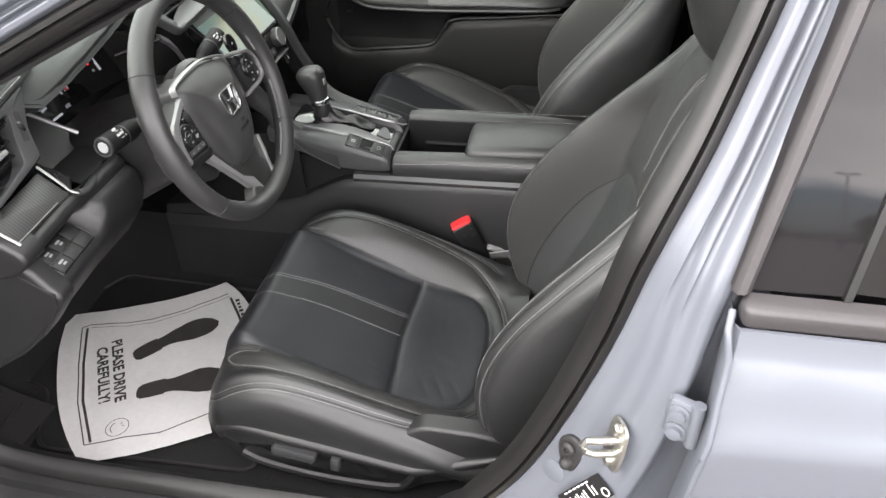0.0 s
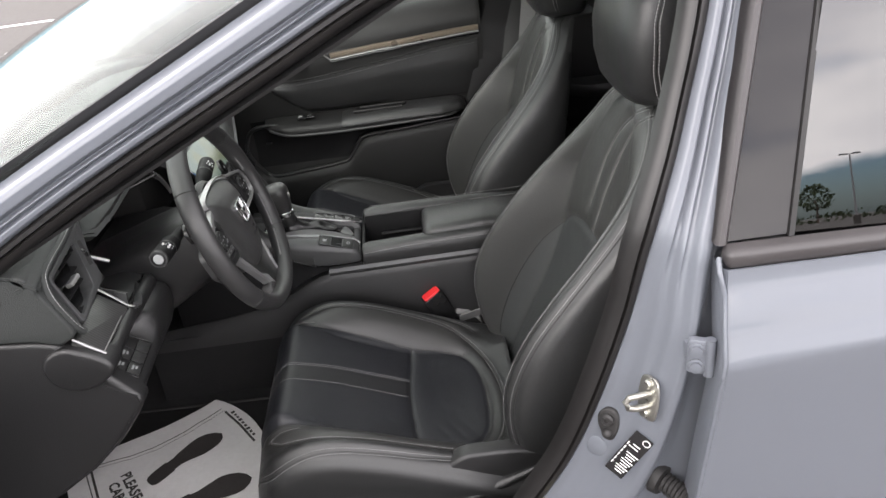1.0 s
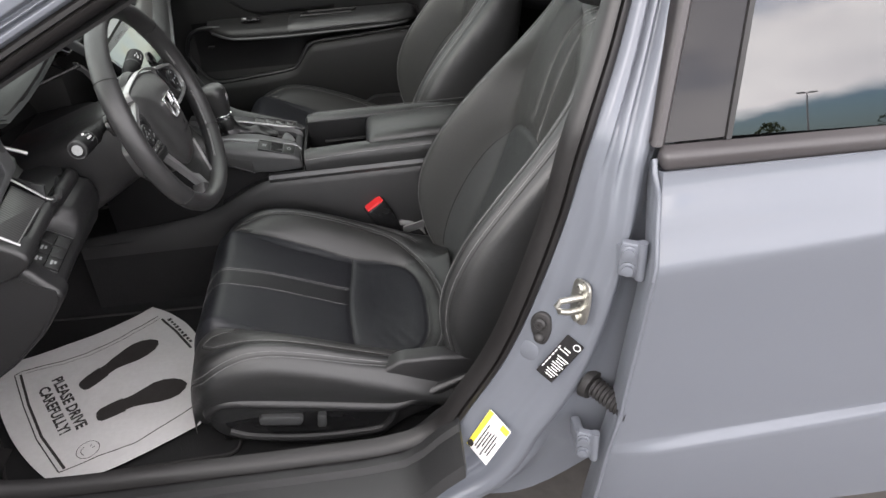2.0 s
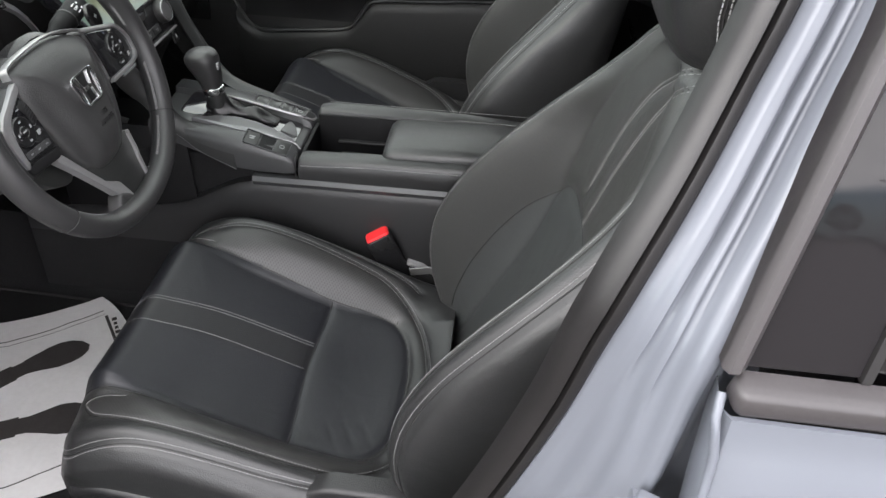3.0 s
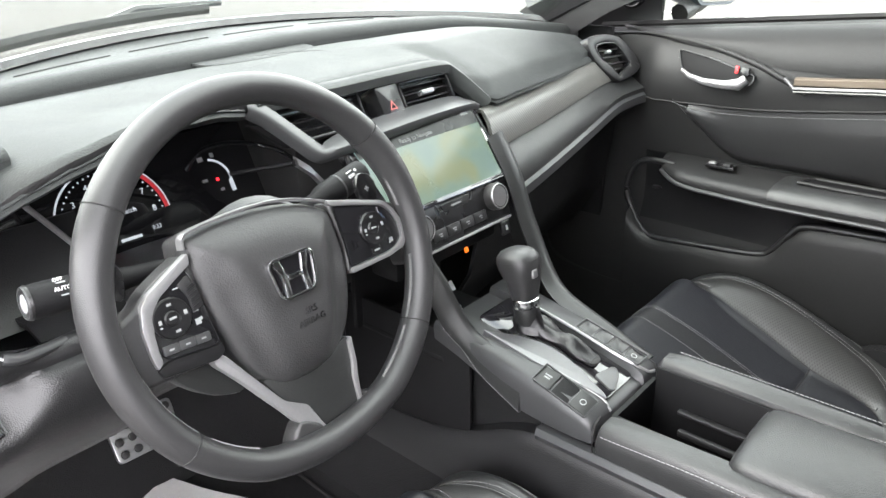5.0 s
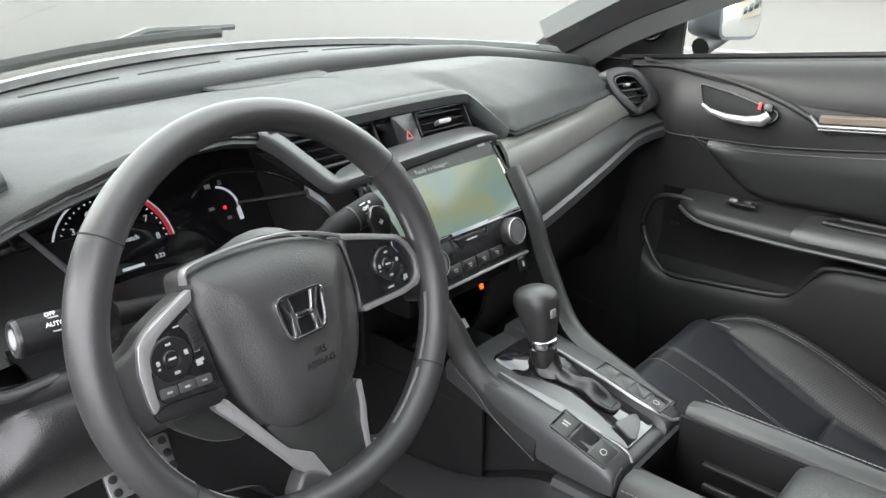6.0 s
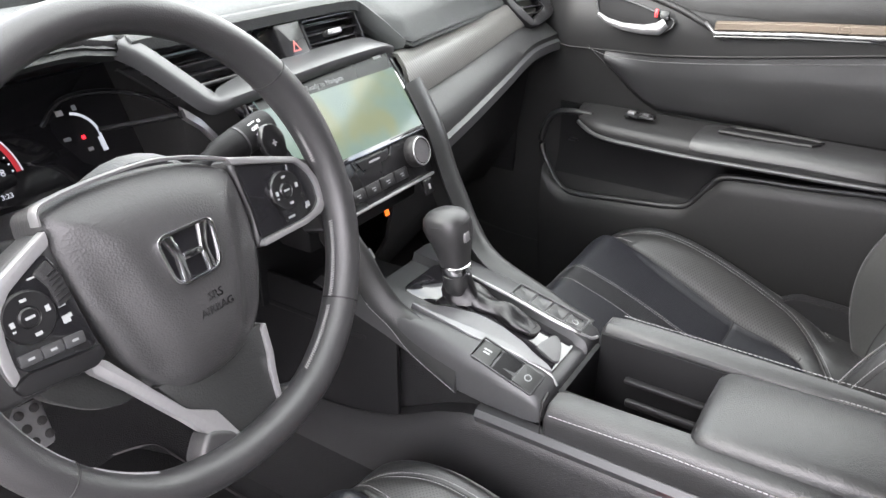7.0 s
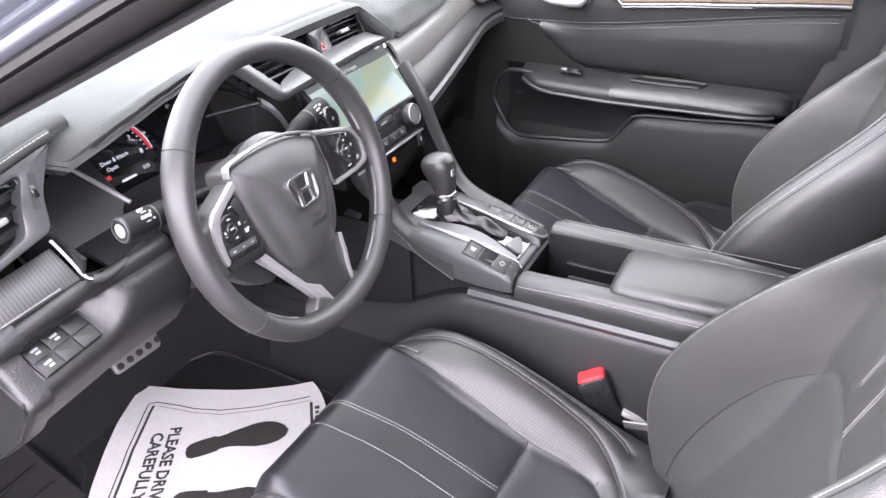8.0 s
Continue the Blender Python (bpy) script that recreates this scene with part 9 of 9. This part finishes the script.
def tree(at, h, w):
    t = thing("tree", at, "leafy green tree at the edge of the lot", "tree", "trees along the lot")
    x, y, _ = at
    part("trunk", tube([(x, y, 0), (x + 0.1, y, h * 0.3), (x, y + 0.1, h * 0.6)], [0.22, 0.16, 0.08], 8), BARK, t)
    for a in range(3):
        q = a * 2.1
        part("limb", tube([(x, y, h * (0.3 + 0.1 * a)), (x + w * 0.5 * math.cos(q), y + w * 0.5 * math.sin(q), h * (0.55 + 0.1 * a))], [0.09, 0.03], 6), BARK, t)
    bm = bmesh.new()
    for k in range(420):
        u = random.random()
        r = w * (0.35 + 0.65 * math.sin(math.pi * min(1, u * 0.9 + 0.1))) * random.random() ** 0.4
        q = random.random() * 6.283
        c = Vector((x + r * math.cos(q), y + r * math.sin(q), h * (0.35 + 0.65 * u)))
        s = 0.16 + 0.22 * random.random()
        nrm = Vector((random.gauss(0, 1), random.gauss(0, 1), random.gauss(0, 1))).normalized()
        o = nrm.orthogonal().normalized() * s
        p = nrm.cross(o)
        bm.faces.new([bm.verts.new(c + v) for v in (o, p * 0.7, -o, -p * 0.7)])
    part("crown", bm, LEAF, t, smooth=False)


for i in range(13):
    tree((-70 + 15 * i + random.uniform(-5, 5), -112 + random.uniform(-9, 9), 0), random.uniform(3.6, 6.4), random.uniform(2.4, 4.2))
hedge = bmesh.new()
for k in range(2600):
    c = Vector((random.uniform(-110, 150), -124 + random.uniform(-1.5, 1.5), 0))
    c.z = random.random() * (1.5 + 0.8 * noise.noise(Vector((c.x * 0.12, 0, 0))))
    s = random.uniform(0.25, 0.5)
    nrm = Vector((random.gauss(0, 1), random.gauss(0, 1), random.gauss(0, 1))).normalized()
    o = nrm.orthogonal().normalized() * s
    p = nrm.cross(o)
    hedge.faces.new([hedge.verts.new(c + v) for v in (o, p * 0.7, -o, -p * 0.7)])
tagged(link_mesh("hedge", hedge, LEAF, smooth=False), "low dark green hedge line beyond the lot", "hedge", kind="stuff")


def lamp_pole(x, y, h, arm_):
    t = thing("light_pole", (x, y, 0), "tall galvanised parking lot light pole", "light pole", "light poles")
    part("pole", tube([(x, y, 0), (x, y, h)], [0.11, 0.06], 10), GALV, t)
    part("base", turned([(0.28, 0), (0.28, 0.7), (0.22, 0.75), (0.1, 0.75)], pose(x, y, 0), 16), ASPHALT, t)
    for s in (-1, 1):
        part("lamp_head", rbox((arm_, 0.3, 0.12), (x + s * arm_ * 0.7, y, h + 0.05), 0.03), GALV, t)


for x, y, h in ((26.0, -38, 7.6), (31.0, -60, 5.6), (20.0, -58, 5.4), (-12.0, -60, 6.0)):
    lamp_pole(x, y, h, 0.7)


def parked_car(x, y, mat, turn):
    c = thing("parked_car", (x, y, 0), "parked car across the lot", "car", "parked cars")
    m = pose(x, y, 0, 0, 0, turn)
    prof = [(-2.2, 0.35), (-2.25, 0.65), (-2.1, 0.78), (-1.1, 0.92), (-0.45, 1.38), (0.7, 1.42), (1.5, 1.05), (2.15, 0.98), (2.25, 0.6), (2.2, 0.35)]
    part("shell", loft([[m @ Vector((a * sx, w, 0.35 + (b - 0.35) * sz)) for a, b in prof] for w, sx, sz in ((-0.86, 0.96, 0.62), (-0.80, 1.0, 0.98), (0.0, 1.0, 1.0), (0.80, 1.0, 0.98), (0.86, 0.96, 0.62))]), mat, c)
    part("glasshouse", loft([[m @ Vector((a, w, b)) for a, b in ((-1.0, 0.95), (-0.45, 1.32), (0.65, 1.35), (1.35, 1.05))] for w in (-0.82, 0.82)]), GLOSS, c)
    for a in (-1.4, 1.35):
        for w in (-0.80, 0.80):
            part("wheel", tube([m @ Vector((a, w - 0.09, 0.32)), m @ Vector((a, w + 0.09, 0.32))], 0.32, 20), RUBBER, c)
            part("rim", tube([m @ Vector((a, w - 0.095, 0.32)), m @ Vector((a, w + 0.095, 0.32))], 0.2, 14), SILVER, c)


parked_car(16.5, -20.0, PAINT, 62)
parked_car(-3.0, -40.0, SILVER, 4)
parked_car(4.5, -41.0, WHITE, 2)
# painted bay lines ahead and to the side
for k, (x, y, l, a) in enumerate(((-7.0, 2.0, 9.0, 80), (-11.0, -3.0, 9.0, 78), (-3.0, 9.0, 5.0, 5))):
    tagged(link_mesh("bay_line", rbox((l, 0.10, 0.006), (x, y, 0.004), 0, pose(0, 0, 0, 0, 0, a)), WHITE), "white painted parking bay line", "road marking", "bay lines", "structure")
shop = thing("building", (2.0, 26.0, 0), "low beige building with a dark window strip", "building")
part("wall", rbox((30, 0.4, 5.0), (4, 26, 2.5), 0.02), material("beige_render", (0.26, 0.23, 0.19), 0.9, vary=0.1, blotch=0.5), shop)
for k in range(7):
    w_ = part("window", rbox((3.2, 0.12, 1.6), (-7 + 3.7 * k, 25.76, 1.9), 0.02), GLOSS, shop)
    part("window_frame", ring_plate(rect(3.4, 1.8), rect(3.2, 1.6), 0.1, basis((-7 + 3.7 * k, 25.68, 1.9), Vector((1, 0, 0)), Vector((0, 0, 1)))), SILVER, w_)
part("roof_edge", rbox((30.4, 0.8, 0.3), (4, 26, 5.1), 0.04), GALV, shop)
